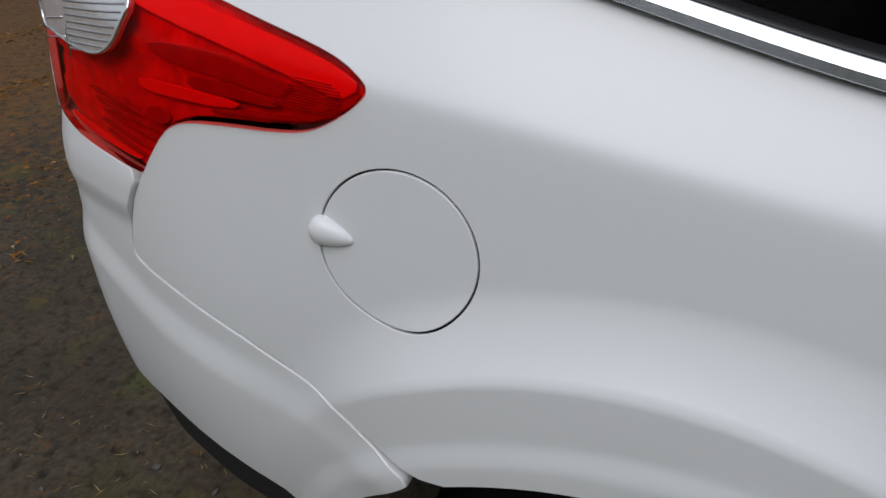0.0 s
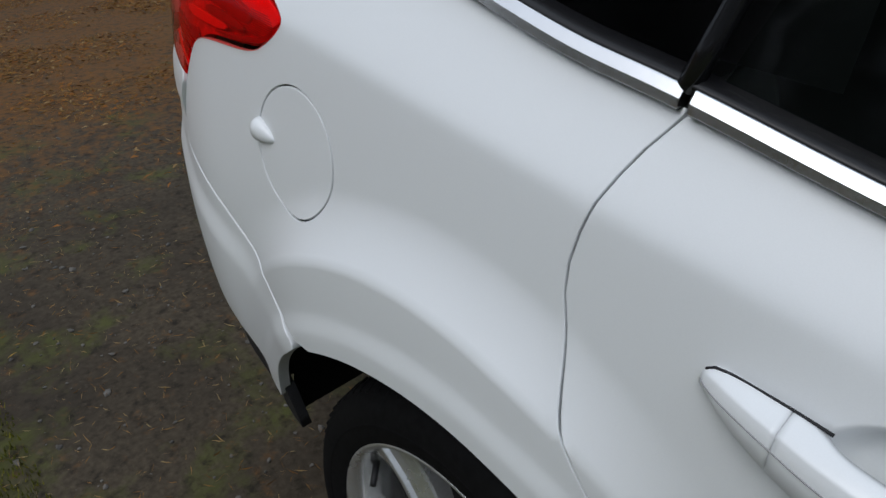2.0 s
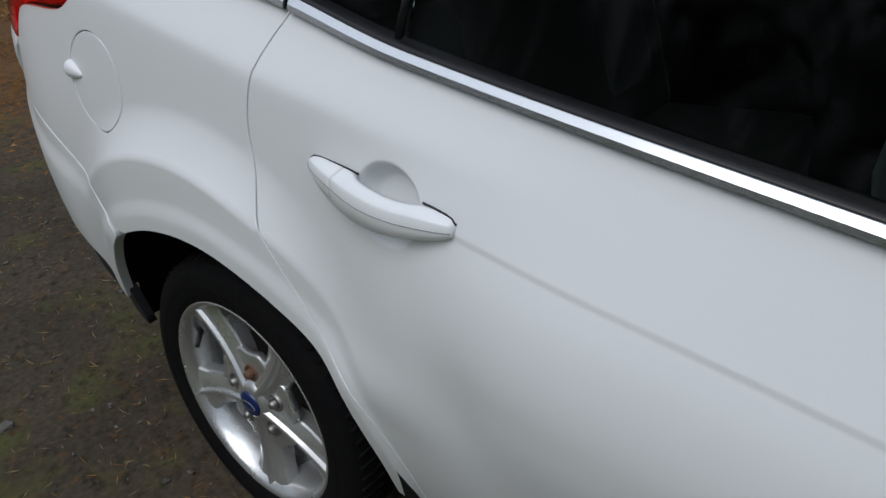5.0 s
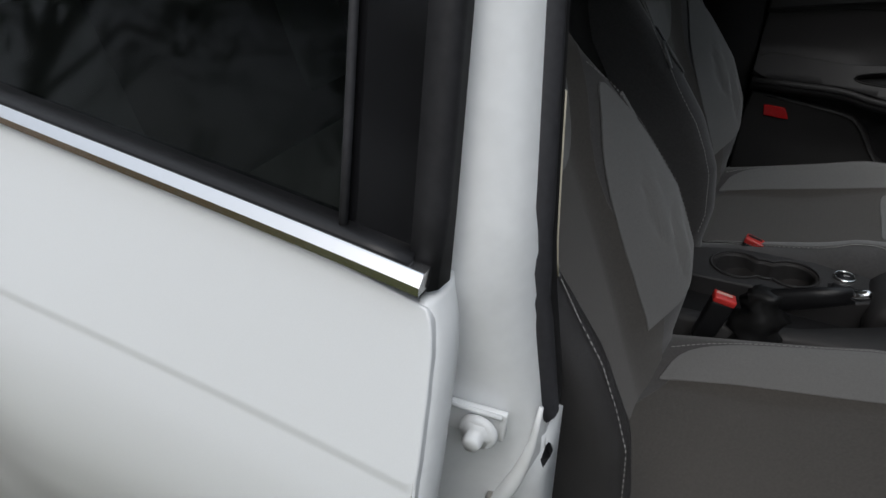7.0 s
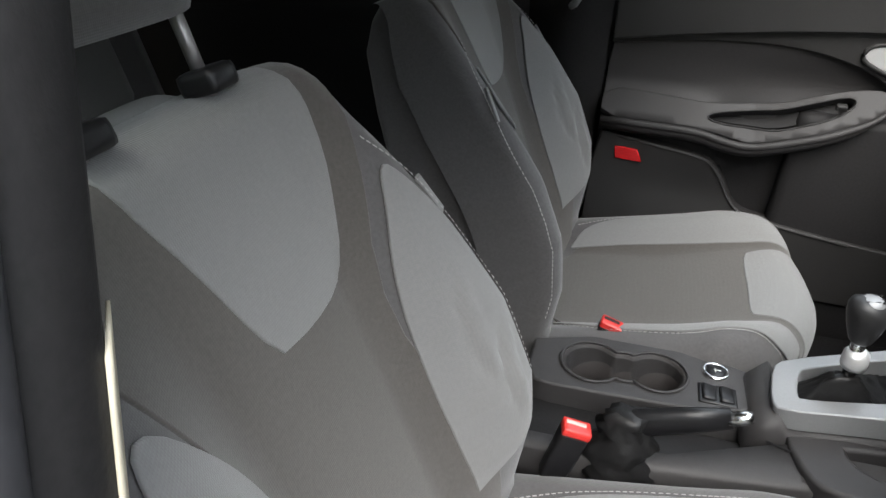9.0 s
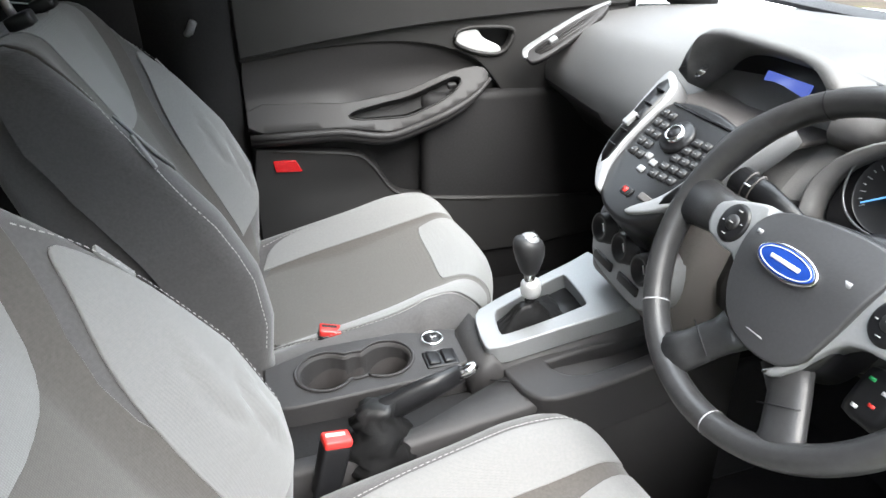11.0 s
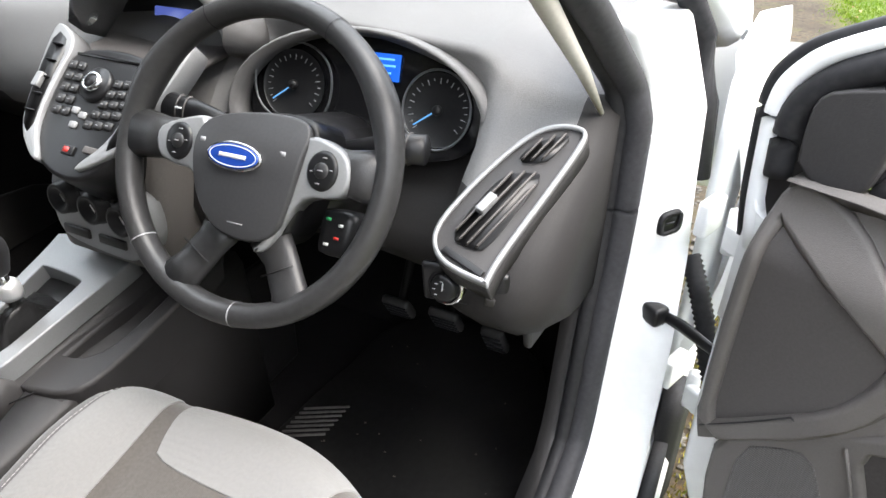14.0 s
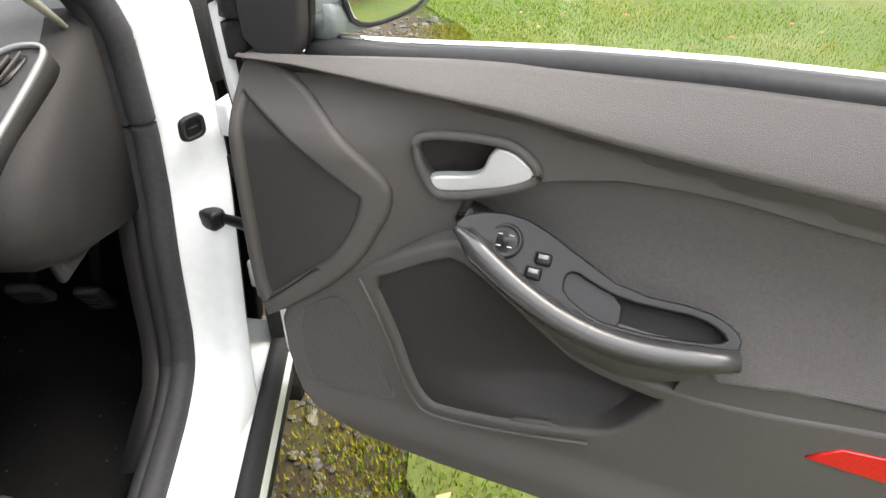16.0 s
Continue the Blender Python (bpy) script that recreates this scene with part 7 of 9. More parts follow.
body_m = patch("mat_body", chaikin([(1.60, -0.63), (2.22, -0.63), (2.22, -0.25), (2.0, -0.19), (1.60, -0.19)], 2), mat_fn, MATM, fm, d=0.03, edge=0.01, out=(0, 0, 1))
# short ribs in a paler grey than the mat
MAT_RIB = mat("grey_rib_rubber", (0.045, 0.044, 0.042), 0.7, vary=0.3, scale=90, bump=0.4)
for k in range(7):
    part("mat_rib", rbox((0.005, 0.085, 0.005), r=0.0015, seg=1, m=pose(1.845 + 0.013 * k, -0.235, float(mat_fn(np.array(1.845 + 0.013 * k), np.array(-0.235))[2]) + 0.001, 0, 0, 30)), MAT_RIB, body_m, "grey rib of the mat")
crumb_rng = random.Random(11)
bm = bmesh.new()
for k in range(34):
    u_, v_ = 1.66 + 0.48 * crumb_rng.random(), -0.60 + 0.38 * crumb_rng.random()
    c_ = rbox((crumb_rng.uniform(0.001, 0.004), crumb_rng.uniform(0.001, 0.003), 0.0012), r=0, m=pose(u_, v_, float(mat_fn(np.array(u_), np.array(v_))[2]) + 0.0008, 0, 0, crumb_rng.uniform(0, 180)))
    merge(bm, c_)
tagged(part("crumbs", bm, mat("dry_crumbs", (0.09, 0.08, 0.065), 0.9, vary=0.4, scale=300)), "dry crumbs and grit on the floor mat", "crumbs", kind="stuff")

# ---------------------------------------------------------------- front door trims
def door_trim(th, to, DT, lower=0.040, sign=1):
    """Inside of a front door. to(s, z, d): place s behind the hinge end, at height z, d into the cabin."""
    def fn(depth, lift=0.0):
        def f(u, v):
            return to(u, v, depth(u, v) + lift)
        return f

    crease = lambda s: np.interp(s, [-0.05, 0.0, 0.07, 0.184, 0.30, 0.40, 0.50, 0.617, 0.95], [0.905, 0.908, 0.9085, 0.9000, 0.893, 0.879, 0.869, 0.859, 0.835])
    under_z = lambda s: np.interp(s, [-0.05, 0.0, 0.07, 0.177, 0.295, 0.403, 0.5075, 0.629, 0.95], [0.901, 0.903, 0.902, 0.890, 0.878, 0.862, 0.8436, 0.8287, 0.795])
    rail_top = lambda s: np.interp(s, [-0.05, 0.0, 0.05, 0.17, 0.34, 0.48, 0.60, 0.95], [0.905, 0.910, 0.914, 0.919, 0.928, 0.933, 0.934, 0.938])
    seam_z = lambda s: np.interp(s, [0.24, 0.2515, 0.30, 0.355, 0.407, 0.459, 0.51, 0.588, 0.95], [0.7545, 0.7846, 0.808, 0.824, 0.8345, 0.836, 0.834, 0.824, 0.786])

    def under(s, z):
        q = np.clip((crease(s) - z) / np.maximum(crease(s) - under_z(s), 0.002), 0, 1)
        return 0.030 - 0.018 * q

    def dish(s, z):
        return 0.012 + 0.030 * (1 - step(0.10, 0.24, s)) * step(0.0, 0.08, 0.90 - z)

    def ins(s, z):
        """Ribbed insert: hollow under its seam, coming forward over the armrest."""
        q = np.clip((seam_z(s) - z) / np.maximum(seam_z(s) - 0.655, 0.02), 0, 1.1)
        return 0.006 - 0.024 * np.sin(np.pi * np.clip(q, 0, 1)) + 0.036 * q ** 2

    def low(s, z):
        return lower - 0.010 * np.exp(-(((s - 0.32) / 0.13) ** 2) - ((z - 0.58) / 0.07) ** 2) + 0.012 * step(0.0, 0.06, 0.47 - z)

    way = to(np.array(0.3), np.array(0.7), np.array(1.0)) - to(np.array(0.3), np.array(0.7), np.array(0.0))
    way = tuple(way / np.linalg.norm(way))
    kw = dict(out=way)
    ss_ = [*np.arange(0, 0.62, 0.02), 0.62, 0.95]
    rail = []
    for s in np.linspace(0.0, 0.95, 60):
        c, t, f_ = float(crease(s)), float(rail_top(s)), 0.15 + 0.85 * float(step(0.0, 0.26, s))
        sec = [(0.030 - 0.042 * f_ * k_ ** 1.25, c + (t - c) * k_) for k_ in (0.0, 0.12, 0.3, 0.5, 0.7, 0.88, 1.0)]
        sec += [(sec[-1][0] - 0.008, t - 0.004), (sec[-1][0] - 0.010, c - 0.02), (0.020, c - 0.004)]
        rail.append([tuple(to(np.array(s), np.array(z), np.array(d_))) for d_, z in sec])
    part("top_rail", loft(rail), DT, th)
    patch("rail_underside", [(s, float(crease(s)) - 0.0005) for s in ss_] + [(s, float(under_z(s)) - 0.002) for s in ss_[::-1]], fn(under), DT, th, d=0.012, edge=0.0, **kw)
    seam_s = [0.2515, 0.30, 0.355, 0.407, 0.459, 0.51, 0.588, 0.95]
    mid_ = [(s, float(under_z(s)) - 0.001) for s in ss_] + [(s, float(seam_z(s)) + 0.0015) for s in seam_s[::-1]] + [(0.2375, 0.7545), (0.242, 0.735), (0.2227, 0.7205), (0.18, 0.694), (0.136, 0.669), (0.104, 0.658), (0.083, 0.638), (-0.010, 0.563), (-0.018, 0.60), (-0.006, 0.75)]
    bez = chaikin([(0.196, 0.842), (0.214, 0.852), (0.292, 0.857), (0.316, 0.847), (0.333, 0.826), (0.313, 0.808), (0.227, 0.778), (0.211, 0.795)], 2)
    midp = patch("door_card", mid_, fn(dish), DT, th, d=0.014, holes=[bez], edge=0.03, round_=0.004, **kw)
    # tweeter-side corner panel, a shade darker and stepped in
    pad_o = chaikin([(0.004, 0.9005), (0.0255, 0.900), (0.069, 0.8835), (0.1175, 0.842), (0.140, 0.820), (0.1705, 0.789), (0.1690, 0.760), (0.1560, 0.735), (0.1337, 0.693), (0.104, 0.664), (0.083, 0.643), (-0.009, 0.568), (-0.012, 0.70), (-0.006, 0.85)], 1)
    pad_i = chaikin([(-0.0025, 0.880), (0.0197, 0.866), (0.0638, 0.840), (0.1480, 0.783), (0.1500, 0.764), (0.1350, 0.722), (0.112, 0.688), (0.080, 0.659), (0.02, 0.606), (-0.008, 0.586), (-0.008, 0.75)], 1)
    patch("corner_panel", pad_o, fn(dish, 0.010), DT, midp, d=0.014, holes=[pad_i], edge=0.012, round_=0.008, **kw)
    patch("corner_recess", grow(pad_i, 0.003), fn(dish, 0.0005), RECESS, midp, d=0.009, edge=0.0, **kw)
    part("corner_joint", tube([tuple(to(np.array(s), np.array(z), np.array(float(dish(np.array(s), np.array(z))) + 0.0075))) for s, z in chaikin([(-0.0085, 0.588), (0.02, 0.613), (0.046, 0.636), (0.0805, 0.669), (0.0805, 0.669), (0.100, 0.662)], 1, False)], 0.0011, 6), RUBBER, midp)
    # handle bowl
    part_b = [to(p[0], p[1], dish(p[0], p[1]) + 0.003) for p in bez]
    part("handle_bezel", tube([tuple(p) for p in part_b], 0.0055, 8, closed=True), DT, midp)
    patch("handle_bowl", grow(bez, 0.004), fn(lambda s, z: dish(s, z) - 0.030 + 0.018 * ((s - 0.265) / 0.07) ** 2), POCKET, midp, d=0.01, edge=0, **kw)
    lev = chaikin([(0.216, 0.800), (0.24, 0.804), (0.264, 0.809), (0.275, 0.818), (0.281, 0.838), (0.290, 0.846), (0.308, 0.840), (0.326, 0.824), (0.312, 0.812), (0.295, 0.808), (0.233, 0.790), (0.218, 0.793)], 2)
    patch("door_pull", lev, fn(lambda s, z: dish(s, z) + 0.004 + 0 * s), SATIN, midp, d=0.006, edge=0.012, round_=0.004, label="bright door release lever", **kw)
    # ribbed insert above the armrest
    insp = [(0.2385, 0.752)] + [(s, float(seam_z(s)) - 0.0015) for s in seam_s] + [(0.95, 0.676), (0.68, 0.661), (0.60, 0.658), (0.54, 0.650), (0.50, 0.675), (0.42, 0.685), (0.35, 0.715), (0.28, 0.745)]
    patch("door_insert", insp, fn(ins), RIBBED, th, d=0.011, edge=0.014, round_=0.003, label="ribbed dark door insert", **kw)
    # armrest: bowed grip with switch deck, pocket and underside
    grip = chaikin([(0.258, 0.774), (0.272, 0.766), (0.298, 0.748), (0.335, 0.725), (0.383, 0.704), (0.437, 0.691), (0.497, 0.689), (0.548, 0.694)], 3, False)
    dd = lambda s: 0.050 + 0.028 * math.sin(math.pi * min(1, max(0, (s - 0.23) / 0.36)))
    gp = [tuple(to(np.array(s), np.array(z), np.array(dd(s)))) for s, z in grip]
    arm = part("armrest", tube(gp, [0.004 + 0.0100 * min(1, 6 * i / len(gp), 8 * (len(gp) - 1 - i) / len(gp) + 0.65) for i in range(len(gp))], 14), GRIP, th, "padded armrest and grab handle")
    secs = []
    for s, z in grip:
        zl = float(np.interp(s, [0.25, 0.275, 0.34, 0.388, 0.444, 0.478, 0.509, 0.53, 0.55], [0.762, 0.742, 0.672, 0.632, 0.618, 0.622, 0.636, 0.662, 0.682]))
        zl = min(zl, z - 0.012)
        secs.append([tuple(to(np.array(s), np.array(a), np.array(b))) for a, b in ((z - 0.004, dd(s) + 0.003), (z - 0.012, dd(s) + 0.001), (0.35 * z + 0.65 * zl, 0.045 + 0.4 * (dd(s) - 0.045)), (zl + 0.008, 0.050), (zl, 0.040), (zl + 0.004, -0.005), (z, -0.01))])
    part("armrest_underside", loft(secs), DT, arm)
    deck_ = chaikin([(0.2567, 0.7735), (0.2697, 0.7838), (0.3122, 0.7814), (0.3499, 0.765), (0.3815, 0.7478), (0.4352, 0.7241), (0.5092, 0.7216), (0.5358, 0.7141), (0.5477, 0.7035), (0.5344, 0.6945), (0.4399, 0.691), (0.4048, 0.696), (0.3657, 0.7125), (0.3002, 0.7466)], 1)
    tray = chaikin([(0.3692, 0.7353), (0.38, 0.7401), (0.427, 0.7192), (0.4296, 0.6994), (0.4076, 0.7015), (0.3727, 0.7178)], 1)
    well = chaikin([(0.3692, 0.7353), (0.38, 0.7401), (0.400, 0.7320), (0.434, 0.7212), (0.470, 0.7198), (0.507, 0.7186), (0.530, 0.7122), (0.5390, 0.7028), (0.5149, 0.6966), (0.4447, 0.6950), (0.4076, 0.7005), (0.3727, 0.7178)], 1)
    hole = chaikin([(0.418, 0.7260), (0.434, 0.7195), (0.507, 0.7168), (0.529, 0.7108), (0.5375, 0.7028), (0.5149, 0.6966), (0.4447, 0.6950), (0.418, 0.6960)], 1)
    grip_z = lambda s: np.interp(s, [0.25, 0.272, 0.298, 0.335, 0.383, 0.437, 0.497, 0.56], [0.778, 0.766, 0.748, 0.725, 0.704, 0.691, 0.689, 0.694])
    dkf = lambda s, z: 0.052 + 0.012 * np.sin(np.pi * np.clip((s - 0.23) / 0.36, 0, 1)) - 0.85 * np.maximum(0, z - grip_z(s))
    patch("armrest_deck", deck_, fn(dkf), KEYPL, arm, d=0.011, holes=[well], edge=0.03, round_=0.003, **kw)
    patch("switch_tray", grow(tray, 0.003), lambda s, z: to(s, z - 0.006, dkf(s, z) - 0.005), KEYPL, arm, d=0.014, edge=0.03, round_=0.002, **kw)
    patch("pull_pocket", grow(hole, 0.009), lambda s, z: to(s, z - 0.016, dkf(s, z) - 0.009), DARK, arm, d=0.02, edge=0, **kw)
    if sign > 0:
        d0 = float(dkf(np.array(0.308), np.array(0.7614)))
        c = to(np.array(0.308), np.array(0.7614), np.array(d0))
        x_ = to(np.array(0.318), np.array(0.7614), np.array(d0)) - c
        y_ = to(np.array(0.308), np.array(0.7714), np.array(d0 - 0.0085)) - c
        DM = basis(c, x_, y_)
        md = part("mirror_dial", lathe([(0, 0.0075), (0.0035, 0.007), (0.005, 0.0035), (0.0115, 0.003), (0.0135, 0.0015), (0.0150, 0.0045), (0.0170, 0.0042), (0.0185, 0)], 32, DM), KEYPL, arm, "round mirror adjuster")
        for a in (45, 135, 225, 315):
            part("dial_mark", rbox((0.0050, 0.0010, 0.0008), r=0, m=DM @ Matrix.Translation((0.0085 * math.cos(math.radians(a)), 0.0085 * math.sin(math.radians(a)), 0.0035))), WHITE_MARK, md)
    for s, z in ((0.3485, 0.7472), (0.3417, 0.7359)) if sign > 0 else ((0.345, 0.740),):
        d0 = float(dkf(np.array(s), np.array(z))) + 0.002
        c = to(np.array(s), np.array(z), np.array(d0))
        x_ = to(np.array(s + 0.01), np.array(z), np.array(d0)) - c
        y_ = to(np.array(s), np.array(z + 0.01), np.array(d0 - 0.0085)) - c
        sw_ = part("window_switch", rbox((0.016, 0.013, 0.010), r=0.003, m=basis(c, x_, y_)), BLACKPL, arm)
        part("switch_slot", rbox((0.017, 0.012, 0.004), r=0.001, m=basis(c, x_, y_) @ Matrix.Translation((-0.012, 0.001, -0.0010))), DARK, sw_)
        part("switch_mark", rbox((0.010, 0.0045, 0.001), r=0, m=basis(c, x_, y_) @ Matrix.Translation((0, 0.002, 0.0055))), GREY_MARK, sw_)
    # lower card: speaker field, map pocket, kick edge
    lowp = chaikin([(0.015, 0.583), (0.095, 0.648), (0.130, 0.668), (0.18, 0.697), (0.2227, 0.724), (0.262, 0.740), (0.315, 0.700), (0.365, 0.652), (0.40, 0.624), (0.45, 0.612), (0.513, 0.605), (0.59, 0.6095), (0.70, 0.6265), (0.95, 0.650), (0.95, 0.40), (0.60, 0.388), (0.41, 0.382), (0.333, 0.384), (0.202, 0.386), (0.098, 0.398), (0.036, 0.432), (0.016, 0.475)], 1)
    bin_ = chaikin([(0.141, 0.664), (0.18, 0.688), (0.2227, 0.714), (0.252, 0.728), (0.30, 0.698), (0.36, 0.643), (0.40, 0.613), (0.47, 0.600), (0.505, 0.598), (0.470, 0.5425), (0.4545, 0.521), (0.424, 0.505), (0.327, 0.482), (0.232, 0.471), (0.212, 0.479), (0.192, 0.508), (0.165, 0.602)], 1)
    patch("armrest_band", [(0.50, 0.609), (0.513, 0.607), (0.59, 0.6115), (0.70, 0.6285), (0.95, 0.652), (0.95, 0.674), (0.68, 0.659), (0.60, 0.656), (0.538, 0.648), (0.51, 0.640)], fn(lambda s, z: 0.036 + 0 * s), DT, th, d=0.03, edge=0.012, round_=0.002, **kw)
    lw = patch("lower_card", lowp, fn(low), DT, th, d=0.016, holes=[bin_], edge=0.07, round_=0.008, **kw)
    # the pocket's depth shade is put into a lining darker than the card
    patch("map_pocket", bin_, fn(lambda s, z: low(s, z) - 0.006 - 0.050 * step(0.20, 0.40, s) * step(0.0, 0.05, z - 0.49)), POCKET, lw, d=0.013, edge=0.0, label="door pocket with shade in its dark lining", **kw)
    patch("pocket_divider", chaikin([(0.300, 0.468), (0.346, 0.502), (0.424, 0.500), (0.424, 0.490)], 1), fn(lambda s, z: low(s, z) - 0.004 + 0 * s), DT, lw, d=0.012, edge=0.004, **kw)
    lip = [tuple(to(np.array(s), np.array(z), np.array(float(low(np.array(s), np.array(z))) + 0.006))) for s, z in chaikin([(0.1365, 0.666), (0.162, 0.602), (0.189, 0.506), (0.208, 0.475), (0.230, 0.4675), (0.327, 0.4785), (0.424, 0.5015)], 2, False)]
    part("pocket_lip", tube(lip, 0.0026, 8, squash=(1, 0.6)), DT, lw)
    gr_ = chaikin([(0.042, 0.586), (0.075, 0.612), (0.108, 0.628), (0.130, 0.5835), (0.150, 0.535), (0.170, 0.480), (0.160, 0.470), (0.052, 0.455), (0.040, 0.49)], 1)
    patch("speaker_field", gr_, fn(lambda s, z: low(s, z) + 0.002 + 0.0012 * np.sin(2 * np.pi * s / 0.006) * 0), MESH, lw, d=0.012, edge=0.003, label="speaker field darker than the door card", **kw)
    ref = [(0.641, 0.576), (0.668, 0.598), (0.715, 0.602), (0.715, 0.572)] if sign > 0 else [(0.655, 0.598), (0.672, 0.612), (0.702, 0.614), (0.694, 0.596)]
    patch("red_reflector", ref, fn(lambda s, z: low(s, z) + 0.003), REDREF, lw, d=0.012, edge=0.004, label="red door reflector", **kw)
    line_ = [tuple(to(np.array(s), np.array(z), np.array(0.0375))) for s, z in ((0.54, 0.6475), (0.60, 0.6555), (0.68, 0.6588), (0.95, 0.6738))]
    part("card_seam", tube(line_, 0.0014, 6), SEAL, lw)


DO, DE, DN = np.array((1.895, -0.881, 0.0)), np.array((-0.412, -0.911, 0.0)), np.array((-0.911, 0.412, 0.0))


def to_driver(s, z, d):
    s, z, d = (np.asarray(v, float) for v in (s, z, d))
    s, z, d = np.broadcast_arrays(s, z, d)
    return DO + s[..., None] * DE + d[..., None] * DN + np.stack([0 * z, 0 * z, z], -1)


driver_door = thing("driver_door", "open white driver's door with dark grey inner trim", "car door", tuple(DO + np.array((0, 0, 0.35))))
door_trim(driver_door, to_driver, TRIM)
# metal shell behind the trim
shell_poly = chaikin([(-0.045, 0.36), (-0.05, 0.60), (-0.045, 0.80), (-0.04, 0.835), (0.02, 0.845), (0.30, 0.86), (0.98, 0.87), (1.0, 0.60), (0.98, 0.37), (0.4, 0.345), (0.05, 0.345)], 1)
patch("door_inner", shell_poly, lambda s, z: to_driver(s, z, -0.034 + 0 * s), WHITE_IN, driver_door, d=0.04, edge=0.08, round_=0.01, out=tuple(DN), label="white inner door panel")
patch("door_outer", shell_poly, lambda s, z: to_driver(s, z, -0.13 + 0.03 * np.abs((z - 0.65) / 0.3) ** 2), WHITE, driver_door, d=0.04, edge=0.0, out=tuple(-DN), label="white outer door skin")
g = lambda s, z, d: tuple(to_driver(s, z, d))
frame_line = [(-0.036, 0.800), (-0.0445, 0.851), (-0.0485, 0.917), (-0.0505, 0.948), (-0.0473, 0.978), (-0.0352, 0.9975), (-0.0167, 1.017), (0.0087, 1.0315), (0.0384, 1.046), (0.10, 1.078), (0.22, 1.145), (0.38, 1.225), (0.60, 1.300), (0.80, 1.330)]
fl = chaikin(frame_line, 2, False)
inw = lambda z: -0.032 - 0.10 * max(0, z - 1.04)
wf = part("window_frame", tube([g(s, z, inw(z) + 0.012) for s, z in fl], 0.0105, 10), WHITE_IN, driver_door, "white window frame with black seal")
part("frame_flare", loft([[g(s, z, -0.028), g(s, z, -0.012), g(s + w, z - 0.35 * w, -0.010), g(s + w, z - 0.35 * w, -0.028)] for s, z, w in ((-0.050, 0.862, 0.010), (-0.048, 0.850, 0.014), (-0.047, 0.842, 0.036), (-0.047, 0.825, 0.046), (-0.048, 0.78, 0.042), (-0.050, 0.70, 0.040))]), WHITE_IN, wf, "white corner of the door frame")
part("frame_seal", tube([g(s + 0.020, z - 0.016, inw(z) + 0.014) for s, z in fl[6:]], 0.016, 10), RUBBER, wf)
part("frame_outer_seal", tube([g(s - 0.017, z + 0.004, inw(z)) for s, z in fl], 0.008, 8), RUBBER, wf)
sail = chaikin([(-0.030, 0.842), (-0.0375, 0.92), (-0.0375, 0.962), (-0.022, 0.990), (0.008, 1.014), (0.05, 1.036), (0.078, 1.048), (0.074, 1.0), (0.066, 0.925), (0.056, 0.906), (0.0, 0.904), (-0.010, 0.842)], 1)
patch("sail_panel", sail, lambda s, z: to_driver(s, z, -0.014 - 0.10 * np.maximum(0, z - 1.0)), BLACKPL, driver_door, d=0.02, edge=0.01, out=tuple(DN), label="black mirror sail panel")
tw = chaikin([(-0.0035, 0.951), (-0.0025, 0.979), (0.0098, 0.9905), (0.0666, 1.0050), (0.0685, 1.0020), (0.0612, 0.917), (0.0457, 0.9030), (-0.0015, 0.9110)], 1)
patch("tweeter_cover", tw, lambda s, z: to_driver(s, z, 0.006 - 0.05 * np.maximum(0, z - 0.95)), CORNER, driver_door, d=0.012, edge=0.020, round_=0.004, out=tuple(DN), label="dark tweeter cover")
rail_z = lambda s: float(np.interp(s, [0.0, 0.05, 0.17, 0.34, 0.48, 0.60, 0.95], [0.908, 0.912, 0.918, 0.930, 0.937, 0.938, 0.943]))
gpoly = [(0.070, 0.90), (0.95, 0.925), (0.95, 1.33), (0.60, 1.285), (0.38, 1.21), (0.22, 1.13), (0.085, 1.055)]
dg = patch("door_glass", gpoly, lambda s, z: to_driver(s, z, -0.045 - 0.30 * np.maximum(0, z - 0.95)), GLASS_C, driver_door, d=0.1, edge=0, out=tuple(DN), label="clear door window glass")
part("glass_seal", loft([[g(s, rail_z(s) + a_ + 0.003 * float(step(0.1, 0.35, s)), b_) for a_, b_ in ((-0.006, -0.010), (0.001, -0.016), (0.002, -0.034), (-0.001, -0.050), (-0.04, -0.054), (-0.04, -0.010))] for s in np.linspace(0.06, 0.95, 30)]), RUBBER, driver_door)
part("outer_strip", tube([g(s, rail_z(s) - 0.004 + 0.003 * float(step(0.1, 0.35, s)), -0.060) for s in np.linspace(0.06, 0.95, 20)], 0.0052, 8), CHROME, driver_door, "bright outer window strip")
# door mirror
MC = np.array((2.000, -1.020, 0.958))
MNV = Vector((-0.56, -0.83, 0.102))
mir = thing("door_mirror", "dark grey door mirror on the open driver's door", "car mirror", tuple(MC - np.array((0, 0, 0.08))))
mm = chaikin([(-0.090, 0.066), (0.0006, 0.068), (0.058, 0.054), (0.084, 0.0206), (0.085, -0.0317), (0.052, -0.050), (-0.068, -0.047), (-0.085, -0.0096)], 2)
mh = chaikin([(-0.129, 0.0603), (-0.0871, 0.0748), (-0.0492, 0.0804), (0.0621, 0.066), (0.112, 0.0311), (0.122, -0.0147), (0.112, -0.0515), (0.057, -0.0612), (-0.0631, -0.0540), (-0.1364, -0.0300), (-0.143, -0.0107)], 2)
MX = Vector((0.83, -0.56, 0.0))
MQ = basis(MC, MX, MNV.cross(MX))
part("mirror_housing", slab(mh, MQ @ Matrix.Translation((0, 0, -0.085)), 0.090, 0.014), MIRROR_CASE, mir, "dark grey mirror housing")
MIR = mat("mirror_glass", (0.92, 0.93, 0.93), 0.02, 1.0, vary=0.01, rough_vary=0.01)
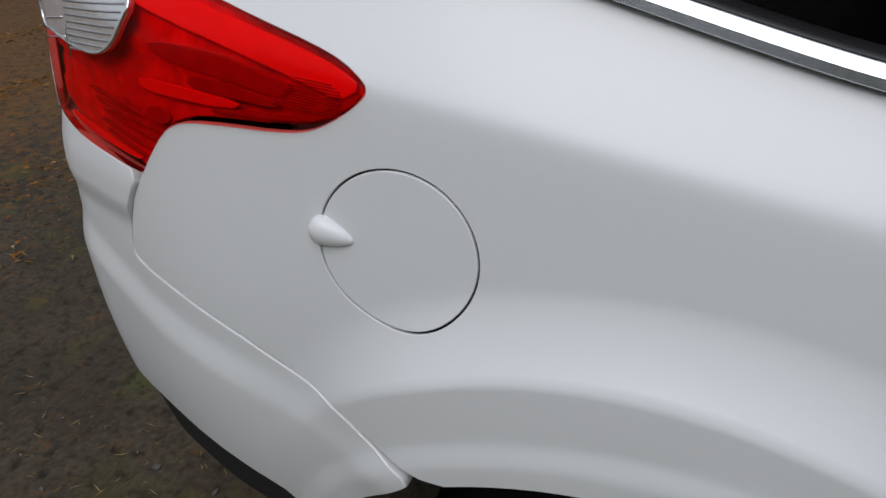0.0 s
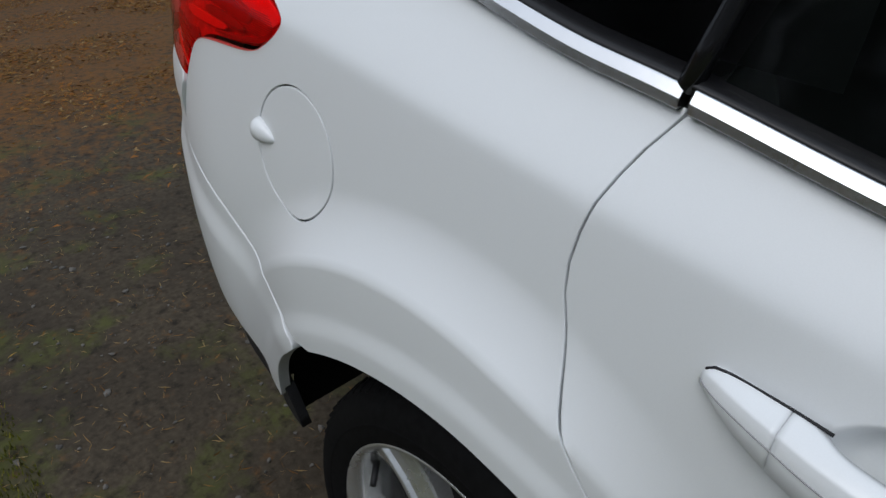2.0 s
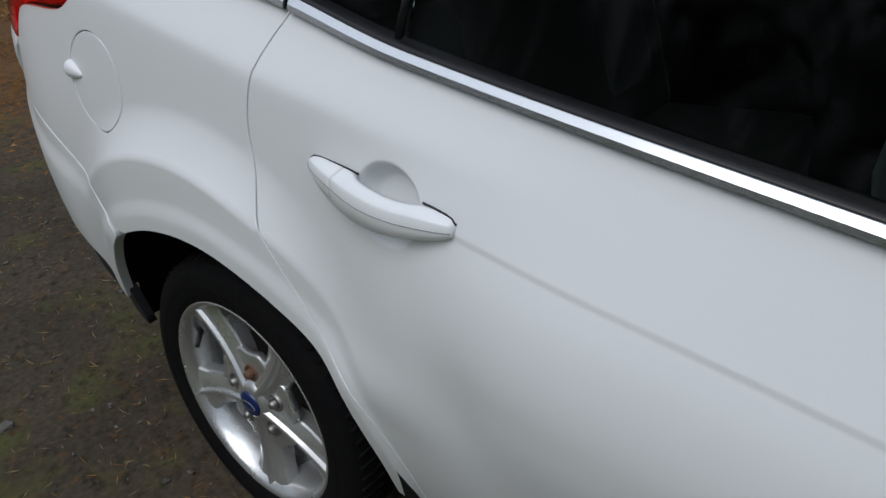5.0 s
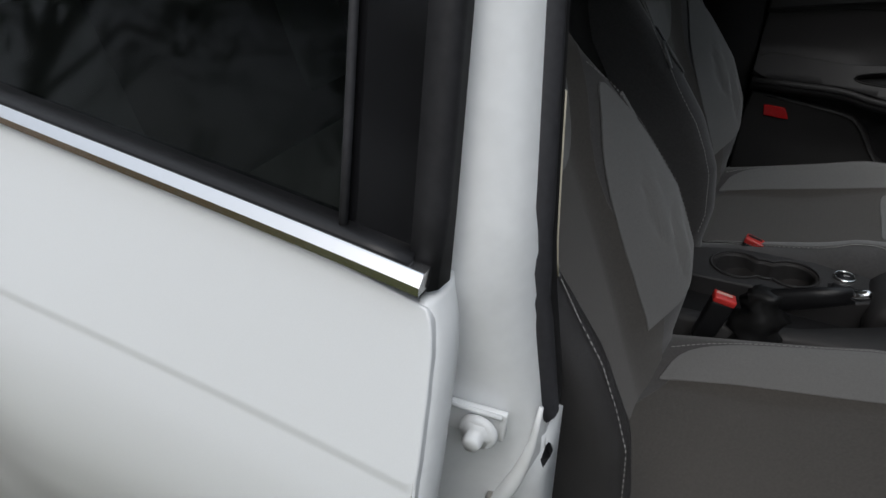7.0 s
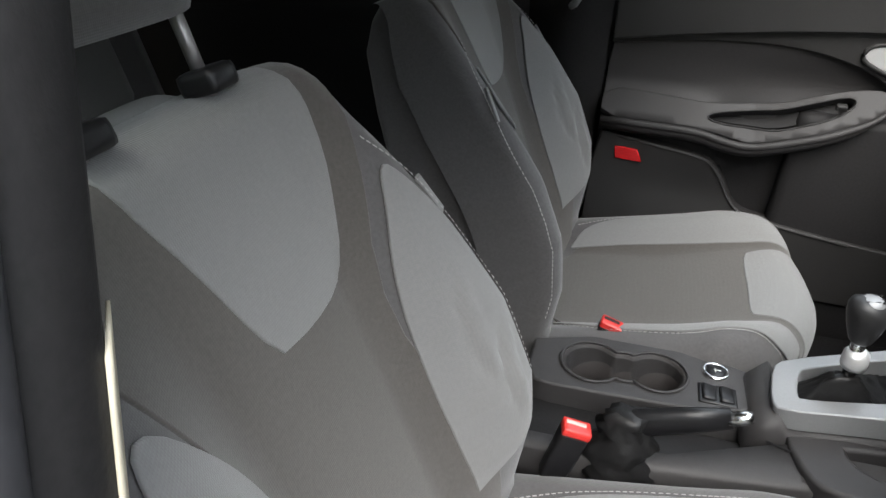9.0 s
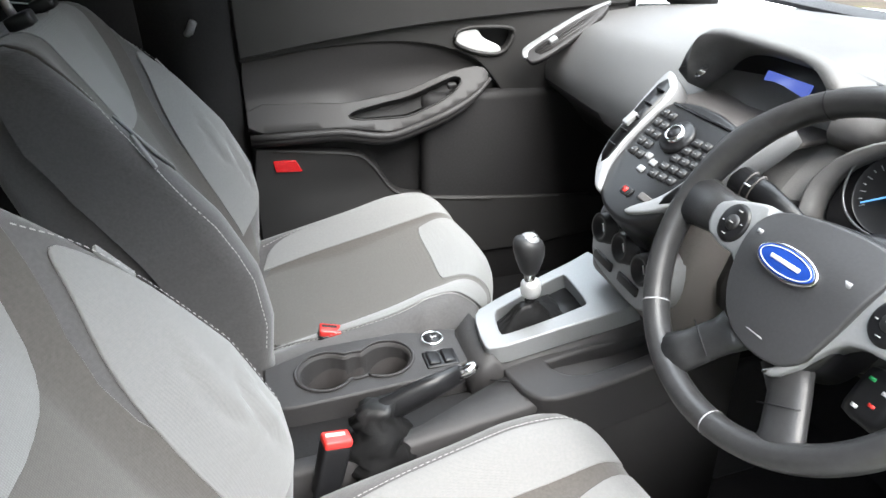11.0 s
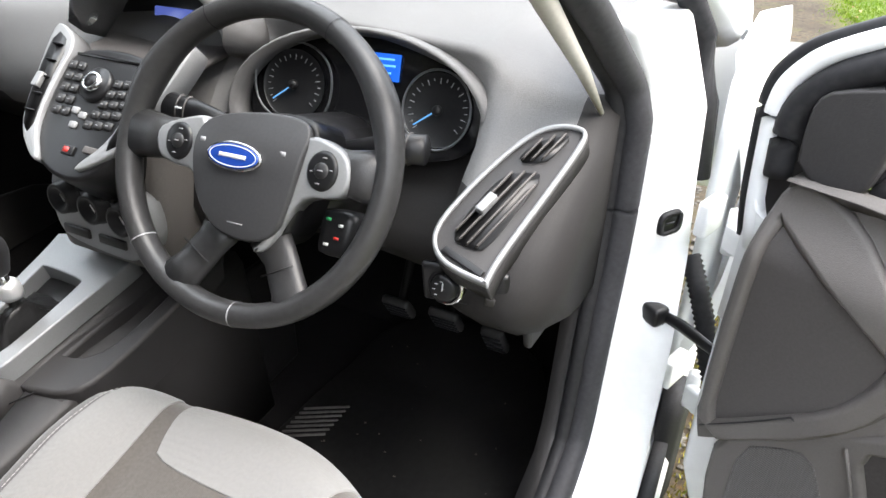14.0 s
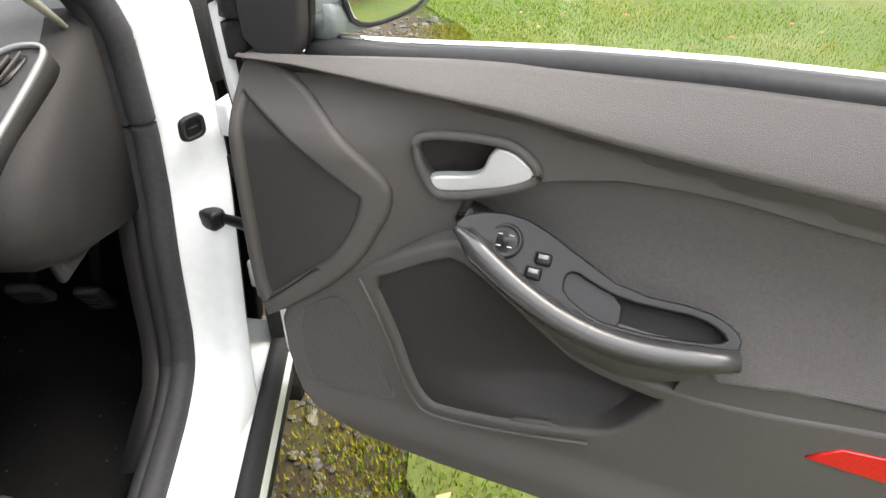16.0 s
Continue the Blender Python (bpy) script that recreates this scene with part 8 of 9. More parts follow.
part("mirror_glass", slab(grow(mm, -0.002), MQ @ Matrix.Translation((0, 0, 0.0085)), 0.003, 0.001), MIR, mir, "mirror glass reflecting brick wall and grass")
part("mirror_rim", tube([tuple(MQ @ Vector((x, y, 0.009))) for x, y in mm], 0.0035, 8, closed=True), RUBBER, mir)
part("mirror_arm", tube([g(0.05, 0.93, -0.04), tuple(MC + np.array((-0.06, 0.06, -0.030)))], [0.03, 0.028], 12), MIRROR_CASE, mir, "dark mirror arm")

# ---------------------------------------------------------------- hinge post
def post_sec(z):
    lean = 0.30 * max(0, z - 0.90)
    x0 = float(np.interp(z, [0.33, 0.362, 0.376, 0.39, 0.42, 0.47, 0.55, 0.60, 0.68, 0.76, 0.88, 0.94, 0.99, 1.02], [1.45, 1.62, 1.74, 1.86, 1.918, 1.940, 1.956, 1.967, 1.992, 2.006, 2.006, 1.998, 1.965, 1.945]))
    x1 = float(np.interp(z, [0.28, 0.40, 0.50, 0.60, 0.70, 0.80, 0.90, 1.02], [1.90, 1.925, 1.955, 1.99, 2.05, 2.082, 2.088, 2.075]))
    y1 = float(np.interp(z, [0.28, 0.60, 0.70, 0.80, 0.90, 1.02], [-0.80, -0.795, -0.787, -0.775, -0.768, -0.765]))
    mx_, my_ = (x0 + x1) / 2, (-0.722 + y1) / 2
    pts = [(x0, -0.716), (x0 + 0.002, -0.723), (x0 + 0.010, -0.729), (mx_, my_ - 0.004), (x1 - 0.010, y1 - 0.001), (x1, y1), (x1 + 0.006, y1 + 0.006), (x1 + 0.03, -0.70), (x0, -0.695)]
    return [(x, y + lean, z) for x, y in pts]


part("hinge_post", loft([post_sec(z) for z in np.linspace(0.28, 1.02, 56)]), WHITE_IN, shell, "white front hinge post")
sl2 = [Vector(post_sec(z)[0]) + Vector((-0.006, 0.016, 0)) for z in np.linspace(0.366, 0.95, 30)]
sl2 += [Vector((1.935, -0.675, 0.99)), Vector((1.880, -0.662, 1.04)), Vector((1.78, -0.64, 1.11)), Vector((1.62, -0.605, 1.21)), Vector((1.38, -0.55, 1.36))]
low_run = [Vector((1.20, -0.706, 0.352)), Vector((1.42, -0.704, 0.353)), Vector((1.56, -0.702, 0.358))]
seal_pts = chaikin([tuple(p) for p in low_run + sl2], 2, False)
part("front_door_seal", tube([tuple(p) for p in seal_pts], 0.0185, 12), SEAL, shell, "grey rubber front door seal")
part("seal_lip", tube([(p[0] - 0.010, p[1] + 0.020, p[2]) for p in seal_pts], 0.012, 8), RUBBER, shell)
part("post_trim", loft([[(p[0] - 0.015, p[1] + 0.035, p[2]), (p[0] - 0.02, p[1] + 0.07, p[2]), (p[0] + 0.14, p[1] + 0.06, p[2]), (p[0] + 0.10, p[1] + 0.02, p[2])] for p in [post_sec(z)[0] for z in np.linspace(0.38, 0.86, 16)]]), CORNER, shell, "dark kick trim")
FM = basis((2.013, -0.757, 0.764), (0.82, -0.57, 0), (0, 0, 1))
plug = part("post_plug", ring_slab(oval(0, 0, 0.0205, 0.0175, 40, 3.4), oval(0, 0, 0.0140, 0.0115, 40, 3.4), FM, 0.006), RUBBER, shell, "black rubber plug with a raised rim")
part("plug_face", slab(oval(0, 0, 0.0145, 0.012, 40, 3.4), FM, 0.003, 0.001), BLACKPL, plug)
part("plug_bar", rbox((0.014, 0.0022, 0.002), r=0.0005, seg=1, m=FM @ Matrix.Translation((0, 0, 0.0036))), SEAL, plug)
part("post_hole", lathe([(0, 0.001), (0.004, 0.001), (0.0042, 0)], 16, basis((1.965, -0.7605, 0.534), (0.82, -0.57, 0), (0, 0, 1))), BLACKPL, shell)
strap = thing("door_check_strap", "black steel check strap between post and open door", "door check", (2.01, -0.75, 0.63))
part("strap_bracket", rbox((0.026, 0.030, 0.028), r=0.006, m=pose(1.994, -0.765, 0.632, 0, 0, -35)), BLACKPL, strap)
part("strap_arm", tube([(2.000, -0.765, 0.632), (1.985, -0.805, 0.628), (1.955, -0.860, 0.618), g(0.0, 0.612, -0.03)], [0.006, 0.0085, 0.0065, 0.006], 10, squash=(0.7, 1.2)), BLACKPL, strap)
for z in (0.765, 0.50):
    hg = thing("hinge_assembly", "white painted steel door hinge on the post", "hinge", (2.05, -0.80, z), group="front door hinges")
    part("hinge_leaf", rbox((0.05, 0.018, 0.05), r=0.005, m=pose(2.055, -0.803, z, 0, 0, -20)), WHITE_IN, hg)
    part("hinge_pin", tube([(2.02, -0.835, z - 0.03), (2.02, -0.835, z + 0.03)], 0.010, 12), WHITE_IN, hg)
    part("hinge_arm", rbox((0.075, 0.016, 0.036), r=0.004, m=pose(1.985, -0.858, z, 0, 0, 50)), WHITE_IN, hg)
gait = thing("wiring_gaiter", "black ribbed rubber wiring gaiter in the door gap", "wiring", (2.04, -0.80, 0.56))
pts = [(2.055, -0.79, 0.70), (2.035, -0.81, 0.665), (2.02, -0.83, 0.62), (2.0, -0.845, 0.575), (1.985, -0.86, 0.545)]
part("gaiter_tube", tube(resample(pts, 0.004, False), [0.012 + 0.003 * (i % 2) for i in range(len(resample(pts, 0.004, False)))], 12), RUBBER, gait)
part("wing_edge", loft([[(2.10, -0.79, z), (2.115, -0.815, z), (2.16, -0.83, z), (2.16, -0.79, z)] for z in np.linspace(0.30, 0.93, 8)]), WHITE_IN, shell)
part("splash_shield", loft([[(2.03 + 0.10 * (0.5 - z), -0.80, z), (2.06, -0.83, z), (2.12, -0.84, z), (2.12, -0.79, z)] for z in np.linspace(0.18, 0.44, 6)]), SKIRT, shell, "black splash shield")
part("screen_side_seal", tube([(2.09, -0.775, 0.80), (2.10, -0.765, 0.90), (2.12, -0.745, 0.98), (2.04, -0.715, 1.06)], 0.016, 10), RUBBER, shell)

# ---------------------------------------------------------------- passenger door (closed)
passenger_door = thing("passenger_door", "closed passenger door with dark grey inner trim, darkened for shade", "car door", (1.6, 0.72, 0.35))


def to_pass(s, z, d):
    s, z, d = (np.asarray(v, float) for v in (s, z, d))
    s, z, d = np.broadcast_arrays(s, z, d)
    return np.stack([2.150 - 1.28 * s, 0.715 - 1.1 * d, 0.62 + 1.26 * (z - 0.585)], -1)


pw = dict(out=(0, -1, 0))
pf = lambda depth: (lambda u, v: to_pass(u, v, depth(u, v)))
crease_p = [(0.72, 0.7925), (0.715, 0.793), (0.586, 0.814), (0.427, 0.834), (0.259, 0.845), (0.106, 0.853), (0.0, 0.857)]
seam_p = [(0.72, 0.783), (0.707, 0.785), (0.596, 0.801), (0.50, 0.807), (0.43, 0.803), (0.38, 0.793), (0.335, 0.779), (0.305, 0.760), (0.283, 0.735)]
rail_d = lambda s, z: 0.012 + 0.012 * np.clip((0.94 - z) / 0.12, 0, 1) + 0 * s
card_d = lambda s, z: 0.010 + 0.014 * (1 - step(0.10, 0.34, s)) * step(0.0, 0.08, 0.86 - z)
# trim colours here carry the far side's shade, darker than the driver's door
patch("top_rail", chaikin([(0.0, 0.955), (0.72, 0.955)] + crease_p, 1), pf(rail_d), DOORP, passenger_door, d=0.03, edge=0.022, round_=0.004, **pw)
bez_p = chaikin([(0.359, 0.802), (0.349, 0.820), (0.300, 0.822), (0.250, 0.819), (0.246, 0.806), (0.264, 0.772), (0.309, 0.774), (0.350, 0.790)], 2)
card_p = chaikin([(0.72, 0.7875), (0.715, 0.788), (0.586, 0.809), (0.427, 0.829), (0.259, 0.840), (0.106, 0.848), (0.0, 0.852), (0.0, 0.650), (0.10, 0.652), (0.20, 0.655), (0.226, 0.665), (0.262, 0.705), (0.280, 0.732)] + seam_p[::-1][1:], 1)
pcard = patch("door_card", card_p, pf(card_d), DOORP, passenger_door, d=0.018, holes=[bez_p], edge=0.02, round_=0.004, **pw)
# shadow under the dash, put in as a near-black panel on the door
patch("speaker_field", chaikin([(0.0, 0.648), (0.10, 0.650), (0.20, 0.653), (0.224, 0.662), (0.226, 0.56), (0.22, 0.46), (0.0, 0.46)], 1), pf(lambda s, z: 0.014 + 0 * s), CARPET, passenger_door, d=0.02, edge=0.01, label="speaker field darker than the door card", **pw)
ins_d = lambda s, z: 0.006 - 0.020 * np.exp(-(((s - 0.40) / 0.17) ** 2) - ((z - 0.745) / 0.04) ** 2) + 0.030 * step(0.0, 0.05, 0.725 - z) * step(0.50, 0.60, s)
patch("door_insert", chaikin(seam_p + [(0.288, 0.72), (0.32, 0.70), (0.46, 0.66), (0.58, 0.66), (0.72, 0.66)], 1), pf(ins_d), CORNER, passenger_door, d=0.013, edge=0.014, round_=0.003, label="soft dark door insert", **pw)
part("handle_bezel", tube([tuple(to_pass(p[0], p[1], float(card_d(p[0], p[1])) + 0.002)) for p in bez_p], 0.0045, 8, closed=True), DOORP, pcard)
patch("handle_bowl", grow(bez_p, 0.004), pf(lambda s, z: card_d(s, z) - 0.028), BLACKPL, pcard, d=0.015, edge=0, **pw)
patch("door_pull", chaikin([(0.355, 0.803), (0.342, 0.817), (0.318, 0.818), (0.307, 0.799), (0.274, 0.785), (0.272, 0.776), (0.309, 0.779), (0.346, 0.793)], 2), pf(lambda s, z: card_d(s, z) + 0.003), SATIN, pcard, d=0.006, edge=0.012, round_=0.004, label="bright door release lever", **pw)
# armrest: padded shelf running into a bowed pull with a long well
bow_p = chaikin([(0.72, 0.664), (0.62, 0.664), (0.562, 0.663), (0.520, 0.652), (0.484, 0.648), (0.450, 0.656), (0.370, 0.684), (0.320, 0.706), (0.292, 0.732)], 2, False)
bow_d = lambda s: 0.058 * min(1.0, max(0.0, (s - 0.265) / 0.12)) ** 0.5
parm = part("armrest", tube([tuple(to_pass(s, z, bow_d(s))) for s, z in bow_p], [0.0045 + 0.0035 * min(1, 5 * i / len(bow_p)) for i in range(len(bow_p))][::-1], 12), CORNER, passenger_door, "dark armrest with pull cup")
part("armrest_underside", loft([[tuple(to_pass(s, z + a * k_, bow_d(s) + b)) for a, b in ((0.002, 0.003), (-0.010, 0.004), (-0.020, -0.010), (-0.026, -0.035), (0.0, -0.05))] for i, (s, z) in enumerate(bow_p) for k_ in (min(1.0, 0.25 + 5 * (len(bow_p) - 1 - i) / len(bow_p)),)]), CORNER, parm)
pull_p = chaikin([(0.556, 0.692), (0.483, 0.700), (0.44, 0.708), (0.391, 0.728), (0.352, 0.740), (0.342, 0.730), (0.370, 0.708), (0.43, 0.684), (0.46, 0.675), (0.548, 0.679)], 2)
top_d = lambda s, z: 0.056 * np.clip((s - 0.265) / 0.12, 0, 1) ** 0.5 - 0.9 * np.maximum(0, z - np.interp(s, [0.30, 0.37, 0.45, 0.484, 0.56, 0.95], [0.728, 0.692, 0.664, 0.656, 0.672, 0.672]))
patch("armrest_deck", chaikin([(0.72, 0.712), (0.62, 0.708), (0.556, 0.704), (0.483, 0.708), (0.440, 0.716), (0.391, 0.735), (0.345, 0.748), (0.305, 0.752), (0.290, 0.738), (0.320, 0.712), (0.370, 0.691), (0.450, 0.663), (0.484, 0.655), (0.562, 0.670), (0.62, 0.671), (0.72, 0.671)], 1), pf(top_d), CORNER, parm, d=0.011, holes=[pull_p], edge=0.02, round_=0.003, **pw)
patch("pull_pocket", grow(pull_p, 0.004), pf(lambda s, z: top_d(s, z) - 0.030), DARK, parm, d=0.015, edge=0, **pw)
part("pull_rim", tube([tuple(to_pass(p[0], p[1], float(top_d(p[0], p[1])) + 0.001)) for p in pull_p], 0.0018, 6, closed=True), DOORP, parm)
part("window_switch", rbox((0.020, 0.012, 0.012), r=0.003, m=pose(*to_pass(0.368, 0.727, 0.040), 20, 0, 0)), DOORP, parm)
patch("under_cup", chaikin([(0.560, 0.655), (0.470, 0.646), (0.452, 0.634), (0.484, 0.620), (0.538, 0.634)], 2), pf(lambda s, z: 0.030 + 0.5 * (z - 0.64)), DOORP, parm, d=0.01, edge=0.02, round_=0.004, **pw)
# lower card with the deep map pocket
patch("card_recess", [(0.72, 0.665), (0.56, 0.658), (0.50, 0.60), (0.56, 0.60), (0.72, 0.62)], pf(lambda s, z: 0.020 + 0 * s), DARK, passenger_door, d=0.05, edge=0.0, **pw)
low_line = [(0.72, 0.637), (0.687, 0.632), (0.610, 0.622), (0.540, 0.612), (0.522, 0.596), (0.505, 0.572), (0.490, 0.545), (0.470, 0.525), (0.436, 0.514), (0.285, 0.494), (0.0, 0.470)]
low_d = lambda s, z: 0.040 - 0.012 * np.exp(-(((s - 0.56) / 0.10) ** 2) - ((z - 0.55) / 0.05) ** 2)
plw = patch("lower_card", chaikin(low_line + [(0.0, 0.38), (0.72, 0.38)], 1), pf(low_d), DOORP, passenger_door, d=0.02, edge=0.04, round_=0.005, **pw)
patch("map_pocket", [(0.56, 0.67), (0.30, 0.74), (0.255, 0.71), (0.220, 0.665), (0.222, 0.48), (0.50, 0.48), (0.56, 0.60)], pf(lambda s, z: -0.006 + 0 * s), DARK, plw, d=0.03, edge=0.0, label="door pocket with shade in its dark lining", **pw)
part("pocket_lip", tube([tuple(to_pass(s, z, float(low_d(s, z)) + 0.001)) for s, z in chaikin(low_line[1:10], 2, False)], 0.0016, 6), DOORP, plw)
patch("red_reflector", [(0.687, 0.614), (0.651, 0.612), (0.641, 0.592), (0.684, 0.595)], pf(lambda s, z: low_d(s, z) + 0.004), REDREF, plw, d=0.012, edge=0.004, label="red door reflector", **pw)
patch("door_inner", [(-0.02, 0.36), (-0.02, 0.97), (0.72, 0.985), (0.72, 0.36)], lambda s, z: to_pass(s, z, -0.040 + 0 * s), DARK, passenger_door, d=0.1, edge=0.08, out=(0, -1, 0))
patch("door_outer", [(1.21, 0.34), (1.21, 0.955), (1.7, 0.95), (2.12, 0.94), (2.10, 0.6), (2.11, 0.34)], lambda u, v: np.stack([u, 0.815 + 0.05 * np.sin(np.clip((0.98 - v) / 0.6, 0, 1) * math.pi), v], -1), WHITE, passenger_door, d=0.06, edge=0.02, out=(0, 1, 0), label="white outer door skin")
pg = patch("door_glass", [(1.15, 1.05), (2.15, 1.02), (1.62, 1.38), (1.15, 1.40)], lambda u, v: np.stack([u, 0.80 - 0.55 * (v - 1.0), v], -1), GLASS_C, passenger_door, d=0.2, edge=0, out=(0, 1, 0))
pg.visible_shadow = False
dg.visible_shadow = False
part("grab_hook", tube([(1.13, 0.70, 0.93), (1.14, 0.67, 0.94), (1.15, 0.66, 0.96)], 0.008, 8), SILVER, shell, "pale belt guide on far pillar")

# ---------------------------------------------------------------- ground, lawn and what stands round it
def ground_mat():
    m = mat("dirt_drive", (0.055, 0.043, 0.028), 0.92, vary=0.35, scale=55, bump=1.0, bump_scale=130, second=(0.030, 0.024, 0.017), second_scale=2.2, second_mix=0.7, spec=0.25)
    nt = m.node_tree
    b = nt.nodes["Principled BSDF"]
    src = b.inputs["Base Color"].links[0].from_socket
    tc = nt.nodes["Texture Coordinate"]
    sep = nt.nodes.new("ShaderNodeSeparateXYZ")
    nt.links.new(tc.outputs["Object"], sep.inputs["Vector"])

    def blend(src, colour, noise_scale, lo, hi, shape):
        n = nt.nodes.new("ShaderNodeTexNoise")
        n.inputs["Scale"].default_value, n.inputs["Detail"].default_value = noise_scale, 8
        n.inputs["Roughness"].default_value = 0.65
        nt.links.new(tc.outputs["Object"], n.inputs["Vector"])
        add = nt.nodes.new("ShaderNodeMath")
        add.operation = "ADD"
        nt.links.new(n.outputs["Fac"], add.inputs[0])
        if shape is not None:
            nt.links.new(shape, add.inputs[1])
        else:
            add.inputs[1].default_value = 0
        r = nt.nodes.new("ShaderNodeMapRange")
        r.inputs["From Min"].default_value, r.inputs["From Max"].default_value = lo, hi
        nt.links.new(add.outputs["Value"], r.inputs["Value"])
        mx = nt.nodes.new("ShaderNodeMix")
        mx.data_type = "RGBA"
        nt.links.new(r.outputs["Result"], mx.inputs["Factor"])
        nt.links.new(src, mx.inputs["A"])
        mx.inputs["B"].default_value = (*colour, 1)
        return mx.outputs["Result"]

    def ramp(socket, a, b_, to0, to1):
        r = nt.nodes.new("ShaderNodeMapRange")
        r.inputs["From Min"].default_value, r.inputs["From Max"].default_value = a, b_
        r.inputs["To Min"].default_value, r.inputs["To Max"].default_value = to0, to1
        nt.links.new(socket, r.inputs["Value"])
        return r.outputs["Result"]

    moss = ramp(sep.outputs["Y"], -1.0, -1.55, 0.0, 0.26)
    src = blend(src, (0.070, 0.078, 0.016), 3.5, 0.54, 0.74, moss)
    needles = ramp(sep.outputs["X"], -2.0, -4.0, -0.12, 0.14)
    src = blend(src, (0.125, 0.058, 0.016), 16.0, 0.46, 0.66, needles)
    src = blend(src, (0.080, 0.064, 0.046), 85.0, 0.66, 0.76, None)
    src = blend(src, (0.018, 0.014, 0.009), 22.0, 0.52, 0.68, None)
    src = blend(src, (0.080, 0.064, 0.045), 38.0, 0.58, 0.78, None)
    src = blend(src, (0.110, 0.090, 0.066), 190.0, 0.66, 0.78, None)
    nt.links.new(src, b.inputs["Base Color"])
    return m


def g_h(x, y):
    return 0.010 * np.sin(1.7 * x + 0.6 * y) * np.sin(1.3 * y - 0.5 * x) - 0.006


gx = np.concatenate([[-900, -200, -60, -25], np.arange(-14, 14.01, 0.25), [25, 60, 200, 900]])
X_, Y_ = np.meshgrid(gx, gx, indexing="ij")
Z_ = g_h(X_, Y_) * (np.hypot(X_, Y_) < 14)
nn = len(gx)
idx = np.arange(nn * nn).reshape(nn, nn)
fq = np.stack([idx[:-1, :-1], idx[1:, :-1], idx[1:, 1:], idx[:-1, 1:]], -1).reshape(-1, 4)
ground = raw("ground", np.stack([X_, Y_, Z_], -1).reshape(-1, 3), fq, ground_mat())
tagged(ground, "dark damp dirt drive with moss and needle litter", "ground", kind="structure")
rng = np.random.default_rng(7)


def lawn_edge(x):
    """The lawn's ragged edge beside the drive."""
    return -1.12 - 0.10 * np.sin(1.9 * x) - 0.07 * np.sin(5.3 * x + 1) - 0.5 * (1 - step(0.6, 2.2, x)) - 0.18 * step(3.0, 5.0, x)


LAWN = mat("lawn_soil", (0.060, 0.088, 0.012), 0.95, vary=0.35, scale=40, bump=1.0, bump_scale=120, second=(0.115, 0.108, 0.026), second_scale=1.6, second_mix=0.6)
lx = np.arange(0.6, 16.0, 0.2)
ly = np.linspace(0, 1, 40) ** 1.5
LV = np.array([[(x, lawn_edge(x) - 14 * k, 0.012 + 0.015 * math.sin(2.1 * x + 9 * k) * min(1, 6 * k)) for k in ly] for x in lx])
nl, ml_ = LV.shape[:2]
idx = np.arange(nl * ml_).reshape(nl, ml_)
keep = [(i, j) for i in range(nl - 1) for j in range(ml_ - 1) if not (5.75 < lx[i] < 6.5)]
lawn = raw("lawn", LV.reshape(-1, 3), [(idx[i, j], idx[i, j + 1], idx[i + 1, j + 1], idx[i + 1, j]) for i, j in keep], LAWN)
tagged(lawn, "bright green mossy lawn beside the drive", "lawn", kind="structure")
road = raw("road", [(5.70, 14, 0.004), (6.60, 14, 0.004), (6.60, -16, 0.022), (5.70, -16, 0.022)], [(0, 1, 2, 3)], mat("grey_tarmac_path", (0.13, 0.125, 0.12), 0.9, vary=0.25, scale=70, bump=0.8, second=(0.09, 0.10, 0.06), second_scale=1.2), smooth=False)
tagged(road, "grey tarmac path across the lawn", "path", kind="structure")


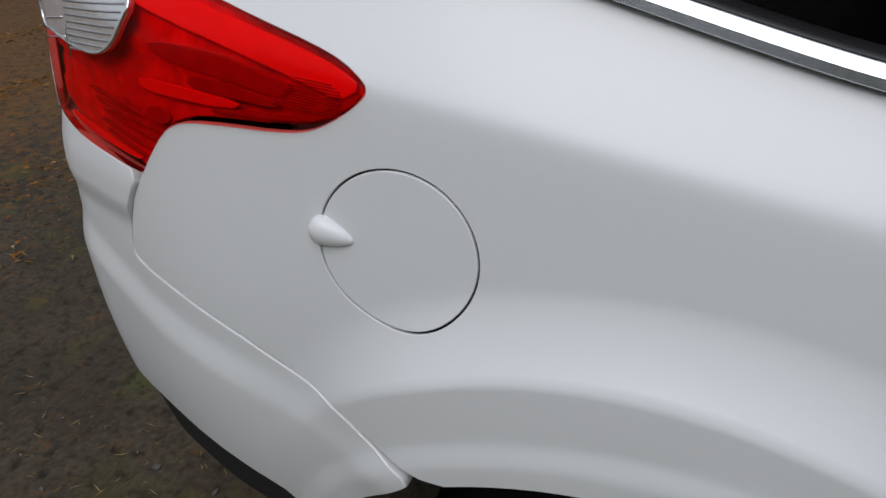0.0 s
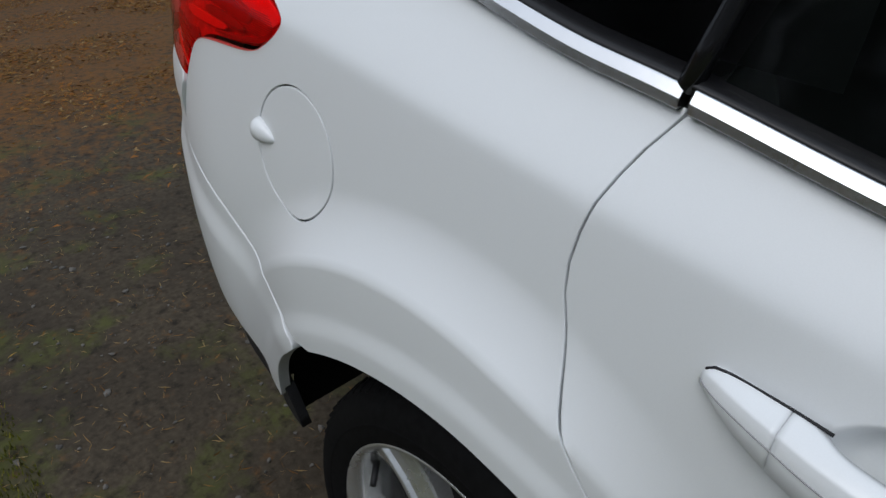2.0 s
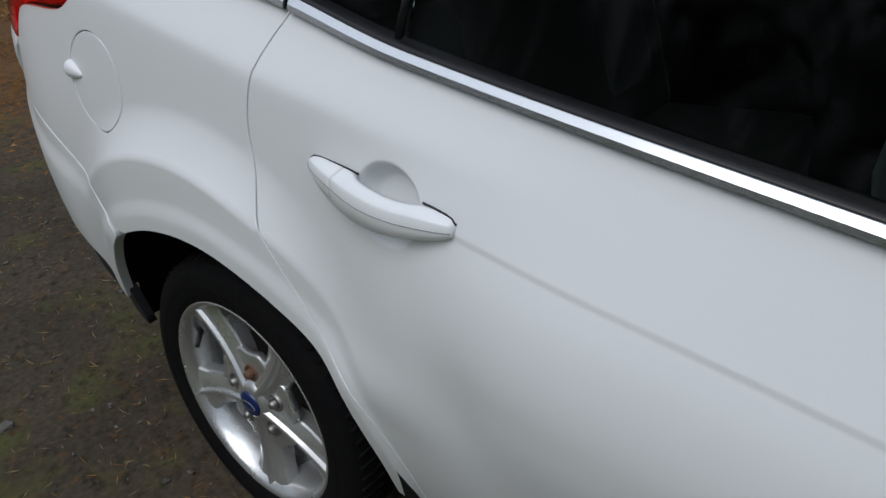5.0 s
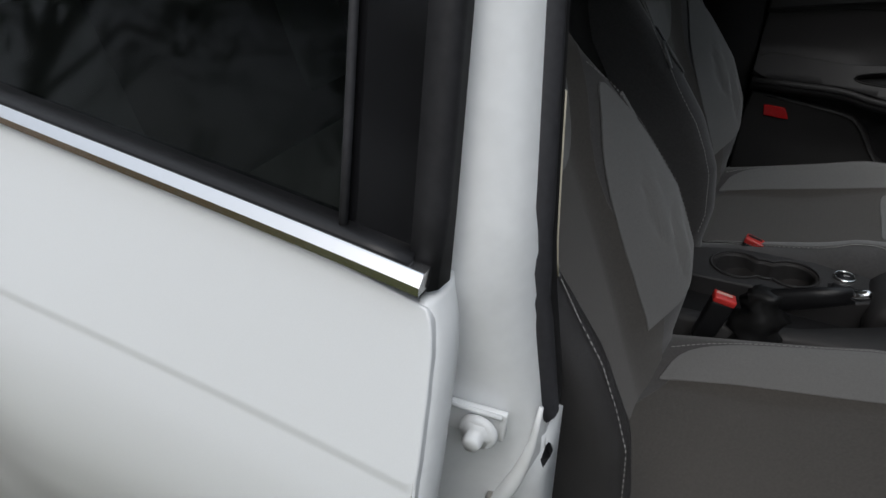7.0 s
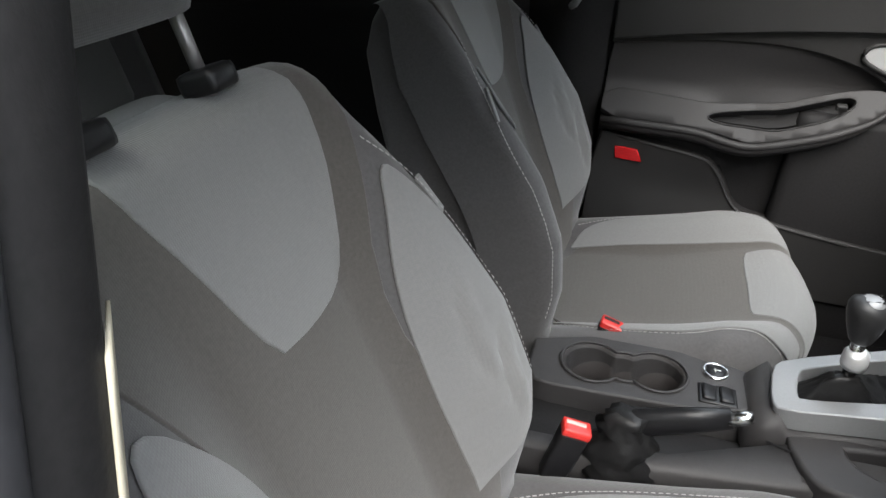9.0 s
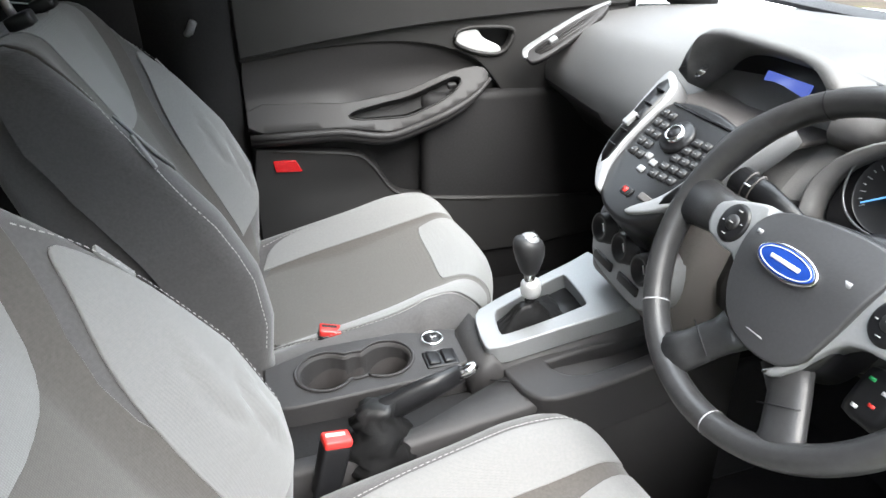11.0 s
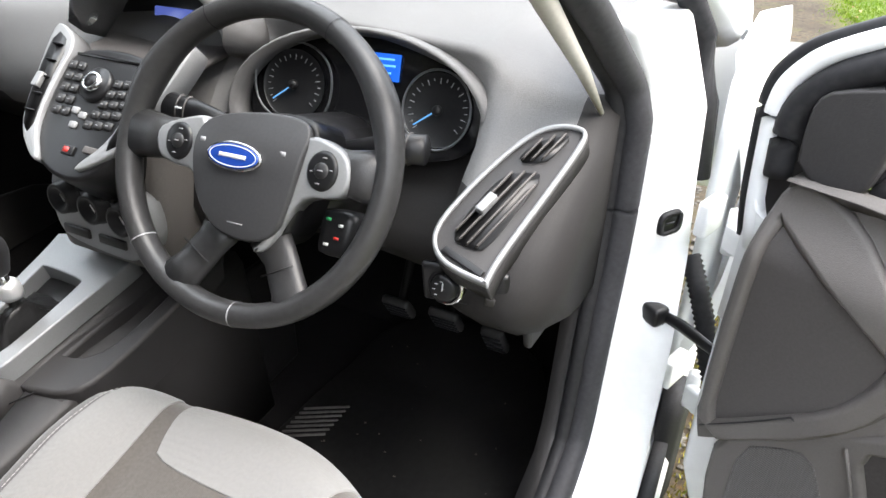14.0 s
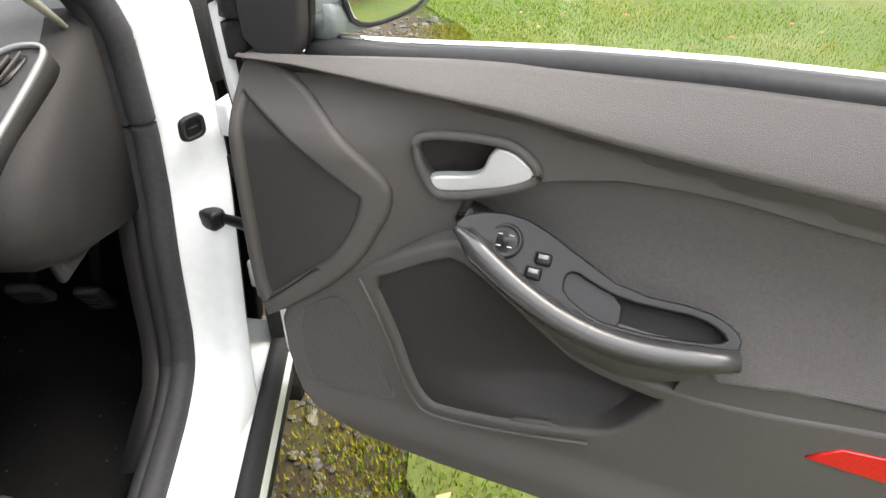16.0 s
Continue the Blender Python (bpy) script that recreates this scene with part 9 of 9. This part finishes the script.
def blades(name, n, place, h, w, colours, label, lean=0.6, flat=False):
    """Many thin blades or needles as one mesh of single bent leaves."""
    x, y, z = place(n)
    a = rng.uniform(0, 2 * np.pi, n)
    hh = rng.uniform(0.6, 1.25, n) * h
    ww = rng.uniform(0.7, 1.3, n) * w
    dx, dy_ = np.cos(a), np.sin(a)
    ln = rng.uniform(0.1, lean, n) * hh
    if flat:
        b0 = np.stack([x - dx * hh / 2, y - dy_ * hh / 2, z + 0.002], -1)
        b1 = np.stack([x - dy_ * ww, y + dx * ww, z + 0.002 + ww], -1)
        tip = np.stack([x + dx * hh / 2, y + dy_ * hh / 2, z + 0.002 + rng.uniform(0, 0.3, n) * hh], -1)
    else:
        b0 = np.stack([x - dy_ * ww, y + dx * ww, z], -1)
        b1 = np.stack([x + dy_ * ww, y - dx * ww, z], -1)
        tip = np.stack([x + dx * ln, y + dy_ * ln, z + np.sqrt(np.maximum(hh ** 2 - ln ** 2, 1e-6))], -1)
    V = np.stack([b0, b1, tip], 1).reshape(-1, 3)
    me = bpy.data.meshes.new(name)
    me.vertices.add(len(V))
    me.vertices.foreach_set("co", V.ravel())
    me.loops.add(len(V))
    me.loops.foreach_set("vertex_index", np.arange(len(V)))
    me.polygons.add(n)
    me.polygons.foreach_set("loop_start", np.arange(0, 3 * n, 3))
    me.update(calc_edges=True)
    me.validate()
    m = bpy.data.materials.new(name + "_surface")
    m.use_nodes = True
    nt = m.node_tree
    b = nt.nodes["Principled BSDF"]
    b.inputs["Roughness"].default_value = 0.75
    b.inputs["Specular IOR Level"].default_value = 0.1
    gi = nt.nodes.new("ShaderNodeNewGeometry")
    rp = nt.nodes.new("ShaderNodeValToRGB")
    for k, c in enumerate(colours):
        e_ = rp.color_ramp.elements[k] if k < 2 else rp.color_ramp.elements.new(k / (len(colours) - 1))
        e_.position = k / (len(colours) - 1)
        e_.color = (*c, 1)
    nt.links.new(gi.outputs["Random Per Island"], rp.inputs["Fac"])
    nt.links.new(rp.outputs["Color"], b.inputs["Base Color"])
    ob = link(name, me, m, None, "", smooth=False)
    return tagged(ob, label, name.replace("_", " "), kind="stuff")


def on_lawn(n):
    x = rng.uniform(1.5, 9.0, n)
    k = rng.uniform(0, 1, n) ** 1.7
    y = lawn_edge(x) + 0.10 * rng.normal(size=n) * (k < 0.08) - 7.0 * k
    ok = ~((x > 5.72) & (x < 6.55))
    return x[ok], y[ok], 0.008 + 0 * x[ok]


def place_some(f):
    def g_(n):
        x, y, z = f(int(n * 1.25))
        return x[:n], y[:n], z[:n]
    return g_


blades("grass", 190000, place_some(on_lawn), 0.021, 0.0020, [(0.068, 0.125, 0.006), (0.110, 0.205, 0.008), (0.150, 0.265, 0.012), (0.215, 0.235, 0.035)], "short bright green grass on the lawn")
verge = lambda n: (lambda x: (x, lawn_edge(x) + np.abs(rng.normal(size=n)) * 0.14, 0.004 + 0 * x))(rng.uniform(1.7, 5.0, n))
blades("moss", 22000, verge, 0.016, 0.0025, [(0.11, 0.11, 0.015), (0.20, 0.185, 0.022), (0.26, 0.225, 0.035), (0.14, 0.11, 0.04)], "yellow-green moss along the drive's edge")


def behind(n):
    x, y = -1.5 - 7 * rng.uniform(0, 1, 3 * n) ** 0.7, rng.uniform(-2.6, 2.6, 3 * n)
    drift = np.sin(2.1 * x + 1.7 * y) * np.sin(1.3 * y - 2.9 * x) + 0.6 * np.sin(5.3 * x - 4.1 * y) * np.sin(3.7 * y + 4.7 * x) + 0.5 * np.clip((-x - 3.2) / 2, -1, 1) + 0.5 * rng.normal(size=3 * n)
    k = np.argsort(-drift)[:n]
    return x[k], y[k], g_h(x[k], 0 * x[k]) + 0.004


blades("needle_litter", 52000, behind, 0.033, 0.0015, [(0.17, 0.085, 0.016), (0.30, 0.15, 0.024), (0.09, 0.045, 0.015), (0.38, 0.24, 0.06)], "brown needle and leaf litter on the drive", flat=True)
blades("leaf_litter", 7500, behind, 0.042, 0.009, [(0.16, 0.06, 0.016), (0.28, 0.12, 0.03), (0.10, 0.05, 0.02), (0.32, 0.22, 0.10)], "brown fallen leaves on the drive", flat=True)
near_dirt = lambda n: (lambda x, y: (x, y, g_h(x, y) + 0.003))(rng.uniform(-4, 1.2, n), rng.uniform(-2.2, -0.5, n))
blades("twigs", 5200, near_dirt, 0.030, 0.0014, [(0.08, 0.04, 0.015), (0.24, 0.12, 0.03), (0.34, 0.26, 0.12)], "short dry stalks and needles on the dirt", flat=True)
left_moss = lambda n: (lambda x, y: (x, y, g_h(x, y) + 0.003))(rng.uniform(-3.0, 0.6, n), -1.22 - np.abs(rng.normal(size=n)) * 0.35)
blades("low_weeds", 15000, left_moss, 0.016, 0.0022, [(0.05, 0.058, 0.010), (0.10, 0.105, 0.014), (0.17, 0.15, 0.02)], "low moss and weeds at the drive's edge")


def stones(name, n, place, size, material, label):
    bm0 = bmesh.new()
    bmesh.ops.create_icosphere(bm0, subdivisions=1, radius=1)
    tv = np.array([tuple(v.co) for v in bm0.verts])
    tf = np.array([[v.index for v in f.verts] for f in bm0.faces])
    bm0.free()
    x, y, z = place(n)
    s = size * rng.lognormal(0, 0.5, n)
    V, Fc = [], []
    for k in range(n):
        a = rng.uniform(0, 6.28)
        r = np.array([[math.cos(a), -math.sin(a), 0], [math.sin(a), math.cos(a), 0], [0, 0, 1]])
        q = tv * (1 + 0.25 * rng.normal(size=(len(tv), 1))) * s[k] * np.array((1.2, 0.9, 0.6))
        V.append(q @ r.T + np.array((x[k], y[k], z[k])))
        Fc.append(tf + k * len(tv))
    ob = raw(name, np.vstack(V), np.vstack(Fc), material, smooth=False)
    return tagged(ob, label, name.replace("_", " "), kind="stuff")


STONE = mat("mixed_pebbles", (0.085, 0.078, 0.068), 0.85, vary=0.5, scale=12, second=(0.16, 0.15, 0.135), second_scale=30, second_mix=0.6)
stones("pebbles", 900, near_dirt, 0.0042, STONE, "small grey pebbles on the dirt drive")
gvl = lambda n: (lambda x, y: (x, y, g_h(x, y) + 0.004))(rng.uniform(1.75, 5.2, n), rng.uniform(-1.25, -0.45, n))
stones("gravel", 2600, gvl, 0.0075, STONE, "grey gravel beside the sill")
LEAF = mat("fallen_leaves", (0.30, 0.12, 0.05), 0.8, vary=0.4, scale=15, second=(0.40, 0.30, 0.16), second_scale=8, second_mix=0.8)
lfv, lff = [], []
for k in range(140):
    x, y, z = (float(v[0]) for v in on_lawn(60))
    a, s = rng.uniform(0, 6.28), rng.uniform(0.012, 0.03)
    ax, ay = math.cos(a) * s, math.sin(a) * s
    b_ = len(lfv)
    lfv += [(x - ax, y - ay, 0.036), (x - ay * 0.5, y + ax * 0.5, 0.042), (x + ax, y + ay, 0.038), (x + ay * 0.5, y - ax * 0.5, 0.044)]
    lff += [(b_, b_ + 1, b_ + 2), (b_, b_ + 2, b_ + 3)]
tagged(raw("fallen_leaves", lfv, lff, LEAF, smooth=False), "brown fallen leaves on the lawn", "leaves", kind="stuff")

# garden wall, gate and trees past the lawn; mostly met in the door mirror and the paint
BRICK = mat("old_brick", (0.27, 0.15, 0.09), 0.9, vary=0.3, scale=25, bump=0.6, second=(0.20, 0.15, 0.11), second_scale=3)
MORTAR = mat("mortar", (0.36, 0.34, 0.30), 0.95, vary=0.15, scale=60)
WOOD = mat("weathered_boards", (0.22, 0.19, 0.15), 0.85, vary=0.25, scale=20, bump=0.5, second=(0.15, 0.14, 0.12), second_scale=2)
POLE = mat("blue_grey_paint", (0.12, 0.20, 0.26), 0.5, vary=0.1)
wall = tagged(raw("wall_garden", [], [], BRICK), "weathered brick garden wall past the lawn", "wall", kind="structure")
bme = bpy.data.meshes.new("brick")
bb = rbox((0.215, 0.10, 0.065), r=0.004, seg=1)
bb.to_mesh(bme)
bb.free()
bme.materials.append(BRICK)
wb = bpy.data.meshes.new("mortar")
b2 = rbox((2.4, 0.08, 1.75), (3.25, -5.6, 0.87), 0.004)
b2.to_mesh(wb)
b2.free()
link("mortar", wb, MORTAR, wall)
n_b = 0
for r in range(22):
    for c in range(11):
        x = 2.10 + 0.225 * c + (0.112 if r % 2 else 0)
        if x > 4.38 or n_b >= 240:
            continue
        o = new("brick", bme)
        o.parent = wall
        o.location = (x, -5.6 + 0.004 * rng.normal(), 0.04 + 0.075 * r)
        n_b += 1
fence = thing("board_fence", "weathered grey board fence past the lawn", "fence", (6.0, -5.7, 0))
for k in range(22):
    part("board", rbox((0.145, 0.022, 1.7), r=0.003, seg=1, m=pose(4.56 + 0.155 * k, -5.62 + 0.01 * math.sin(3 * k), 0.88)), WOOD, fence)
for x in (4.6, 5.8, 7.0):
    part("post", rbox((0.09, 0.09, 1.8), r=0.006, seg=1, m=pose(x, -5.72, 0.9)), WOOD, fence)
part("rail", rbox((3.4, 0.05, 0.09), r=0.005, seg=1, m=pose(6.2, -5.58, 1.45)), WOOD, fence)
pole = thing("drain_pipe", "blue-grey painted pipe beside the brick wall", "pipe", (4.43, -5.5, 0))
part("pipe", tube([(4.43, -5.48, 0.0), (4.43, -5.48, 2.3)], 0.045, 12), POLE, pole)
for z in (0.4, 1.3, 2.1):
    part("pipe_clip", tube([(4.43, -5.48, z), (4.43, -5.48, z + 0.04)], 0.055, 12), POLE, pole)

BARK = mat("tree_bark", (0.09, 0.07, 0.055), 0.95, vary=0.3, scale=14, bump=1.0, bump_scale=20)
LEAVES = mat("dark_leaves", (0.035, 0.055, 0.016), 0.7, vary=0.5, scale=3, second=(0.065, 0.085, 0.02), second_scale=1.5, second_mix=0.8)


def leaf_cloud(centres, n, size, name, parent):
    c = centres[rng.integers(0, len(centres), n)]
    p = c[:, :3] + rng.normal(size=(n, 3)) * c[:, 3:4] * np.array((1, 1, 0.7)) * 0.55
    u = rng.normal(size=(n, 3))
    u /= np.linalg.norm(u, axis=1)[:, None]
    v = np.cross(u, rng.normal(size=(n, 3)))
    v /= np.linalg.norm(v, axis=1)[:, None]
    s = (rng.uniform(0.6, 1.4, n) * size)[:, None]
    V = np.stack([p - u * s, p + v * s * 0.45, p + u * s, p - v * s * 0.45], 1).reshape(-1, 3)
    me = bpy.data.meshes.new(name)
    me.vertices.add(len(V))
    me.vertices.foreach_set("co", V.ravel())
    me.loops.add(len(V))
    me.loops.foreach_set("vertex_index", np.arange(len(V)))
    me.polygons.add(n)
    me.polygons.foreach_set("loop_start", np.arange(0, 4 * n, 4))
    me.update(calc_edges=True)
    link(name, me, LEAVES, parent, "", smooth=False)


def tree(x, y, h, r, n=5200):
    t = thing("tree", "leafy garden tree standing past the lawn", "tree", (x, y, 0), group="garden trees")
    tr = [(x + 0.12 * math.sin(k), y + 0.1 * math.cos(1.3 * k), h * 0.62 * k / 6) for k in range(7)]
    bmt = tube(tr, [0.20 * (1 - 0.11 * k) for k in range(7)], 10)
    cs = []
    for k in range(16):
        a, q = 2.4 * k, rng.uniform(0.3, 1.0)
        z0 = h * rng.uniform(0.28, 0.6)
        e_ = (x + r * q * math.cos(a), y + r * q * math.sin(a), h * rng.uniform(0.45, 0.95))
        bmt = merge(bmt, tube([(x, y, z0), tuple((np.array((x, y, z0)) * 0.5 + np.array(e_) * 0.5) + np.array((0, 0, 0.15 * h * 0.3))), e_], [0.07, 0.045, 0.015], 6))
        cs.append((*e_, r * rng.uniform(0.35, 0.6)))
    part("trunk", bmt, BARK, t)
    leaf_cloud(np.array(cs), n, 0.10, "crown", t)


for x, y, h, r in ((-3.5, -9.5, 6.5, 2.4), (0.8, -10.5, 7.5, 2.8), (4.6, -11.0, 6.0, 2.3), (9.5, -10.0, 7.0, 2.6), (-9.0, -7.0, 8.0, 3.0), (-11.5, 1.5, 8.5, 3.2), (-9.5, 6.0, 7.0, 2.8), (2.0, 9.5, 7.0, 2.7), (6.5, 9.0, 6.0, 2.4)):
    tree(x, y, h, r)
HEDGE = np.array([(x, y, z, 0.55) for x in np.arange(-8, 12, 0.55) for y in (-8.2,) for z in (0.5, 1.2, 1.75)])
hedge = thing("hedge", "dense clipped hedge along the garden", "hedge", (2, -8.2, 0))
leaf_cloud(HEDGE, 16000, 0.075, "hedge_leaves", hedge)
part("hedge_stems", merge(*[tube([(x, -8.2, 0), (x + 0.1, -8.25, 1.7)], 0.03, 6) for x in np.arange(-8, 12, 0.8)]), BARK, hedge)
